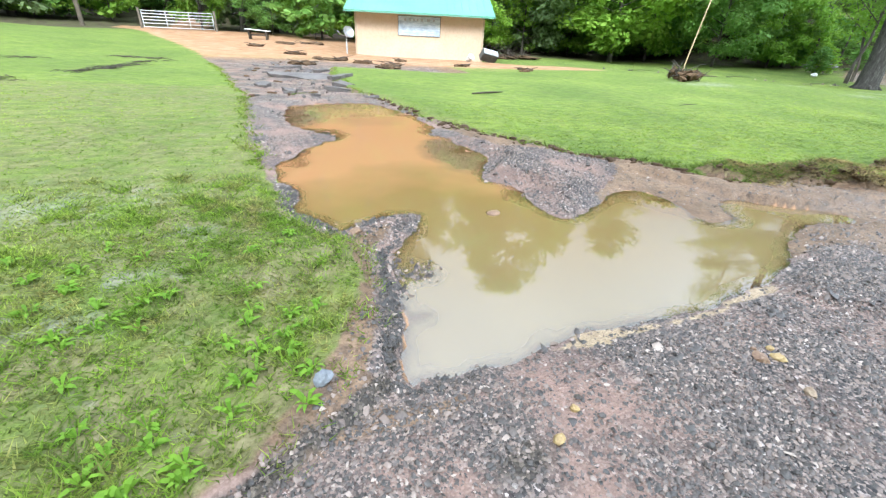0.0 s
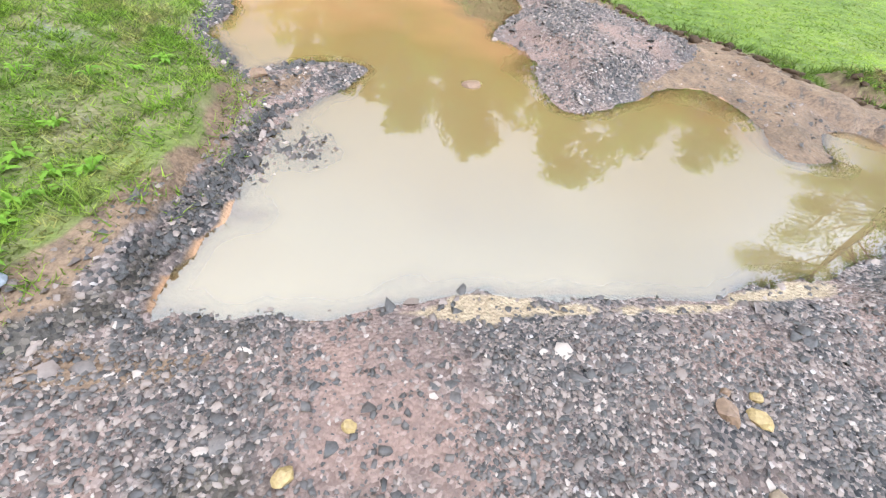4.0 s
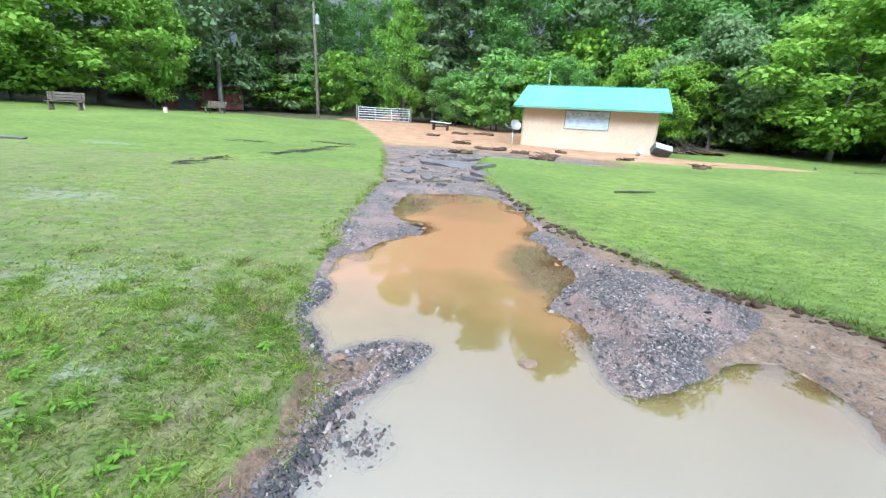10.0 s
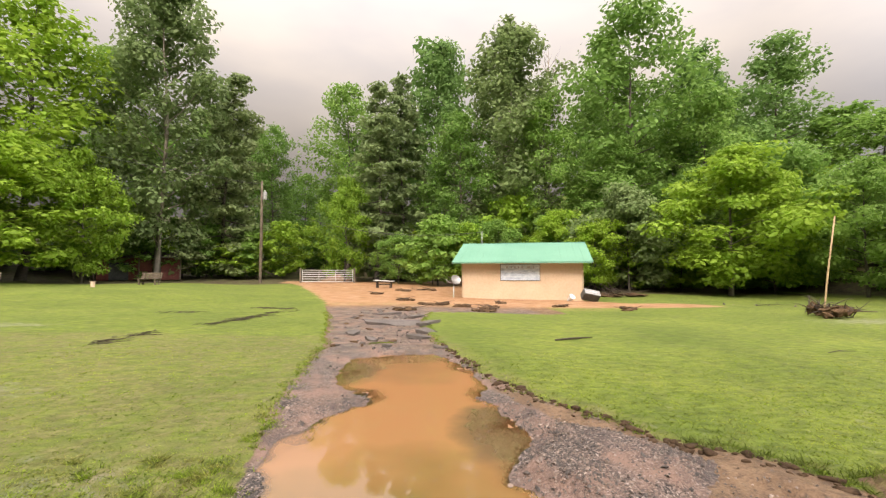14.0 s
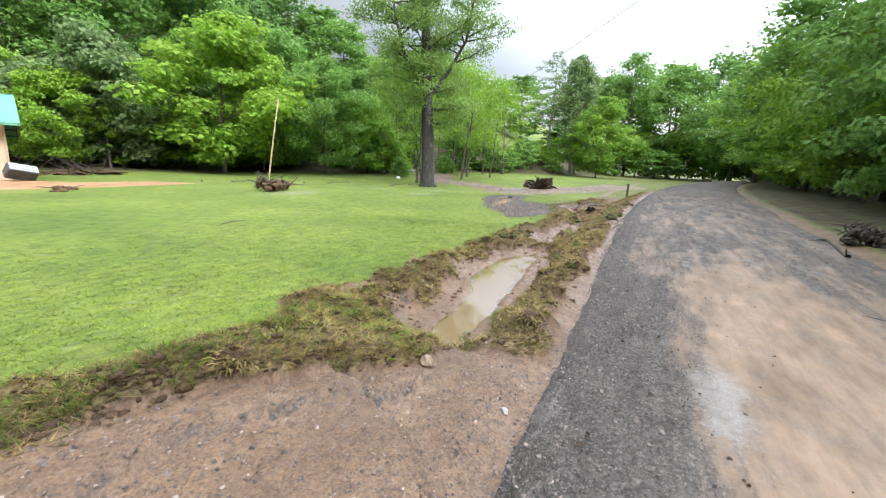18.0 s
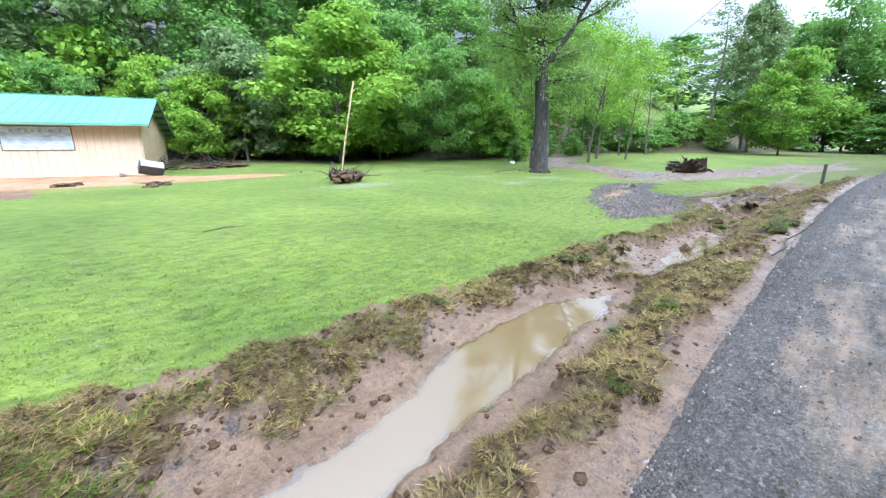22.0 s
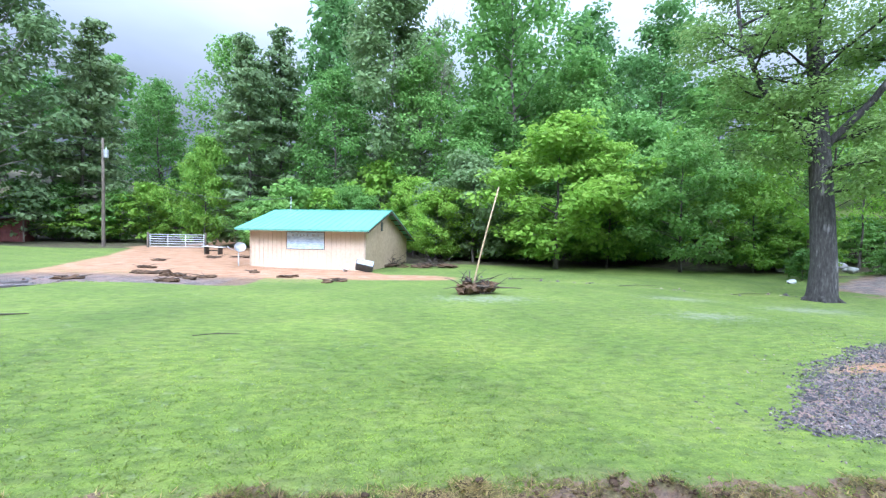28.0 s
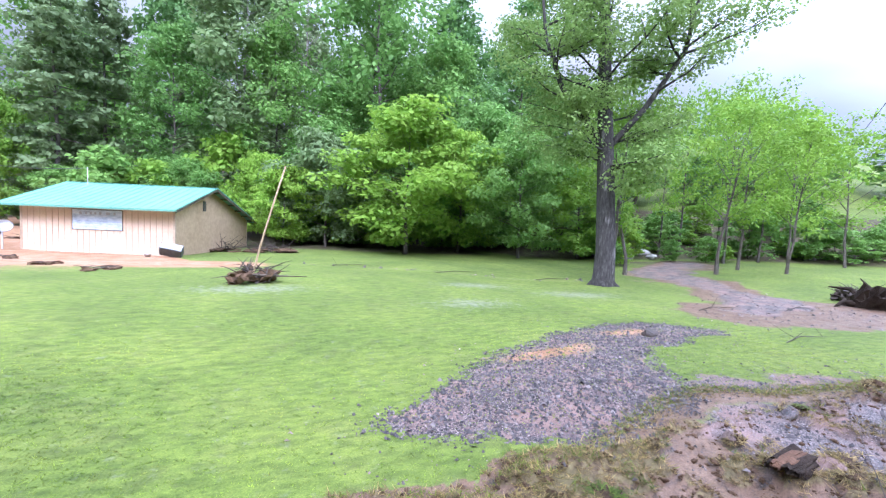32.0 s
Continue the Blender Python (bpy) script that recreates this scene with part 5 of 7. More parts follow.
BROAD = "tall leafy green broadleaf tree at the edge of the woods"
BUSH = "bright fresh-green leafy shrub at the foot of the woods"
KINDS = {
    "broad": [make_tree("tree", "broad", 27, 7.5, M_LEAF_MID, M_BARK, 1, 0.42, 70, BROAD, "tree"), make_tree("tree", "broad", 27, 7.5, M_LEAF_MID, M_BARK, 3, 0.42, 70, BROAD, "tree")],
    "lime": [make_tree("tree", "broad", 27, 7.5, M_LEAF_FRESH, M_BARK, 2, 0.42, 70, "tall yellow-green broadleaf tree at the edge of the woods", "tree")],
    "deep": [make_tree("tree", "broad", 27, 6, M_LEAF_DEEP, M_BARK, 4, 0.42, 74, "tall dark-green broadleaf tree deep in the woods", "tree")],
    "tall": [make_tree("tree", "tall", 28, 6.5, M_LEAF_GREY, M_BARK_PALE, 5, 0.4, 104, "tall slender grey-green tree with a pale trunk", "tree")],
    "pine": [make_tree("pine_tree", "pine", 25, 5.5, M_NEEDLE, M_BARK, 6, 0.46, 40, "dark green pine with drooping layered boughs", "tree"), make_tree("pine_tree", "pine", 25, 5.5, M_NEEDLE, M_BARK, 7, 0.46, 40, "dark green pine with drooping layered boughs", "tree")],
    "pine2": [make_tree("pine_tree", "tallpine", 20, 4.2, M_NEEDLE, M_BARK_PALE, 8, 0.22, 24, "thin tall pine with an open see-through crown", "tree")],
    "fresh": [make_tree("shrub", "bush", 10, 5, M_LEAF_FRESH, M_BARK, 9, 0.26, 96, BUSH, "shrub"), make_tree("shrub", "bush", 10, 5, M_LEAF_FRESH, M_BARK, 10, 0.26, 96, BUSH, "shrub")],
    "mid": [make_tree("shrub", "bush", 10, 6, M_LEAF_MID, M_BARK, 11, 0.25, 104, "broad green shrub tree leaning over the lawn's edge", "shrub"), make_tree("shrub", "bush", 10, 6, M_LEAF_FRESH, M_BARK, 12, 0.25, 104, "broad light-green shrub tree leaning over the lawn's edge", "shrub")],
    "grey": [make_tree("shrub", "bush", 8.5, 5, M_LEAF_GREY, M_BARK, 13, 0.28, 100, "greyish large-leaved shrub beside the shed", "shrub")],
    "sap": [make_tree("young_tree", "sapling", 9, 3.6, M_LEAF_FRESH, M_BARK, 14, 0.19, 46, "young light-green tree with a thin dark trunk", "tree")],
    "far": [make_tree("tree", "broad", 27, 7.5, M_LEAF_MID, M_BARK, 31, 0.84, 19, "tall green broadleaf tree in the back rows", "tree"), make_tree("tree", "tall", 27, 7.5, M_LEAF_DEEP, M_BARK, 32, 0.8, 19, "tall dark-green tree in the back rows", "tree")],
    "farbush": [make_tree("shrub", "bush", 10, 5, M_LEAF_MID, M_BARK, 33, 0.52, 22, "dense green shrub at the foot of the woods", "shrub"), make_tree("shrub", "bush", 10, 5, M_LEAF_FRESH, M_BARK, 34, 0.52, 22, "dense light-green shrub at the foot of the woods", "shrub")],
    "bare": [bare_tree("dead_tree", 28, 15)],
}
PROTO = {"broad": (27, 7.5), "lime": (27, 7.5), "deep": (27, 6), "tall": (28, 6.5), "pine": (25, 5.5), "pine2": (20, 4.2), "fresh": (10, 5), "mid": (10, 6), "grey": (8.5, 5), "sap": (9, 3.6), "bare": (28, 3.0), "far": (27, 7.5), "farbush": (10, 5)}
# x, y, height of the top, radius, kind
WOODS_WEST = [
    (-40.5, 32.9, 23.8, 9.1, "broad"), (-41.4, 38.1, 26.0, 8.7, "broad"), (-39.6, 27.1, 21.2, 8.4, "broad"), (-34.0, 42.6, 26.1, 8.8, "lime"), (-24.5, 46.7, 30.3, 6.7, "tall"),
    (-22.4, 56.6, 22.8, 4.5, "pine"), (-18.3, 64.4, 21.7, 4.9, "broad"), (-15.9, 73.4, 17.0, 4.0, "broad"), (-31.6, 27.9, 9.5, 5.1, "fresh"), (-28.6, 33.8, 11.1, 7.2, "fresh"),
    (-26.0, 38.8, 10.9, 4.2, "fresh"), (-30.0, 30.4, 6.8, 3.9, "fresh"), (-20.5, 52.0, 24.0, 5.4, "pine"), (-31.5, 50.0, 25.0, 7.0, "broad"),
]
WOODS_NORTH = [
    (-5.6, 47.2, 10.9, 3.6, "fresh"), (-7.4, 62.5, 27.4, 6.6, "broad"), (0.6, 53.3, 25.1, 5.3, "pine"), (-2.5, 50.2, 22.0, 5.2, "pine"), (6.0, 61.1, 32.8, 4.9, "deep"), (12.6, 49.9, 29.5, 7.6, "tall"),
    (7.4, 49.0, 19.0, 5.4, "broad"), (19.6, 54.0, 29.0, 3.2, "bare"), (26.6, 46.0, 30.6, 8.6, "broad"), (28.1, 54.7, 31.1, 6.5, "broad"), (37.0, 48.0, 27.5, 6.0, "deep"), (44.0, 46.5, 27.5, 6.0, "deep"),
]
SHRUBS_NORTH = [
    (20.6, 36.6, 8.2, 5.0, "grey"), (15.6, 40.5, 6.8, 3.4, "fresh"), (26.0, 31.6, 10.2, 7.0, "fresh"), (34.1, 28.6, 8.8, 5.4, "mid"), (38.4, 27.0, 6.6, 4.1, "mid"), (34.7, 36.8, 12.1, 7.4, "mid"), 
    (31.0, 33.0, 9.0, 5.0, "mid"), (17.3, 36.4, 5.6, 3.2, "fresh"), (10.0, 42.0, 6.0, 3.6, "mid"), (3.6, 43.0, 5.6, 3.2, "mid"), (0.2, 44.5, 5.0, 3.0, "mid"), (22.5, 43.0, 14.0, 5.5, "broad"), (16.5, 46.5, 20.0, 5.2, "broad"), (33, 43, 20, 6, "broad"),
]
WOODS_EAST = [
    (59.3, 24.0, 9.3, 3.6, "sap"), (56.8, 19.1, 8.9, 4.2, "sap"), (50.5, 19.4, 9.0, 3.4, "sap"), (47.5, 22.0, 11.0, 3.6, "sap"), (44.0, 18.6, 9.0, 3.4, "sap"), (76.9, 17.9, 18.6, 5.4, "pine2"), (76.0, 14.0, 17.6, 4.6, "pine2"), (74.9, 13.2, 16.7, 4.4, "tall"),
    (93.7, 7.3, 21.2, 6.7, "broad"), (71.0, 9.4, 10.6, 5.6, "fresh"), (98.8, -0.6, 19.5, 9.0, "broad"), (88.4, -9.6, 14.9, 8.6, "broad"), (66.4, -9.3, 15.4, 6.9, "lime"), (46.1, -8.6, 14.7, 7.0, "broad"), (32.8, -9.4, 17.0, 6.4, "broad"),
]
ROADSIDE = [
    (41.1, -8.2, 5.4, 4.2, "fresh"), (29.4, -7.4, 9.0, 4.6, "mid"), (23.4, -6.9, 8.4, 4.0, "mid"), (55.0, -9.6, 11.0, 5.4, "mid"), (18.2, -6.9, 7.8, 3.8, "mid"), (36.0, -8.2, 10.0, 4.8, "mid"), (44.5, -9.0, 11.0, 5.2, "fresh"), (26.0, -10.5, 14.0, 5.5, "broad"), (46.4, 36.8, 16.0, 5.9, "broad"), (85.7, 38.4, 15.0, 8.0, "far"), (52, 37, 13, 5, "far"), (57, 40, 15, 5.5, "far"), (64, 36, 11, 5, "far"), (49, 27, 12, 3.6, "sap"), (54.5, 27.5, 11, 3.4, "sap"), (61, 27, 11, 3.6, "sap"), (47, 40, 18, 6, "far"),
    (73.6, 40.2, 19.1, 10.0, "broad"), (104, 20, 11, 8, "far"), (12.0, -8.5, 9.0, 4.5, "mid"), (78.0, -13.0, 17.0, 8.0, "broad"),
]
count = {}


def plant(x, y, top, radius, kind, turn, group):
    some = KINDS[kind]
    n = count[kind] = count.get(kind, -1) + 1
    src, (ph, pr) = some[n % len(some)], PROTO[kind]
    g = height_at(x, y)
    top = g + (top - g) * 1.07
    m = pose(x, y, g, 0, 0, turn) @ Matrix.Diagonal((radius / pr, radius / pr, (top - g) / ph, 1))
    return tagged(copy_thing(src, m), group=group)


pick = random.Random(5)
for group, some in (("trees of the west woods", WOODS_WEST), ("trees of the north woods", WOODS_NORTH), ("shrubs along the creek", SHRUBS_NORTH), ("trees beside the road", ROADSIDE), ("trees along the road", WOODS_EAST)):
    for x, y, top, radius, kind in some:
        plant(x, y, top, radius, kind, pick.uniform(0, 360), group)
# rows further back close the woods
for k in range(15):
    x = -50 + k * 8.0 + pick.uniform(-2, 2)
    if abs(x + 17) > 5.5:
        plant(x, 66 + pick.uniform(-4, 6) + (10 if x < -5 else 0), pick.uniform(26, 34) - (6 if abs(x + 14) < 12 else 0), pick.uniform(6.5, 8.5), pick.choice(("far", "far", "far", "pine")), pick.uniform(0, 360), "trees of the back woods")
for x, y, top, radius in ((-22, 86, 16.5, 6), (-16, 89, 15.5, 6), (-10.5, 85, 16.5, 6)):
    plant(x, y, top, radius, "far", pick.uniform(0, 360), "trees of the back woods")
for k in range(8):
    plant(-48 - pick.uniform(0, 6), 2 + k * 6.5, pick.uniform(20, 27), pick.uniform(7, 8.5), "far", pick.uniform(0, 360), "trees of the west woods")
for k in range(7):
    plant(-34 + pick.uniform(-1.5, 1.5), 8 + k * 4.0, pick.uniform(6, 9), 4.2, "mid", pick.uniform(0, 360), "trees of the west woods")
for k in range(13):
    plant(-42 + k * 9.0 + pick.uniform(-2, 2), -19 + pick.uniform(-3, 2), pick.uniform(20, 26), pick.uniform(6, 8), "far", pick.uniform(0, 360), "trees south of the road")
# shrubs close the foot of the woods
for k in range(16):
    x = -32 + k * 2.6
    if not -12 < x < -2:
        plant(x + pick.uniform(-1, 1), 50.5 + pick.uniform(-1.5, 2.5) + (-8 if x > 2 else 0), pick.uniform(4.0, 7.5), pick.uniform(3.0, 4.2), "farbush", pick.uniform(0, 360), "shrubs at the foot of the woods")
for k in range(12):
    plant(9 + k * 3.6, 47 - 0.22 * k * 3.6 + pick.uniform(-2, 2), pick.uniform(6, 13), pick.uniform(4, 5.2), "farbush", pick.uniform(0, 360), "shrubs at the foot of the woods")
for k in range(11):
    plant(15 + k * 6.2, -8.6 - 0.0027 * max(0, k * 6.2 - 1) ** 2 * 0.6 + pick.uniform(-1.0, 0.6), pick.uniform(5, 9), pick.uniform(3.6, 4.6), "farbush", pick.uniform(0, 360), "shrubs along the road")
for k in range(10):
    plant(104 + pick.uniform(-5, 8), -34 + k * 7 + pick.uniform(-2, 2), pick.uniform(15, 23), pick.uniform(7, 9), "far", pick.uniform(0, 360), "trees where the road bends away")
for k in range(12):
    plant(92 + pick.uniform(-6, 6), -22 + k * 4.5 + pick.uniform(-2, 2), pick.uniform(4, 9), pick.uniform(4, 6), "farbush", pick.uniform(0, 360), "shrubs where the road bends away")
for x, y, top, radius in ((-14.5, 72, 8, 5), (-11.5, 66, 7, 4.5), (-18, 78, 9, 6), (-9, 75, 9, 5), (-15.5, 60, 4.5, 3)):
    plant(x, y, top, radius, "farbush", pick.uniform(0, 360), "shrubs at the foot of the woods")
for k in range(9):
    plant(97 + pick.uniform(-4, 4), -17 + k * 3.2, pick.uniform(5, 9), pick.uniform(3.6, 5), "farbush", pick.uniform(0, 360), "shrubs where the road bends away")
for k in range(8):
    plant(-44 + k * 2.6 + pick.uniform(-1, 1), 50 + pick.uniform(-3, 3), pick.uniform(4, 6.5), pick.uniform(3.2, 4.2), "farbush", pick.uniform(0, 360), "shrubs at the foot of the woods")
for k in range(30):
    x = 40 + k * 1.4 + pick.uniform(-1, 1)
    plant(x, float(np.interp(x, [q[0] for q in BANK_FOOT], [q[1] for q in BANK_FOOT])) + pick.uniform(2, 13), pick.uniform(2.5, 5.5), pick.uniform(1.6, 3.0), "farbush", pick.uniform(0, 360), "undergrowth on the creek bank")
# unseen backing row, added to block light and darken the gaps under the shrubs
for k in range(12):
    plant(17.5 + k * 2.1 + pick.uniform(-0.8, 0.8), 39.5 - 0.45 * k + pick.uniform(-1, 1), pick.uniform(3, 4.6), pick.uniform(2.6, 3.4), "farbush", pick.uniform(0, 360), "shrubs along the creek")
# undergrowth on the bank behind the lawn tree
for k in range(22):
    plant(37 + pick.uniform(0, 26), 22.5 + pick.uniform(0, 12), pick.uniform(0.8, 2.2), pick.uniform(0.8, 1.5), "farbush", pick.uniform(0, 360), "undergrowth on the creek bank")
for k in range(3):
    plant(40 + k * 6.1 + pick.uniform(-0.8, 0.8), 21.5 + pick.uniform(-1.5, 5), pick.uniform(8, 12), pick.uniform(2.6, 3.4), "sap", pick.uniform(0, 360), "slim trees on the creek bank")
for some in KINDS.values():
    for src in some:
        for o in (*src.children_recursive, src):
            bpy.data.objects.remove(o)


def big_tree():
    """The tall open-crowned tree on the lawn: a thick scarred trunk that forks."""
    r = random.Random(77)
    x, y = 30.94, 16.0
    tree = thing("lawn_tree", pose(x, y, height_at(x, y)), "tall open-crowned tree with a thick dark scarred trunk on the lawn", "tree")
    stem = [(0, 0, -0.2), (0.02, 0, 0.35), (0.05, 0, 1.5), (-0.05, 0.1, 4.0), (-0.22, 0.22, 7.0), (-0.42, 0.4, 11), (-0.6, 0.5, 15), (-0.62, 0.6, 19), (-0.7, 0.7, 22)]
    runs, clumps = [(stem, [0.64, 0.52, 0.46, 0.42, 0.36, 0.27, 0.2, 0.11, 0.03])], []
    fork = [(-0.15, 0.1, 6.0), (-0.9, 0.5, 7.2), (-2.1, 1.0, 8.8), (-3.0, 1.2, 11.0), (-3.4, 1.3, 14)]
    runs.append((fork, [0.2, 0.16, 0.12, 0.08, 0.03]))
    right = [(-0.15, 0.1, 6.2), (1.1, -0.7, 8.0), (2.4, -1.4, 10.4), (3.0, -1.6, 13.5), (3.2, -1.6, 16)]
    runs.append((right, [0.16, 0.13, 0.1, 0.07, 0.03]))
    roots = [((0, 0, 0.45), (0.5 * math.cos(c), 0.5 * math.sin(c), 0.1), (0.85 * math.cos(c + 0.2), 0.85 * math.sin(c + 0.2), -0.12)) for c in (0.4, 1.6, 2.7, 3.9, 5.2)]
    runs += [(q, [0.2, 0.12, 0.04]) for q in roots]
    starts = [(stem, k) for k in range(3, 8) for _ in range(11)] + [(fork, k) for k in range(1, 4) for _ in range(5)] + [(right, k) for k in range(1, 4) for _ in range(5)]
    for n, (line, k) in enumerate(starts):
        p = Vector(line[k]).lerp(Vector(line[k + 1]), r.random())
        h = p.z
        span = 5.6 * math.sin(min(max((h - 2.0) / 20.5, 0.08), 0.97) * math.pi) ** 0.7 * r.uniform(0.6, 1.05) * (1.0 if line is stem else 0.6)
        path = limb_path(p, n * 2.39996 + r.uniform(-0.4, 0.4), r.uniform(-0.05, 0.3) + 0.035 * (h - 5), max(span, 1.2), 0.1, r)
        runs.append((path, [0.07, 0.05, 0.036, 0.022, 0.008]))
        for s in range(3):
            side = limb_path(path[1 + s], n * 2.4 + r.choice((-0.9, 0.9)), r.uniform(0.1, 0.7), max(span, 2) * 0.38, 0, r, 3)
            runs.append((side, [0.024, 0.018, 0.011, 0.005]))
            clumps.append((tuple(side[-1]), r.uniform(0.65, 1.2)))
            clumps.append((tuple(side[1]), r.uniform(0.5, 0.9)))
            if s >= 1:
                clumps.append((tuple(path[2 + s]), r.uniform(0.6, 1.1)))
    part("trunk", tube_mesh("trunk", runs, M_BARK_TREE, 8), M_BARK_TREE, tree)
    part("crown", crown_mesh("crown", clumps, 0.135, 76, M_LEAF_LAWN, 77, 0.6), M_LEAF_LAWN, tree)
    return tree


M_BARK_TREE, nt, p = material("scarred_bark")
co = nt.nodes.new("ShaderNodeTexCoord").outputs["Object"]
st = node(nt, "ShaderNodeMapping", Scale=(1.0, 1.0, 0.22))
nt.links.new(co, st.inputs["Vector"])
grain = noise_fac(nt, 0.07, 5, 0.65, st.outputs[0])
c = ramp(nt, grain, [(0.3, (0.014, 0.013, 0.012)), (0.55, (0.05, 0.046, 0.043)), (0.75, (0.11, 0.104, 0.1))])
c = mix(nt, ramp(nt, noise_fac(nt, 0.35, 5, 0.6, st.outputs[0]), [(0.6, (0, 0, 0)), (0.7, (0.7, 0.7, 0.7))]), c, (0.3, 0.29, 0.28))
nt.links.new(c, p.inputs["Base Color"])
p.inputs["Roughness"].default_value = 0.9
bump(nt, p, grain, 0.9, 0.05)
big_tree()

for x, y, tall, lean in ((33.6, 18.4, 10.5, 4), (35.2, 19.0, 9.0, -5), (41.0, 17.8, 9.5, 6), (45.2, 16.5, 8.6, 5)):
    # slim companions behind the big tree
    tr = make_tree("young_tree", "sapling", tall, 3.4, M_LEAF_FRESH, M_BARK, int(x * 10), 0.19, 46, "slim tree with a dark trunk and light-green leaves", "tree", thick=0.012)
    tr.matrix_basis = pose(x, y, height_at(x, y), lean, lean * 0.5, 0)
    tagged(tr, group="slim trees behind the lawn tree")


# ---- things on the yard ----
def utility_pole(x, y, tall):
    g = height_at(x, y)
    pole = thing("utility_pole", pose(x, y, g), "dark weathered wooden utility pole with a small grey transformer", "utility pole")
    part("shaft", tube_mesh("shaft", [([(0, 0, -0.3), (0.02, 0, tall / 2), (0.0, 0, tall)], [0.16, 0.14, 0.1])], M_WOOD, 10), M_WOOD, pole)
    bm = bmesh.new()
    bmesh.ops.create_cone(bm, cap_ends=True, segments=14, radius1=0.2, radius2=0.2, depth=0.75, matrix=pose(0.34, -0.1, tall - 1.5))
    can = part("transformer", bm, M_GREY, pole, "light grey transformer can")
    part("bracket", boxed((0.3, 0.06, 0.08), pose(0.16, -0.05, tall - 1.4)), M_DARKMETAL, pole)
    bm = bmesh.new()
    bmesh.ops.create_cone(bm, cap_ends=True, segments=8, radius1=0.05, radius2=0.03, depth=0.2, matrix=pose(0.34, -0.1, tall - 1.02))
    part("insulator", bm, M_WHITE, can)
    return pole


POLE = (-13.55, 44.7)
utility_pole(*POLE, 10.3)


def cable(name, a, b, sag, radius, label):
    pts = [Vector(a).lerp(Vector(b), k / 16) - Vector((0, 0, sag * 4 * (k / 16) * (1 - k / 16))) for k in range(17)]
    return tagged(new(name, tube_mesh(name, [(pts, [radius] * 17)], M_DARKMETAL, 5)), label, "cable")


mast_top = on_shed(0.9, RIDGE_Y - 0.4, 4.7).translation
cable("service_cable", (POLE[0], POLE[1], 8.6), mast_top, 1.4, 0.016, "black service cable from the pole to the shed")
cable("overhead_cable", (66, 23.2, 11.5), (-14, -20.0, 9.5), 0.8, 0.022, "black overhead cable crossing above the road")
cable("overhead_cable", (POLE[0], POLE[1], 10.2), (-62, 30, 19), 1.0, 0.02, "black overhead cable running into the west woods")


def farm_gate():
    ax, ay, bx, by = -9.45, 44.66, -4.37, 44.13
    turn = math.degrees(math.atan2(by - ay, bx - ax))
    w, h = math.hypot(bx - ax, by - ay), 1.25
    g = 0.28
    gate = thing("farm_gate", pose(ax, ay, g, 0, 0, turn), "closed silver tubular steel farm gate across the drive", "gate")
    for k in range(6):
        z = 0.1 + (h - 0.1) * (k / 5) ** 0.9
        part("rail", tube_mesh("rail", [([(0, 0, z), (w / 2, 0, z - 0.01), (w, 0, z)], [0.028] * 3)], M_GATE, 8), M_GATE, gate)
    for x in (0.0, w * 0.33, w * 0.66, w):
        part("upright", tube_mesh("upright", [([(x, 0.03, 0.06), (x, 0.03, h + 0.02)], [0.03, 0.03])], M_GATE, 8), M_GATE, gate)
    for x in (-0.18, w + 0.18):
        part("gate_post", tube_mesh("gate_post", [([(x, 0, -0.5), (x, 0, 1.45)], [0.09, 0.085])], M_WOOD, 8), M_WOOD, gate, "wooden gate post")
    for z in (0.35, 1.05):
        part("hinge", boxed((0.16, 0.05, 0.05), pose(-0.08, 0, z)), M_DARKMETAL, gate)
    return gate


M_GATE = plain("gate_steel", (0.5, 0.51, 0.52), (0.7, 0.71, 0.72), 0.3, 0.4, 0.3)
farm_gate()


def bench():
    ob = thing("park_bench", pose(0, 0, -200), "old wooden park bench with a plank back on the lawn", "bench", "benches on the west lawn")
    for k in range(3):
        part("seat_plank", boxed((1.6, 0.13, 0.045), pose(0, -0.17 + k * 0.15, 0.44), 0.006), M_WOOD, ob)
    for k in range(3):
        part("back_plank", boxed((1.6, 0.04, 0.12), pose(0, 0.27 + 0.045 * k, 0.56 + k * 0.14, -14), 0.006), M_WOOD, ob)
    for x in (-0.62, 0.62):
        leg = part("end_support", boxed((0.09, 0.5, 0.1), pose(x, 0.0, 0.37)), M_WOOD, ob)
        part("leg", boxed((0.09, 0.1, 0.37), pose(x, -0.18, 0.18)), M_WOOD, leg)
        part("leg", boxed((0.09, 0.11, 0.9), pose(x, 0.24, 0.42, -10)), M_WOOD, leg)
    return ob


proto = bench()
for x, y, turn in ((-19.25, 18.5, 36), (-20.0, 23.7, 24), (-18.2, 34.5, -8), (-30.6, 45.3, 30)):
    copy_thing(proto, pose(x, y, height_at(x, y), 0, 0, turn))
for o in (*proto.children_recursive, proto):
    bpy.data.objects.remove(o)


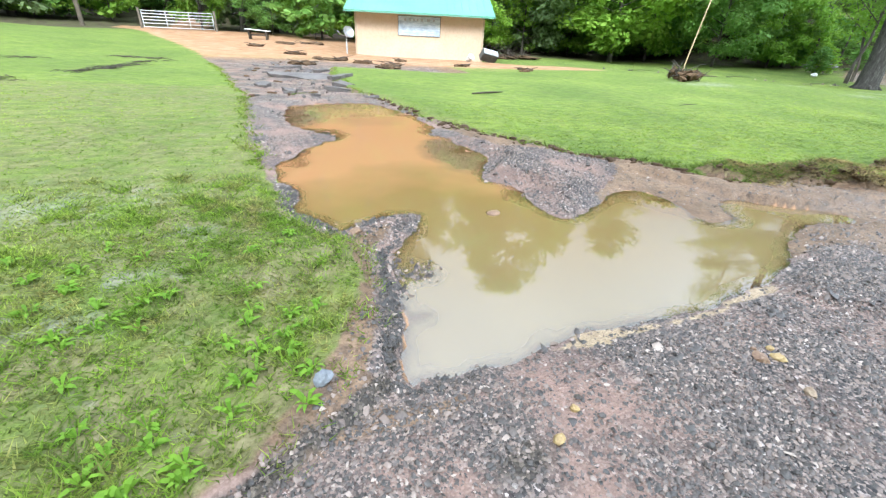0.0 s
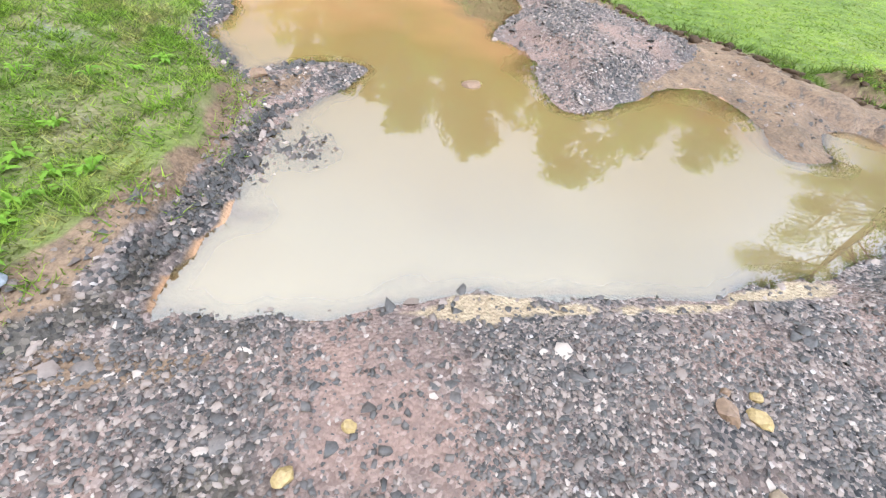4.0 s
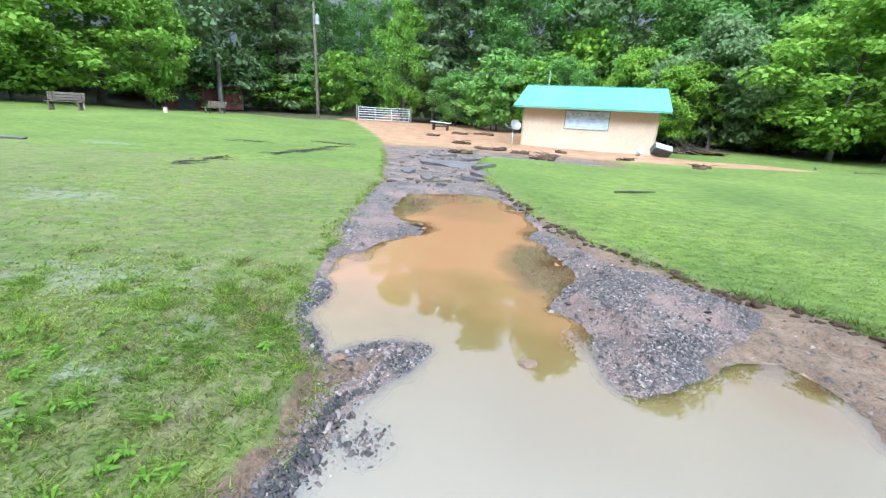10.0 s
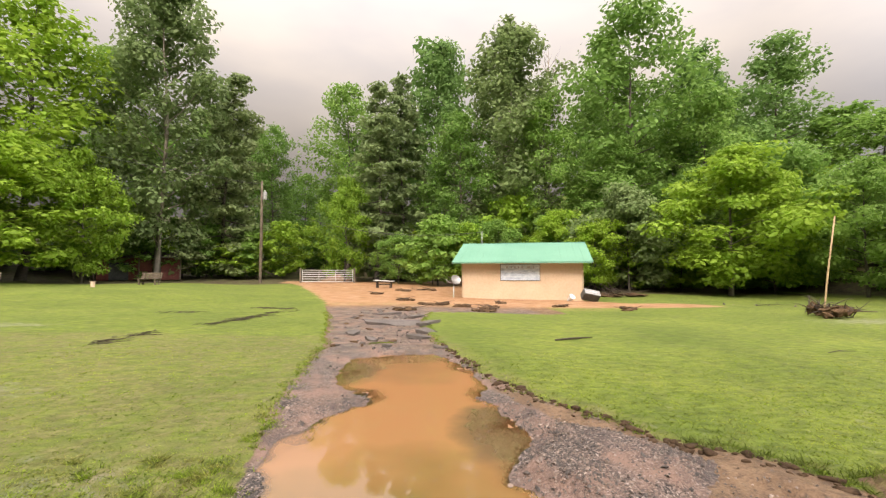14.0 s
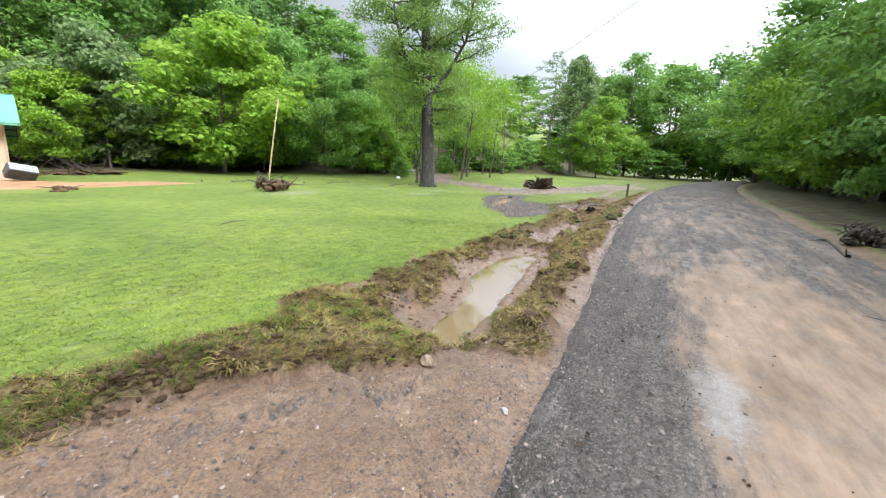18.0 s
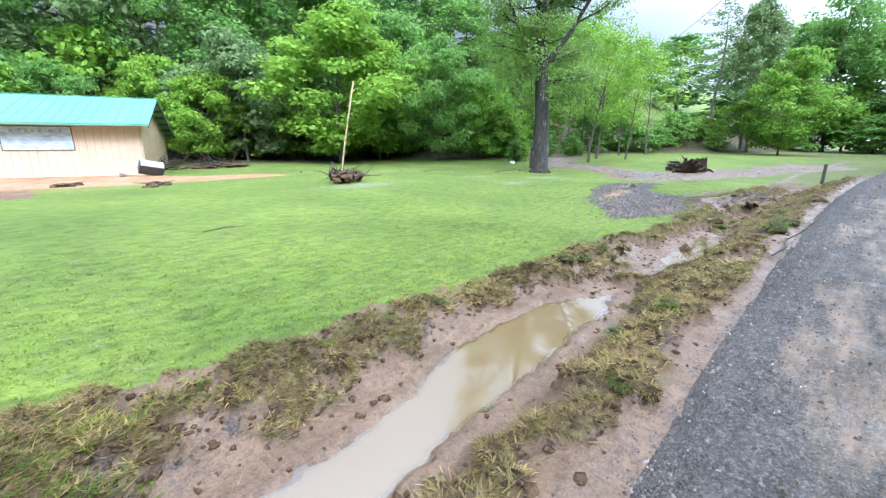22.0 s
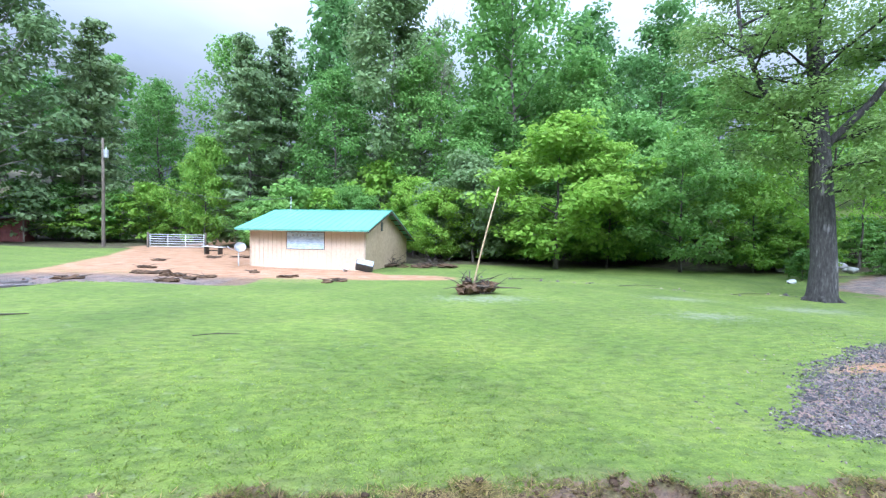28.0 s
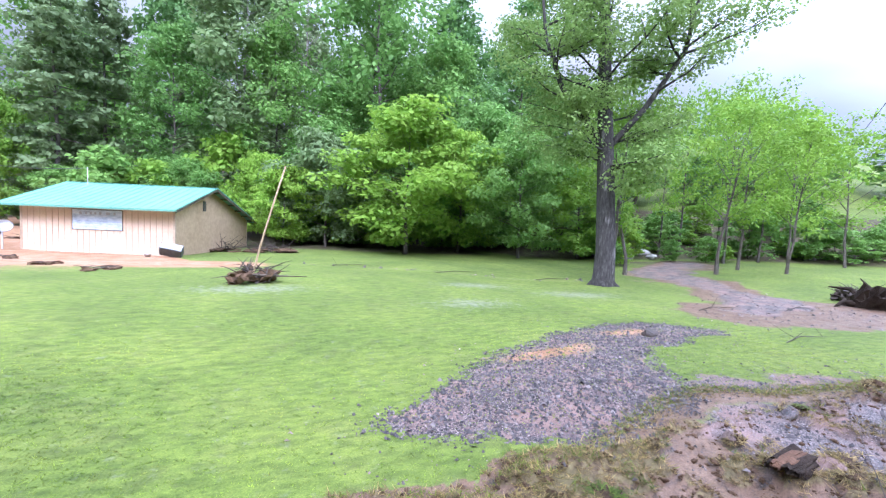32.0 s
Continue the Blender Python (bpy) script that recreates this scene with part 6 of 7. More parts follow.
def hut():
    x, y = -27.0, 48.5
    ob = thing("hut", pose(x, y, height_at(x, y), 0, 0, 24), "low dark red board hut under the trees", "hut")
    part("wall", boxed((7.0, 0.15, 2.3), pose(0, -1.6, 1.15)), M_HUT, ob)
    for sx in (-3.42, 3.42):
        part("side_wall", boxed((0.15, 3.2, 2.4), pose(sx, 0.1, 1.2)), M_HUT, ob)
    part("back_wall", boxed((7.0, 0.15, 2.4), pose(0, 1.7, 1.2)), M_HUT, ob)
    for k in range(23):
        part("board", boxed((0.27, 0.03, 2.25), pose(-3.35 + k * 0.304, -1.69, 1.13)), M_HUT, ob)
    # no opening: a dark panel on the wall paints the doorway's inner shade
    part("doorway", boxed((1.6, 0.06, 1.8), pose(-1.7, -1.72, 0.9)), M_DARKMETAL, ob, "dark panel painting the shade of an open doorway")
    for s in (-1, 1):
        part("roof", boxed((7.8, 2.6, 0.08), pose(0, s * 1.15, 2.75, s * -20)), M_ROOFDARK, ob, "dark sagging roof")
    for sx in (-3.6, 0, 3.6):
        part("porch_post", boxed((0.12, 0.12, 2.3), pose(sx, -2.2, 1.1)), M_WOOD, ob)
    return ob


hut()


def satellite_dish():
    m = on_shed(-0.5, -0.5, 0)
    m.translation.z = height_at(m.translation.x, m.translation.y)
    ob = thing("satellite_dish", m, "grey satellite dish on a short post beside the shed", "satellite dish")
    part("post", tube_mesh("post", [([(0, 0, -0.1), (0, 0, 0.95)], [0.04, 0.035])], M_GREY, 8), M_GREY, ob)
    bm = bmesh.new()
    bmesh.ops.create_uvsphere(bm, u_segments=20, v_segments=14, radius=0.55)
    bmesh.ops.delete(bm, geom=[v for v in bm.verts if v.co.z > -0.41], context="VERTS")
    bmesh.ops.translate(bm, vec=(0, 0, 0.55), verts=bm.verts)
    bmesh.ops.solidify(bm, geom=bm.faces[:], thickness=0.02)
    bmesh.ops.transform(bm, matrix=pose(0.1, 0.0, 1.12, 62, 0, 38), verts=bm.verts)
    part("dish", bm, M_GREY, ob)
    part("feed_arm", tube_mesh("feed_arm", [([(0, 0, 0.95), (-0.25, -0.3, 1.0), (-0.42, -0.5, 1.2)], [0.02, 0.018, 0.03])], M_GREY, 6), M_GREY, ob)
    return ob


satellite_dish()


def tipped_cabinet():
    m = on_shed(7.75, -0.9, 0)
    m = pose(m.translation.x, m.translation.y, height_at(m.translation.x, m.translation.y), 0, 0, -10)
    ob = thing("metal_cabinet", m, "dented white-and-grey metal cabinet lying tipped over", "cabinet")
    tip = pose(0.2, 0, 0.36, -48, 12, 8)
    tip = tip @ Matrix.Diagonal((0.85, 0.9, 0.85, 1))
    part("body", boxed((1.15, 0.62, 0.52), tip, 0.03), M_DARKMETAL, ob)
    part("front_panel", boxed((1.1, 0.03, 0.44), tip @ pose(0, -0.325, 0), 0.005), M_GREY, ob, "pale grey front panel")
    part("side_panel", boxed((0.03, 0.55, 0.44), tip @ pose(-0.585, 0, 0)), M_DARKMETAL, ob)
    for k in (-0.11, 0.11):
        part("drawer_seam", boxed((1.0, 0.012, 0.02), tip @ pose(0, -0.345, k)), M_DARKMETAL, ob)
    m2 = m @ pose(-0.95, 0.1, 0)
    m2.translation.z = height_at(m2.translation.x, m2.translation.y)
    tub = thing("plastic_tub", m2, "crumpled white plastic tub in the mud", "tub")
    bm = bmesh.new()
    bmesh.ops.create_cone(bm, cap_ends=True, cap_tris=False, segments=14, radius1=0.13, radius2=0.19, depth=0.42, matrix=pose(0, 0, 0.18, 52, 10, 20))
    part("bowl", bm, M_WHITE, tub)
    bm = bmesh.new()
    bmesh.ops.create_cone(bm, cap_ends=False, segments=14, radius1=0.2, radius2=0.2, depth=0.04, matrix=pose(0, 0, 0.18, 52, 10, 20) @ pose(0, 0, 0.21))
    part("rim", bm, M_WHITE, tub)


tipped_cabinet()


def white_table():
    x, y = -0.9, 37.5
    ob = thing("picnic_bench", pose(x, y, height_at(x, y), 0, 0, -14), "white-topped bench with dark trestle legs among flood debris", "bench")
    for k in range(3):
        part("top_plank", boxed((1.7, 0.2, 0.05), pose(0, -0.22 + 0.22 * k, 0.62, 0, 3)), M_WHITE, ob)
    for s in (-0.6, 0.6):
        part("trestle", boxed((0.1, 0.5, 0.6), pose(s, 0, 0.3, 0, 6 * s)), M_WETWOOD, ob)
    part("stretcher", boxed((1.2, 0.08, 0.1), pose(0, 0, 0.3)), M_WETWOOD, ob)
    return ob


white_table()


def branch(name, pts, radii, mat, label, category="branch", sides=6, twigs=0, seed=1):
    r, runs = random.Random(seed), [([Vector(q) for q in pts], radii)]
    for k in range(twigs):
        i = r.randrange(len(pts) - 1)
        p = Vector(pts[i]).lerp(Vector(pts[i + 1]), r.random())
        runs.append((limb_path(p, r.uniform(0, 6.3), r.uniform(0.0, 0.8), r.uniform(0.25, 0.7), 0, r, 3), [radii[i] * 0.45, radii[i] * 0.35, radii[i] * 0.2, 0.003]))
    return tagged(new(name, tube_mesh(name, runs, mat, sides)), label, category)


def leaning_pole():
    z = height_at(16.2, 15.4)
    branch("leaning_cane", [(16.18, 15.42, z - 0.2), (16.5, 15.52, z + 1.2), (16.82, 15.62, z + 2.4), (17.2, 15.74, 3.63)], [0.035, 0.032, 0.03, 0.026], M_CANE, "thin pale pole leaning out of a heap of roots", "pole")


leaning_pole()


def root_heap(x, y, w, seed, label, tall=0.55, soil=None):
    r = random.Random(seed)
    g = height_at(x, y)
    ob = thing("root_heap", pose(x, y, g), label, "debris")
    for k in range(14):
        bm = lump(bmesh.new(), (r.uniform(0.2, 0.4) * w, r.uniform(0.2, 0.4) * w, r.uniform(0.25, 0.5) * tall), seed + k, 0.8, pose(r.uniform(-0.36, 0.36) * w, r.uniform(-0.36, 0.36) * w, r.uniform(0.05, 0.6) ** 1.6 * tall, 0, 0, r.uniform(0, 360)))
        part("clod", bm, soil or M_CLOD, ob)
    for k in range(48):
        p = (r.uniform(-0.35, 0.35) * w, r.uniform(-0.35, 0.35) * w, r.uniform(0.05, 0.6) * tall)
        path = limb_path(p, r.uniform(0, 6.3), r.uniform(-0.1, 1.0), r.uniform(0.2, 0.6) * w, -0.5, r, 3)
        part("root", tube_mesh("root", [(path, [0.022, 0.018, 0.012, 0.005])], M_WETWOOD, 5), M_WETWOOD, ob)
    return ob


root_heap(16.3, 15.25, 1.5, 3, "brown heap of roots and soil stranded on the lawn", 0.72)
root_heap(38.2, 10.2, 1.3, 8, "dark tangle of broken branches on the washed grass", 0.8, M_WETWOOD)
root_heap(15.6, -3.0, 0.7, 12, "dark stump heap on the road's verge", 0.6, M_WETWOOD)
root_heap(13.4, 31.5, 3.0, 15, "low brown heap of flood debris beside the shed", 0.35)
root_heap(16.5, 31.0, 3.2, 17, "low brown heap of flood debris under the shrubs", 0.35)

# branches and sticks
z = height_at
branch("fallen_branch", [(4.4, 10.9, z(4.4, 10.9) + 0.03), (4.8, 10.98, z(4.8, 11) + 0.05), (5.1, 11.15, z(5.1, 11.1) + 0.04), (5.5, 11.3, z(5.5, 11.3) + 0.02)], [0.018, 0.026, 0.022, 0.008], M_WETWOOD, "dark broken branch lying on the lawn", twigs=0)
branch("fallen_branch", [(16.3, 15.0, 0.15), (17.0, 14.9, 0.12), (17.9, 15.0, 0.08)], [0.04, 0.03, 0.012], M_WOOD, "bare branch beside the root heap", twigs=4, seed=4)
branch("fallen_branch", [(14.3, 1.78, 0.13), (14.9, 1.72, 0.15), (15.6, 1.8, 0.15)], [0.014, 0.02, 0.008], M_WETWOOD, "dark stick on the road's broken edge", twigs=2, seed=5)
branch("fallen_branch", [(9.2, -1.55, 0.09), (9.9, -1.75, 0.11), (10.6, -1.7, 0.1)], [0.025, 0.035, 0.02], M_WETWOOD, "dark wet stick lying on the road", twigs=5, seed=6)
branch("fallen_branch", [(13.6, -2.2, 0.17), (14.6, -2.35, 0.2), (15.6, -2.45, 0.22)], [0.05, 0.055, 0.03], M_WOOD, "peeled branch along the far side of the road", twigs=2, seed=7)
branch("fallen_branch", [(7.1, 1.78, -0.04), (7.3, 1.72, -0.03), (7.45, 1.73, -0.04)], [0.03, 0.035, 0.02], M_WETWOOD, "short dark stick at the asphalt's edge", seed=8)
branch("fallen_twig", [(9.7, 9.35, z(9.7, 9.35) + 0.02), (10.1, 9.5, z(10.1, 9.5) + 0.03), (10.5, 9.5, z(10.5, 9.5) + 0.02)], [0.007, 0.009, 0.004], M_WETWOOD, "thin dark twig on the east lawn", "twig", twigs=0, seed=9)
for n, (x, y, w) in enumerate(((20.5, 22.0, 2.0), (25.0, 19.2, 2.2), (30.2, 10.0, 1.8), (33.5, 9.4, 2.0), (28.0, 6.4, 1.6), (21.5, 2.4, 0.8), (24.3, 2.3, 0.9), (29.4, 17.6, 2.0))):
    zz = z(x, y) + 0.03
    branch("fallen_branch", [(x - w / 2, y, zz), (x, y + 0.12 * w, zz + 0.03), (x + w / 2, y + 0.05 * w, zz)], [0.006 + 0.004 * w] * 2 + [0.004], M_WETWOOD, "dark flood-stranded branch on the grass", twigs=3, seed=20 + n)


def twig_mat(x0, y0, x1, y1, n, seed):
    """A drift line of thin tangled twigs on the grass."""
    r, runs = random.Random(seed), []
    for _ in range(n):
        f = r.random()
        x, y = x0 + (x1 - x0) * f + r.gauss(0, 0.12), y0 + (y1 - y0) * f + r.gauss(0, 0.12)
        a = math.atan2(y1 - y0, x1 - x0) + r.gauss(0, 0.5)
        l = r.uniform(0.15, 0.55)
        pts = [(x + math.cos(a + b) * l * k, y + math.sin(a + b) * l * k, z(x, y) + 0.012 + r.uniform(0, 0.03)) for k, b in ((0, 0), (0.5, r.gauss(0, 0.2)), (1, r.gauss(0, 0.25)))]
        runs.append((pts, [0.006, 0.008, 0.003]))
    tagged(new("twig_drift", tube_mesh("twig_drift", runs, M_WETWOOD, 4)), "dark drift line of flood-stranded twigs on the grass", "twigs", "drift lines on the west lawn")


for n, (x0, y0, x1, y1, many) in enumerate(((-4.7, 13.4, -4.0, 16.6, 90), (-5.4, 19.8, -4.0, 19.4, 50), (-5.15, 10.1, -5.0, 12.0, 40), (-7.5, 16.5, -6.6, 17.0, 16), (-4.2, 17.0, -3.6, 18.6, 30))):
    twig_mat(x0, y0, x1, y1, many, n)


def slab_mesh(w, d, h, seed):
    """A broken plate of asphalt with a ragged outline."""
    r, bm = random.Random(seed), bmesh.new()
    n = 9
    turns = [2 * math.pi * (k + r.uniform(-0.38, 0.38)) / n for k in range(n)]
    ring = [(math.cos(a) * w / 2 * q, math.sin(a) * d / 2 * q) for a in turns for q in (r.uniform(0.45, 1.25),)]
    low, top = [bm.verts.new((x * 0.95, y * 0.95, 0)) for x, y in ring], [bm.verts.new((x, y, h + r.uniform(-0.01, 0.012))) for x, y in ring]
    mid = bm.verts.new((0, 0, h + 0.015))
    for k in range(n):
        bm.faces.new((low[k], low[(k + 1) % n], top[(k + 1) % n], top[k]))
        bm.faces.new((top[k], top[(k + 1) % n], mid))
    bm.faces.new(low[::-1])
    return bm


SLABS = [(0.55, 14.6, 1.5, 0.7, 5), (1.55, 14.0, 0.8, 0.4, -6), (1.15, 11.9, 0.6, 0.5, 8), (1.5, 12.6, 0.5, 0.3, -7), (0.35, 17.4, 1.1, 0.5, 3), (1.3, 16.4, 0.9, 0.35, -4), (-0.5, 12.6, 0.5, 0.3, 5), (0.1, 11.5, 0.35, 0.2, 6)]
for n, (x, y, w, d, tilt) in enumerate(SLABS):
    me = bpy.data.meshes.new("asphalt_slab")
    bm = slab_mesh(w * 1.3, d * 1.3, 0.09, n)
    bm.to_mesh(me)
    bm.free()
    me.materials.append(M_SLAB)
    ob = tagged(new("asphalt_slab", me), "broken black slab of asphalt lifted off the driveway", "asphalt slab", "broken slabs on the driveway")
    ob.matrix_basis = pose(x, y, z(x, y) - 0.02, tilt, tilt * 0.6, n * 47)

some = rng(64)
for n in range(70):
    x, y, w = some.uniform(-1.0, 2.1), some.uniform(9.4, 20), some.uniform(0.08, 0.3)
    if zones(np.array([x]), np.array([y]))["lawn"][0] > 0.15 and zones(np.array([x]), np.array([y]))["puddle"][0] > 0.1:
        me = bpy.data.meshes.new("asphalt_rubble")
        bm = slab_mesh(w, w * some.uniform(0.4, 0.9), some.uniform(0.02, 0.05), 200 + n)
        bm.to_mesh(me)
        bm.free()
        me.materials.append(M_SLAB if n % 3 else M_CLOD)
        ob = tagged(new("asphalt_rubble", me), "broken piece of asphalt rubble on the driveway", "rubble", "rubble on the driveway")
        ob.matrix_basis = pose(x, y, z(x, y) - 0.01, some.uniform(-9, 9), some.uniform(-9, 9), some.uniform(0, 360))
me = bpy.data.meshes.new("flat_board")
bm = slab_mesh(2.0, 0.8, 0.06, 31)
bm.to_mesh(me)
bm.free()
me.materials.append(M_SLAB)
tagged(new("flat_board", me), "flat grey slab stranded on the west lawn", "slab").matrix_basis = pose(-11.6, 12.2, z(-11.6, 12.2) + 0.01, 0, 2, 5)

# dark debris mats on the mud before the shed
for n, (x, y, w) in enumerate(((2.3, 22.0, 1.5), (3.6, 21.4, 1.0), (5.0, 21.0, 1.4), (6.2, 24.6, 0.9), (0.9, 24.5, 1.2), (4.3, 19.5, 1.0), (1.0, 19.2, 1.1), (8.6, 21.6, 0.9), (11.0, 19.6, 1.2), (-1.0, 29.5, 1.1), (0.8, 33.0, 1.6), (2.6, 34.0, 1.8))):
    ob = thing("debris_heap", pose(x, y, z(x, y), 0, 0, n * 31), "dark clump of torn turf and flood debris on the mud", "debris", "debris clumps before the shed")
    for k in range(6):
        bm = lump(bmesh.new(), (w * pick.uniform(0.3, 0.6), w * pick.uniform(0.2, 0.4), pick.uniform(0.1, 0.2)), n * 9 + k, 0.6, pose(pick.uniform(-0.4, 0.4) * w, pick.uniform(-0.2, 0.2) * w, 0.04, 0, 0, pick.uniform(0, 360)))
        part("clump", bm, M_CLOD if (n + k) % 3 else M_MUDWET, ob)
    for k in range(3):
        path = limb_path((pick.uniform(-0.4, 0.4) * w, 0, 0.08), pick.uniform(0, 6.3), 0.15, 0.6 * w, 0, pick, 3)
        part("stick", tube_mesh("stick", [(path, [0.02, 0.018, 0.014, 0.006])], M_WETWOOD, 5), M_WETWOOD, ob)


def stone(x, y, size, mat, label, seed, turn=0, sink=0.25, name="stone"):
    bm = lump(bmesh.new(), size, seed, 0.3, None, 2)
    r = random.Random(seed)
    for _ in range(5):
        d = Vector((r.uniform(-1, 1), r.uniform(-1, 1), r.uniform(-0.2, 1))).normalized()
        d = Vector((d.x / size[0], d.y / size[1], d.z / size[2])).normalized()
        reach = max(v.co.dot(d) for v in bm.verts) * r.uniform(0.68, 0.85)
        for v in bm.verts:
            over = v.co.dot(d) - reach
            if over > 0:
                v.co -= d * over * 0.92
    me = bpy.data.meshes.new(name)
    bm.to_mesh(me)
    bm.free()
    me.materials.append(mat)
    ob = tagged(new(name, me), label, "stone")
    ob.matrix_basis = pose(x, y, z(x, y) + size[2] * (0.5 - sink), 8, -6, turn)
    return ob


stone(1.78, 1.62, (0.05, 0.08, 0.045), M_STONE_BROWN, "smooth brown stone lying on the gravel", 1, 20)
stone(1.87, 1.60, (0.08, 0.055, 0.035), M_STONE_YELLOW, "yellow-brown stone lying on the gravel", 2, -30)
stone(1.9, 1.66, (0.045, 0.035, 0.03), M_STONE_YELLOW, "small yellow stone lying on the gravel", 3)
stone(1.81, 1.68, (0.035, 0.03, 0.025), M_STONE_BROWN, "small brown stone lying on the gravel", 4)
stone(0.75, 1.65, (0.04, 0.035, 0.03), M_STONE_YELLOW, "small yellow stone on the gravel apron", 5)
stone(0.61, 1.55, (0.055, 0.042, 0.035), M_STONE_YELLOW, "rounded yellow stone on the gravel apron", 6, 30)
stone(1.78, 1.4, (0.07, 0.05, 0.035), M_STONE_TAN, "pinkish tan stone half sunk in gravel", 7, 50)
stone(-0.17, 2.04, (0.09, 0.07, 0.06), M_STONE_GREY, "blue-grey stone on the dark bank", 8, 15)
stone(0.21, 3.5, (0.09, 0.07, 0.05), M_STONE_BROWN, "brown stone on the muddy spit", 9, 40)
stone(6.34, 2.34, (0.12, 0.1, 0.12), M_STONE_TAN, "upright tan stone at the torn turf's edge", 10, 10, 0.15)
stone(6.16, 1.68, (0.06, 0.05, 0.04), M_STONE_PALE, "pale grey stone beside the asphalt", 11, 60)
rock = stone(1.37, 3.62, (0.14, 0.09, 0.06), M_STONE_BROWN, "wet brown rock rising out of the puddle", 12, 10)
rock.matrix_basis = pose(1.37, 3.62, LEVEL - 0.005, 8, -6, 10)
for n in range(16):
    x, y = 44 + pick.uniform(-3.5, 3.5), 27.0 + pick.uniform(-2, 2)
    tagged(stone(x, y, (pick.uniform(0.5, 1.2), pick.uniform(0.4, 0.9), pick.uniform(0.35, 0.7)), M_STONE_PALE, "pale boulder on the creek bank", 40 + n, n * 40, 0.25, "boulder"), group="boulders on the creek bank")
stone(24.2, 3.3, (0.6, 0.3, 0.25), M_WETWOOD, "dark chunk of driftwood in the ditch", 22, 70, 0.2, "wood_chunk")["category"] = "wood"
stone(24.6, 7.6, (0.55, 0.28, 0.2), M_WETWOOD, "dark clod of wood on the gravel spill", 23, 20, 0.2, "wood_chunk")["category"] = "wood"
stone(16.3, 3.3, (0.3, 0.2, 0.22), M_CLOD, "dark clod of turf standing in the ditch water", 24, 20, 0.1, "turf_clod")["category"] = "turf clod"
stone(35.5, 21.5, (0.7, 0.4, 0.3), M_WHITE, "white plastic scrap in the shade by the creek", 25, 20, 0.1, "plastic_scrap")["category"] = "scrap"


def broken_stump(x, y, wide, tall, tilt, turn, seed, label):
    """A snapped trunk: ragged rim, hollow middle and root flares."""
    r, bm, n = random.Random(seed), bmesh.new(), 16
    rings = []
    for z0, k in ((-0.15, 1.5), (0.12, 1.12), (0.45, 0.95), (1.0, 0.9), (0.9, 0.55), (0.6, 0.3)):
        rings.append([bm.verts.new((math.cos(a) * wide / 2 * k * q, math.sin(a) * wide / 2 * k * q, tall * (z0 * (r.uniform(0.55, 1.15) if z0 > 0.5 else 1)))) for a in (2 * math.pi * i / n for i in range(n)) for q in (r.uniform(0.82, 1.15),)])
    for lo, hi in zip(rings, rings[1:]):
        for i in range(n):
            bm.faces.new((lo[i], lo[(i + 1) % n], hi[(i + 1) % n], hi[i]))
    bm.faces.new(rings[-1])
    ob = thing("broken_stump", pose(x, y, z(x, y), tilt, 0, turn), label, "stump")
    part("trunk", bm, M_STUMP, ob)
    for k in range(6):
        a = k * 1.05 + r.uniform(-0.3, 0.3)
        pts = [(math.cos(a) * wide * 0.4, math.sin(a) * wide * 0.4, tall * 0.2), (math.cos(a) * wide * 0.8, math.sin(a) * wide * 0.8, tall * r.uniform(0.05, 0.3)), (math.cos(a + 0.3) * wide * 1.3, math.sin(a + 0.3) * wide * 1.3, tall * r.uniform(-0.1, 0.4))]
        part("root", tube_mesh("root", [(pts, [wide * 0.13, wide * 0.08, wide * 0.02])], M_STUMP, 6), M_STUMP, ob)
    return ob


def splintered_log(x, y, length, wide, turn, seed, label):
    """A short length of wood torn into long splinters."""
    r = random.Random(seed)
    ob = thing("splintered_log", pose(x, y, z(x, y), 0, 4, turn), label, "wood")
    for k in range(11):
        ln, w = length * r.uniform(0.55, 1.0), wide * r.uniform(0.16, 0.34)
        a = math.pi * k / 10
        at = (r.uniform(-0.12, 0.12) * length, math.cos(a) * wide * 0.34, wide * 0.1 + math.sin(a) * wide * 0.26)
        bm = boxed((ln, w, w * 0.7), pose(*at, r.uniform(-25, 25), r.uniform(-4, 4), r.uniform(-6, 6)), w * 0.12)
        for v in bm.verts:
            if abs(v.co.x - at[0]) > ln * 0.4:
                v.co.x += r.uniform(-0.12, 0.12) * length
        part("splinter", bm, M_REDWOOD if 3 < k < 7 else M_STUMP, ob)
    return ob


M_STUMP = plain("rotten_dark_wood", (0.012, 0.009, 0.007), (0.06, 0.042, 0.03), 0.2, 0.9, strength=1.0, distance=0.03, fine=0.03, spec=0.15)
M_REDWOOD = plain("fresh_split_wood", (0.07, 0.038, 0.022), (0.18, 0.1, 0.06), 0.1, 0.85, strength=0.8, fine=0.02, spec=0.2)
broken_stump(37.1, 9.3, 1.0, 0.9, 38, -40, 5, "dark broken stump tipped over on the washed grass")
broken_stump(38.5, 9.0, 0.8, 0.85, 5, 20, 6, "dark upright stump on the washed grass")
splintered_log(21.64, 3.25, 0.62, 0.3, 14, 7, "splintered dark log with reddish heartwood on the mud")
for x, y in ((-22.5, 27.5), (-19.0, 30.0)):
    m = pose(x, y, z(x, y))
    ob = thing("marker_post", m, "short cream marker post on the lawn", "post", "marker posts on the lawn")
    part("post", tube_mesh("post", [([(0, 0, -0.1), (0, 0, 0.34)], [0.13, 0.12])], M_TRIM, 10), M_TRIM, ob)
    part("cap", boxed((0.25, 0.25, 0.03), pose(0, 0, 0.35), 0.008), M_TRIM, ob)
ob = thing("stub_post", pose(33.0, 2.6, z(33, 2.6)), "weathered wooden stub post beside the road", "post")
part("post", boxed((0.12, 0.12, 0.9), pose(0, 0, 0.4), 0.01), M_WOOD, ob)
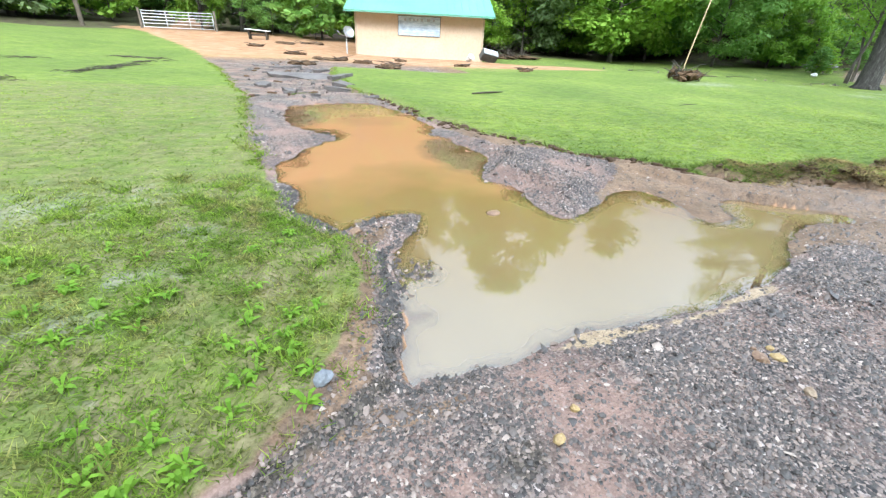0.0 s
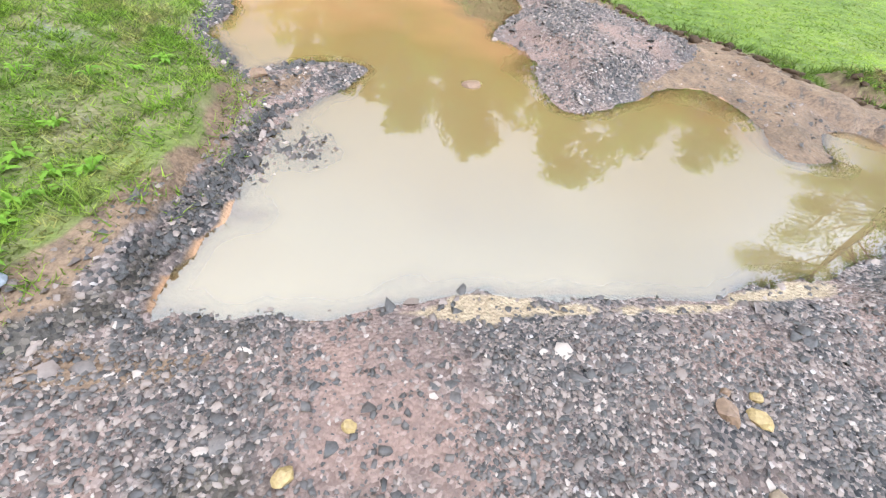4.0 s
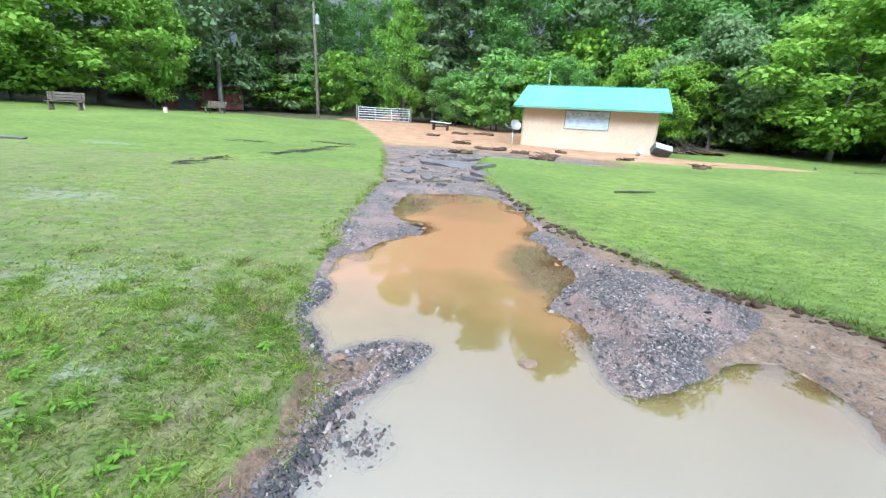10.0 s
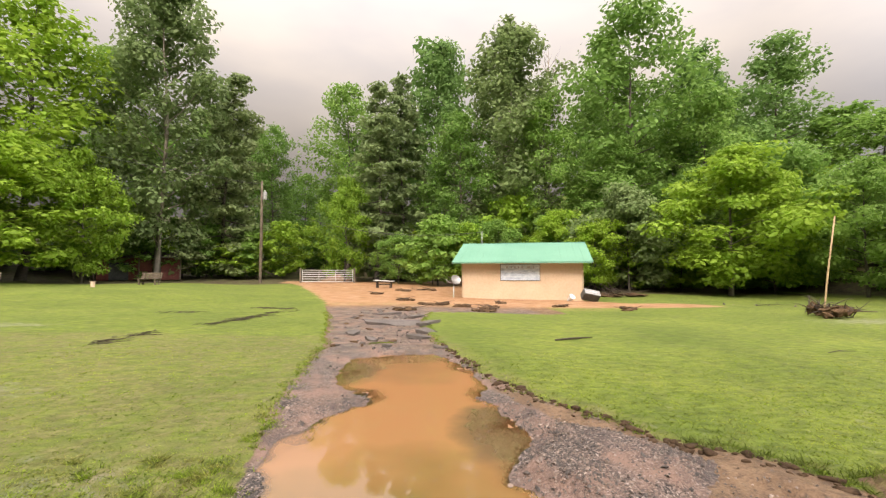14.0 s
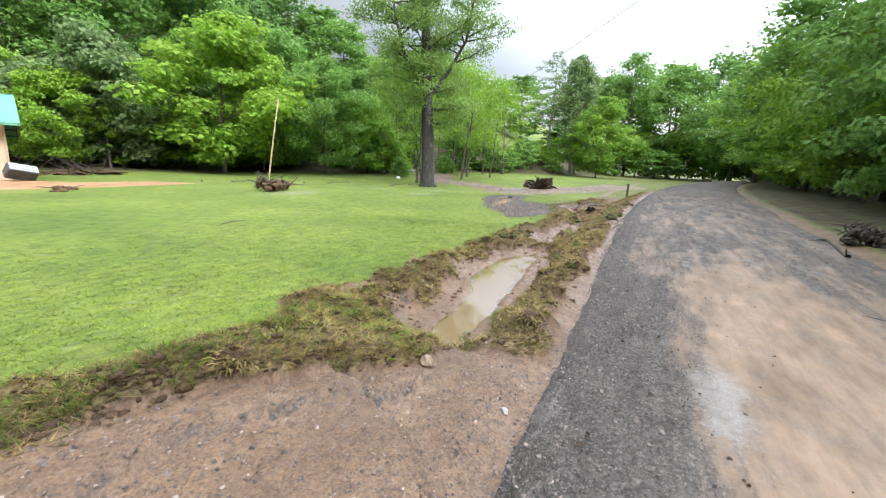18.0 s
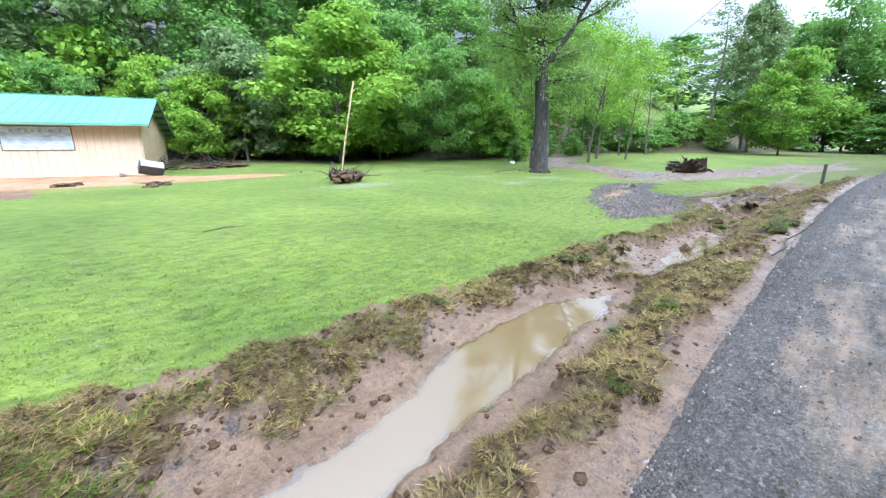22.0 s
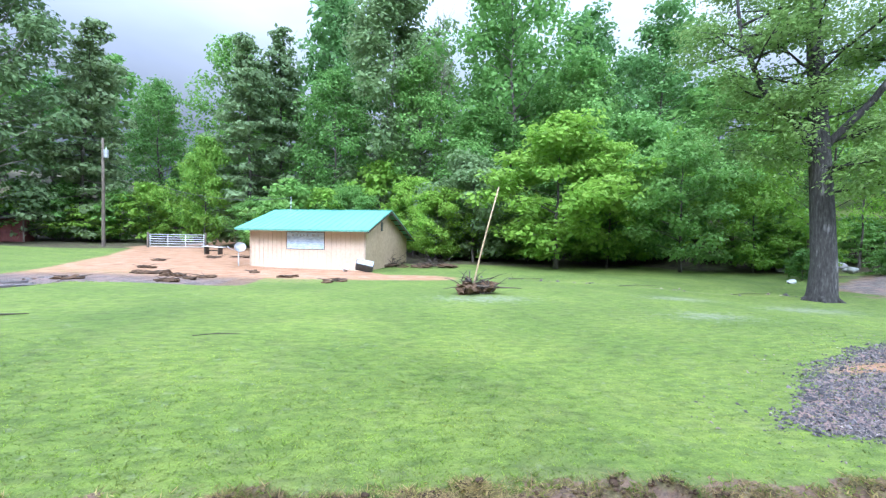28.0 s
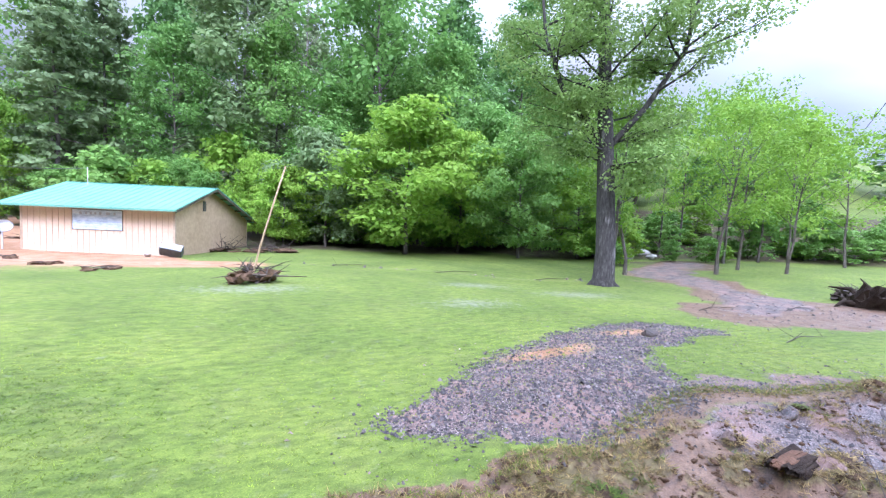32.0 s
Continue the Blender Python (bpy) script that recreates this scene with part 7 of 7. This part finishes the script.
part("cap", boxed((0.14, 0.14, 0.03), pose(0, 0, 0.86)), M_WOOD, ob)


# ---- loose stuff: gravel, clods, grass ----
def scatter(n, x0, x1, y0, y1, seed, test):
    r = rng(seed)
    x, y = r.uniform(x0, x1, n), r.uniform(y0, y1, n)
    k = zones(x, y)
    keep = test(x, y, k, r)
    x, y = x[keep], y[keep]
    return x, y, height(x, y)


def pebbles(name, x, y, zz, size, mat, label, seed, wide=0.42):
    r = rng(seed)
    # a flat angular chip: five uneven corners round a low peak
    n = len(x)
    s = size * np.minimum(r.lognormal(0, wide, n), 2.6)
    turn = 2 * math.pi * (np.arange(5)[None] + r.uniform(-0.4, 0.4, (n, 5))) / 5
    far = r.uniform(0.6, 1.3, (n, 5))
    ring = np.stack([np.cos(turn) * far, np.sin(turn) * far * 0.8, np.full((n, 5), -0.35) + r.uniform(0, 0.5, (n, 5))], -1)
    peak = np.stack([r.uniform(-0.4, 0.4, n), r.uniform(-0.4, 0.4, n), r.uniform(0.35, 0.85, n)], -1)[:, None]
    v = np.concatenate([ring, peak], 1) * s[:, None, None]
    faces = np.array([(0, 1, 5), (1, 2, 5), (2, 3, 5), (3, 4, 5), (4, 0, 5)])
    a = r.uniform(0, 6.3, n)
    ca, sa = np.cos(a)[:, None], np.sin(a)[:, None]
    v = np.stack([v[..., 0] * ca - v[..., 1] * sa, v[..., 0] * sa + v[..., 1] * ca, v[..., 2] * 1.15], -1)
    # each lies at a tilt of its own
    v[..., 2] += v[..., 0] * r.normal(0, 0.3, n)[:, None] + v[..., 1] * r.normal(0, 0.3, n)[:, None]
    v += np.stack([x, y, zz + s * 0.12], -1)[:, None]
    f = (faces[None] + 6 * np.arange(n)[:, None, None]).reshape(-1, 3)
    return tagged(new(name, raw_mesh(name, v.reshape(-1, 3), f, mat)), label, "gravel", kind="stuff")


gr = lambda x, y, k, r: (k["lawn"] > 0.06) & ((ledge_side(x, y) < 0.03) | (r.random(len(x)) < 0.22)) & ((k["bank"] < 0.03) | (x < 2.3) | (y > 6) | (y < 2.35) | (r.random(len(x)) < 0.25)) & ((k["lawn_e"] > 0.4) | (k["bank"] < 0.03) | (r.random(len(x)) < 0.3)) & ((x < 0.95) | (y > 1.08)) & ((k["puddle"] > 0.11) | (y > 2.5) | (x < 0.8) | (r.random(len(x)) < 0.15)) & (r.random(len(x)) > step(3.3, 4.0, x) * (y < 5)) & (k["puddle"] > 0.03 - 0.09 * r.random(len(x)) ** 3) & (y > 0.75 + 0.25 * r.random(len(x))) & (r.random(len(x)) < 0.22 + 0.78 * step(-0.3, 0.05, vnoise(x, y, 0.45, 51)))  # noqa: E731
pebbles("gravel", *scatter(120000, -1.2, 4.0, 0.8, 2.6, 1, gr), 0.006, M_GRAVEL, "mixed grey and pinkish gravel chips on the driveway apron", 1, 0.55)
pebbles("gravel", *scatter(42000, -1.0, 4.2, 2.3, 6.5, 2, gr), 0.0088, M_GRAVEL, "dark gravel chips round the puddle", 2, 0.5)
pebbles("gravel", *scatter(9000, -2.6, 3.0, 6.5, 18, 3, gr), 0.018, M_GRAVEL, "coarse rubble gravel along the washed-out driveway", 3)
pebbles("gravel", *scatter(20000, 3.6, 7.8, 1.1, 3.4, 4, lambda x, y, k, r: (k["lawn"] > 0.0) & (k["torn"] < 0.6) & (y > near_edge(x) + 0.08) & (k["puddle"] > 0) & (r.random(len(x)) < 0.55)), 0.0066, M_GRAVEL, "fine pinkish grit beside the road", 4)
pebbles("gravel", *scatter(42000, 17.5, 27, 4, 9, 5, lambda x, y, k, r: (k["spill"] < 0.05 + 0.15 * r.random(len(x))) & (r.random(len(x)) > 0.9 * np.maximum(np.exp(-(((x - 21.6) / 1.3) ** 2) - ((y - 7.0) / 0.5) ** 2), np.exp(-(((x - 24.3) / 1.2) ** 2) - ((y - 7.9) / 0.35) ** 2)))), 0.017, M_GRAVEL_SPILL, "spill of dark gravel on the lawn", 5)
pebbles("gravel", *scatter(1500, 17, 28, 3.4, 9.5, 6, lambda x, y, k, r: (k["spill"] < 0.9)), 0.015, M_GRAVEL, "scattered stones round the gravel spill", 6)
x, y, zz = scatter(1300, 5.0, 40.0, -2.2, 1.3, 7, lambda x, y, k, r: (y > far_edge(x)) & (y < near_edge(x)) & (r.random(len(x)) < 0.7))
pebbles("gravel", x, y, road_height(x) + 0.06, 0.013, M_MUDWET, "crumbs of mud and bark on the road", 7)
x, y, zz = scatter(60000, 5.2, 17.0, -1.0, 2.2, 8, lambda x, y, k, r: (y < near_edge(x) - 0.02) & (y > near_edge(x) - 0.06 - 0.75 * r.random(len(x)) ** 1.7) & (r.random(len(x)) < 0.3 + 0.6 * step(-0.2, 0.2, vnoise(x, y, 0.3, 52))))
pebbles("gravel", x, y, road_height(x) + 0.06, 0.0062, M_GRAVEL, "loose chips along the crumbling edge of the road", 8, 0.5)


loose = lambda x, y, k, r: (k["lawn"] > 0.05) & (k["puddle"] > -0.02) & (y > 0.9) & ((k["bank"] < 0.02) | (y < 2.6) | (x < 2.2))  # noqa: E731
pebbles("gravel", *scatter(2600, -1.4, 4.2, 0.9, 2.6, 14, loose), 0.0125, M_GRAVEL, "larger mixed stones lying on the driveway apron", 14, 0.45)
pebbles("gravel", *scatter(900, -0.6, 3.4, 2.4, 6.5, 15, loose), 0.016, M_GRAVEL, "larger mixed stones round the puddle", 15, 0.4)
# stones of the drowned bar under the shallow water, some breaking the surface
pebbles("gravel", *scatter(5200, 0.2, 1.0, 2.3, 3.2, 13, lambda x, y, k, r: (k["puddle"] < 0.02) & (np.hypot((x - 0.52) / 0.3, (y - 2.84) / 0.3) < 0.5 + 0.7 * r.random(len(x)))), 0.011, M_GRAVEL, "grey stones showing through the shallow water", 13, 0.5)


def clods(name, x, y, zz, size, mat, label, seed):
    """Uneven lumps of soil."""
    r = rng(seed)
    bm = bmesh.new()
    bmesh.ops.create_icosphere(bm, subdivisions=1, radius=1.0)
    base, faces = np.array([v.co for v in bm.verts]), np.array([[v.index for v in f.verts] for f in bm.faces])
    bm.free()
    n = len(x)
    s = size * np.minimum(r.lognormal(0, 0.5, n), 2.4)
    v = base[None] * (1 + r.uniform(-0.5, 0.45, (n, len(base), 1))) * (s[:, None] * r.uniform(0.7, 1.4, (n, 3)) * np.array([1.2, 1.2, 0.62]))[:, None]
    a = r.uniform(0, 6.3, n)
    ca, sa = np.cos(a)[:, None], np.sin(a)[:, None]
    v = np.stack([v[..., 0] * ca - v[..., 1] * sa, v[..., 0] * sa + v[..., 1] * ca, v[..., 2]], -1) + np.stack([x, y, zz + s * 0.1], -1)[:, None]
    f = (faces[None] + len(base) * np.arange(n)[:, None, None]).reshape(-1, 3)
    return tagged(new(name, raw_mesh(name, v.reshape(-1, 3), f, mat)), label, "soil", kind="stuff")


dry = lambda k: (np.minimum(k["ditch_a"], k["ditch_b"]) > 0.03) & (k["puddle"] > 0.03)  # noqa: E731
clods("soil_clods", *scatter(36000, 5, 28, 1.6, 5, 8, lambda x, y, k, r: (k["torn"] > 0.3) & dry(k) & (r.random(len(x)) < 0.1 + k["rim"])), 0.0125, M_CLOD, "torn brown clods of soil along the ditch", 8)
clods("soil_clods", *scatter(14000, 4.6, 16, 1.7, 4.6, 12, lambda x, y, k, r: (k["torn"] > 0.3) & dry(k) & (k["mats"] > 0.25) & (vnoise(x, y, 0.3, 78) > -0.25)), 0.0095, M_MUDWET, "dark crumbs of soil caught in the torn turf", 12)
clods("soil_clods", *scatter(22000, 4.4, 28, 1.9, 5, 9, lambda x, y, k, r: (k["torn"] > 0.3) & dry(k) & (np.abs(k["lawn_e"] - 0.05) < 0.1) & (r.random(len(x)) < 0.7)), 0.014, M_MUDWET, "dark wet soil along the cut edge of the turf", 9)
clods("soil_clods", *scatter(16000, 1.6, 6.8, 2.6, 10, 10, lambda x, y, k, r: (k["lawn_e"] > -0.04) & (k["lawn_e"] < np.abs(r.normal(0, 0.12, len(x)))) & dry(k)), 0.021, M_MUDWET, "dark crumbled soil below the east lawn's edge", 10)
pebbles("gravel", *scatter(22000, -1.5, 0.5, 1.5, 4.6, 11, lambda x, y, k, r: (k["lawn_w"] > 0.02) & (k["lawn_w"] < 0.5) & (k["puddle"] > 0.01) & (k["puddle"] < 0.075 + 0.06 * vnoise(x, y, 0.25, 23)) & (y > 1.9)), 0.0105, M_GRAVEL_DARK, "dark wet grit along the puddle's west bank", 11)


def turf_clod(seed, mat, label):
    """A torn-out sod: an uneven lump of soil with flopped grass over its top and sides."""
    r = rng(seed)
    ob = thing("turf_clod", pose(0, 0, -200), label, "turf clod", "sods torn out along the ditch")
    bm = lump(bmesh.new(), (1.0, 0.8, 0.55), seed, 0.75, pose(0, 0, 0.14), 2)
    part("soil", bm, M_CLOD if seed % 2 else M_MUDWET, ob)
    n = 150
    a, up = r.uniform(0, 6.3, n), r.uniform(0.0, 1.0, n) ** 0.8
    out = np.sqrt(1 - 0.9 * up**2)
    at = np.stack([np.cos(a) * out * 0.5, np.sin(a) * out * 0.42, 0.12 + 0.3 * up], -1)
    b = a + r.normal(0, 0.7, n)
    ln = r.uniform(0.18, 0.5, n)
    mid = at + np.stack([np.cos(b) * ln * 0.5, np.sin(b) * ln * 0.5, r.uniform(0.0, 0.16, n)], -1)
    tip = mid + np.stack([np.cos(b) * ln * 0.5, np.sin(b) * ln * 0.5, -r.uniform(0.02, 0.26, n)], -1)
    side = np.stack([-np.sin(b), np.cos(b), np.zeros(n)], -1) * r.uniform(0.012, 0.026, n)[:, None]
    v = np.stack([at - side, at + side, mid + side, mid - side, tip], 1).reshape(-1, 3)
    base = 5 * np.arange(n)[:, None]
    f = np.concatenate([base + np.array([[0, 1, 2]]), base + np.array([[0, 2, 3]]), base + np.array([[3, 2, 4]])])
    part("grass", raw_mesh("grass", v, f, mat), mat, ob)
    return ob


SOD_LABELS = ("brown sod with straw-coloured grass lying beside the ditch", "torn-out green sod with dark soil beside the ditch")
sods = [turf_clod(300 + n, M_STRAW if n % 4 else M_TUFT, SOD_LABELS[0] if n % 4 else SOD_LABELS[1]) for n in range(8)]
for seed, x0, x1, many, least, most in ((81, 5.0, 13.0, 900, 0.1, 0.26), (82, 13.0, 28.0, 800, 0.14, 0.32)):
    sx, sy, sz = scatter(many, x0, x1, 1.75, 4.5, seed, lambda x, y, k, r: (k["torn"] > 0.4) & dry(k) & (np.minimum(k["ditch_a"], k["ditch_b"]) > 0.1) & (k["mats"] > 0.3) & (k["lawn_e"] > 0.1) & (r.random(len(x)) < 0.12 + 0.5 * k["rim"] + 0.2 * np.exp(-(((k["lawn_e"] - 0.2) / 0.12) ** 2)) - 0.1 * (x < 7)))
    r = random.Random(seed)
    for n in range(len(sx)):
        w = r.uniform(least, most)
        copy_thing(sods[r.randrange(8)], pose(sx[n], sy[n], sz[n] - 0.12 * w, r.uniform(-14, 14), r.uniform(-14, 14), r.uniform(0, 360)) @ Matrix.Diagonal((w, w, w * r.uniform(0.45, 0.8), 1)))
for src in sods:
    for o in (*src.children_recursive, src):
        bpy.data.objects.remove(o)


def blades(name, x, y, zz, tall, wide, lean, mat, label, seed, per=3):
    """Grass: a few narrow bent blades at each place."""
    r = rng(seed)
    x, y, zz = (np.repeat(v, per) for v in (x, y, zz))
    n = len(x)
    x, y = x + r.normal(0, 0.012, n), y + r.normal(0, 0.012, n)
    h, a = tall * r.uniform(0.5, 1.3, n), r.uniform(0, 6.3, n)
    tip = lean * h * r.uniform(0.3, 1.3, n)
    b = r.uniform(0, 6.3, n)
    w = wide * r.uniform(0.6, 1.3, n)
    p = np.stack([x, y, zz - 0.004], -1)
    side = np.stack([np.cos(a) * w, np.sin(a) * w, 0 * w], -1)
    top = p + np.stack([np.cos(b) * tip, np.sin(b) * tip, h], -1)
    v = np.stack([p - side, p + side, top], 1).reshape(-1, 3)
    me = raw_mesh(name, v, np.arange(len(v)).reshape(-1, 3), mat)
    return tagged(new(name, me), label, "grass", kind="stuff")


def turf(x0, x1, y0, y1, fx, fy):
    """Where blades stand: on lawn, thinning out over fx, fy metres towards the far sides of the stretch."""

    def test(x, y, k, r):
        fade = sat(np.minimum((x - x0) / fx[0], (x1 - x) / fx[1])) * sat((y1 - y) / fy)
        return (k["lawn"] < -0.02) & (r.random(len(x)) < fade * (0.6 + 0.4 * vnoise(x, y, 0.35, 71)))

    return x0, x1, y0, y1, test


def lawn(n, area, seed, *rest):
    x0, x1, y0, y1, test = area
    blades("grass", *scatter(n, x0, x1, y0, y1, seed, test), *rest, seed, 3)


lawn(60000, turf(-3.6, 0.5, 1.4, 5.2, (1.5, 0.01), 1.5), 21, 0.021, 0.0045, 2.2, M_GRASS_THATCH, "short thatchy mown grass of the west lawn")
lawn(46000, turf(-9.0, 0.5, 2.4, 13, (4.0, 0.01), 6.0), 22, 0.014, 0.007, 2.2, M_GRASS, "mown grass further up the west lawn")
lawn(80000, turf(1.5, 16, 2.6, 10, (0.01, 2.0), 4.5), 23, 0.02, 0.006, 2.2, M_GRASS, "mown grass of the east lawn")
lawn(70000, turf(12, 29, 3.8, 13, (2.0, 3.0), 6.0), 24, 0.014, 0.008, 2.2, M_GRASS, "mown grass of the east lawn by the gravel spill")
blades("torn_grass", *scatter(70000, 4.6, 28, 1.6, 5, 25, lambda x, y, k, r: (k["torn"] > 0.3) & dry(k) & (k["mats"] > 0.25 + 0.5 * r.random(len(x)))), 0.035, 0.0045, 2.6, M_STRAW, "torn and flattened straw-coloured grass along the ditch", 25, 4)
blades("torn_grass", *scatter(9000, 4.6, 28, 1.6, 5, 26, lambda x, y, k, r: (k["torn"] > 0.3) & dry(k) & (k["mats"] > 0.5) & (vnoise(x, y, 0.5, 73) > 0.2)), 0.06, 0.005, 1.8, M_TUFT, "uprooted green tufts along the ditch", 26, 6)
blades("torn_grass", *scatter(5000, 4.6, 28, 1.5, 5, 29, lambda x, y, k, r: (k["torn"] > 0.2) & dry(k) & (k["mats"] < 0.5)), 0.012, 0.0025, 6.0, M_STRAW, "straws lying on the mud", 29, 2)
blades("torn_grass", *scatter(3500, 3.4, 6.8, 2.4, 5.2, 27, lambda x, y, k, r: (k["lawn_e"] < 0.05) & (k["lawn_e"] > -0.35)), 0.07, 0.005, 1.4, M_TUFT, "long trailing grass over the cut bank", 27, 4)


blades("torn_grass", *scatter(9000, 4.4, 7.8, 2.3, 4.3, 39, lambda x, y, k, r: (on_turf(x, y) > 0.03) & (r.random(len(x)) < 0.1 + 0.6 * step(0.0, 0.3, vnoise(x, y, 0.35, 79))) & dry(k)), 0.036, 0.006, 2.6, M_GRASS, "long green grass flattened by the flood", 39, 4)
blades("torn_grass", *scatter(38000, 4.4, 15, 1.65, 4.6, 40, lambda x, y, k, r: (k["torn"] > 0.3) & dry(k) & (k["mats"] > 0.15 + 0.5 * r.random(len(x)))), 0.028, 0.0075, 3.4, M_STRAW, "matted straw-coloured grass pressed flat along the ditch", 40, 3)
blades("torn_grass", *scatter(52000, 4.4, 28, 3.2, 5.2, 45, lambda x, y, k, r: dry(k) & (k["lawn_e"] > -0.4) & (k["lawn_e"] < 0.3) & (r.random(len(x)) < np.exp(-(((k["lawn_e"] - 0.02) / 0.16) ** 2)))), 0.032, 0.006, 2.8, M_STRAW, "frayed brown grass along the lawn's torn edge", 45, 3)
blades("grass_island", *scatter(5000, 0.1, 0.8, 10.4, 11.1, 28, lambda x, y, k, r: np.hypot((x - 0.42) / 0.3, (y - 10.75) / 0.25) < 0.7 + 0.5 * r.random(len(x))), 0.05, 0.006, 0.8, M_TUFT, "small island of grass amid the broken driveway", 28, 3)


blades("grass", *scatter(17000, -2.6, 0.3, 1.5, 5.0, 37, lambda x, y, k, r: (k["lawn_w"] < -0.03) & (vnoise(x, y, 0.16, 77, 2) > 0.22)), 0.044, 0.0045, 1.9, M_GRASS_THATCH, "longer floppy clumps in the west lawn", 37, 3)
ragged = lambda x, y, k, r: (k["puddle"] > 0.03) & (np.abs(k["lawn"]) < 0.05 + 0.13 * r.random(len(x))) & (vnoise(x, y, 0.22, 75) > -0.1)  # noqa: E731
blades("grass_fringe", *scatter(26000, -2.4, 0.5, 1.4, 6, 31, ragged), 0.03, 0.0035, 1.6, M_GRASS_THATCH, "ragged fringe of grass along the west lawn's edge", 31, 3)
blades("grass_fringe", *scatter(30000, -2.6, 3.4, 5, 18, 32, ragged), 0.04, 0.007, 1.5, M_GRASS, "ragged fringe of grass along the driveway", 32, 3)
blades("grass_fringe", *scatter(60000, 4, 27, 3, 6, 33, lambda x, y, k, r: dry(k) & (np.abs(k["lawn_e"] + 0.05) < 0.2 * r.random(len(x)))), 0.035, 0.005, 2.0, M_GRASS, "ragged fringe of grass above the ditch", 33, 3)
x, y, zz = scatter(70000, 4.6, 22, -0.4, 2.2, 34, lambda x, y, k, r: (r.random(len(x)) < 6 / x) & (np.abs(r.normal(0, 0.34, len(x))) + 0.05 > np.abs(y - near_edge(x) + 0.3)))
pebbles("gravel", x, y, np.where(y < near_edge(x), np.maximum(zz, road_height(x) + 0.022 + 0.05 * np.sin(np.clip((y - far_edge(x)) / 4.2, 0, 1) * math.pi)), zz), 0.0065, M_GRAVEL_SPILL, "dark grit along the road's broken edge", 34)


pebbles("gravel", *scatter(7000, 20.5, 28, 2.4, 6.6, 38, lambda x, y, k, r: (k["ditch_b"] > 0.1) & (y > near_edge(x) + 0.2) & (r.random(len(x)) < 1.2 * np.exp(-(((x - 23.8) / 2.4) ** 2) - ((y - 4.1) / 1.2) ** 2) * (0.6 + 0.7 * vnoise(x, y, 0.8, 28, 4)))), 0.016, M_GRAVEL_SPILL, "thin scatter of dark gravel over grass and mud", 38)
pebbles("creek_stones", *scatter(700, 18, 33, 16, 24, 35, lambda x, y, k, r: along(x, y, CREEK) < np.abs(r.normal(0, 0.35, len(x)))), 0.06, M_GRAVEL, "scattered stones and debris along the shallow creek line", 35)
pebbles("gravel", *scatter(5000, 23, 46, 3, 13, 36, lambda x, y, k, r: np.minimum(along(x, y, WASH_FAR), along(x, y, WASH)) < np.abs(r.normal(0, 1.2, len(x)))), 0.03, M_GRAVEL, "loose stones on the flood wash", 36)


def weed(x, y, seed):
    """A low rosette of broad leaves."""
    r = rng(seed)
    ob = thing("weed", pose(x, y, z(x, y)), "small bright-green leafy weed on the lawn", "weed", "weeds on the lawn")
    for k in range(int(r.integers(7, 13))):
        a, l, h = r.uniform(0, 6.3), r.uniform(0.03, 0.08), r.uniform(0.015, 0.045)
        d = Vector((math.cos(a), math.sin(a), 0))
        s, up = Vector((-d.y, d.x, 0)) * l * r.uniform(0.1, 0.17), Vector((0, 0, 1))
        at = [d * 0.004 - s * 0.2, d * 0.004 + s * 0.2, d * l * 0.45 + s + up * h, d * l * 0.45 - s + up * h, d * l * 0.8 + s * 0.7 + up * h, d * l * 0.8 - s * 0.7 + up * h, d * l + up * h * 0.7]
        me = bpy.data.meshes.new("leaf")
        me.from_pydata([tuple(v) for v in at], [], [(0, 1, 2, 3), (3, 2, 4, 5), (5, 4, 6)])
        part("leaf", me, M_WEED, ob)


for n, (x, y) in enumerate(((-0.24, 1.95), (-0.5, 2.0), (-0.2, 2.12), (-0.42, 2.2), (-0.62, 1.82), (-0.75, 1.95), (-0.9, 1.85), (-0.3, 2.4), (-1.0, 2.1), (-0.55, 2.45), (-0.15, 2.55), (4.9, 3.6), (5.3, 3.7), (5.0, 3.9))):
    weed(x, y, n)
some = rng(90)
for n in range(70):
    x, y = some.uniform(-2.2, -0.15), some.uniform(1.5, 3.6)
    if zones(np.array([x]), np.array([y]))["lawn_w"][0] < -0.05:
        weed(x, y, 100 + n)
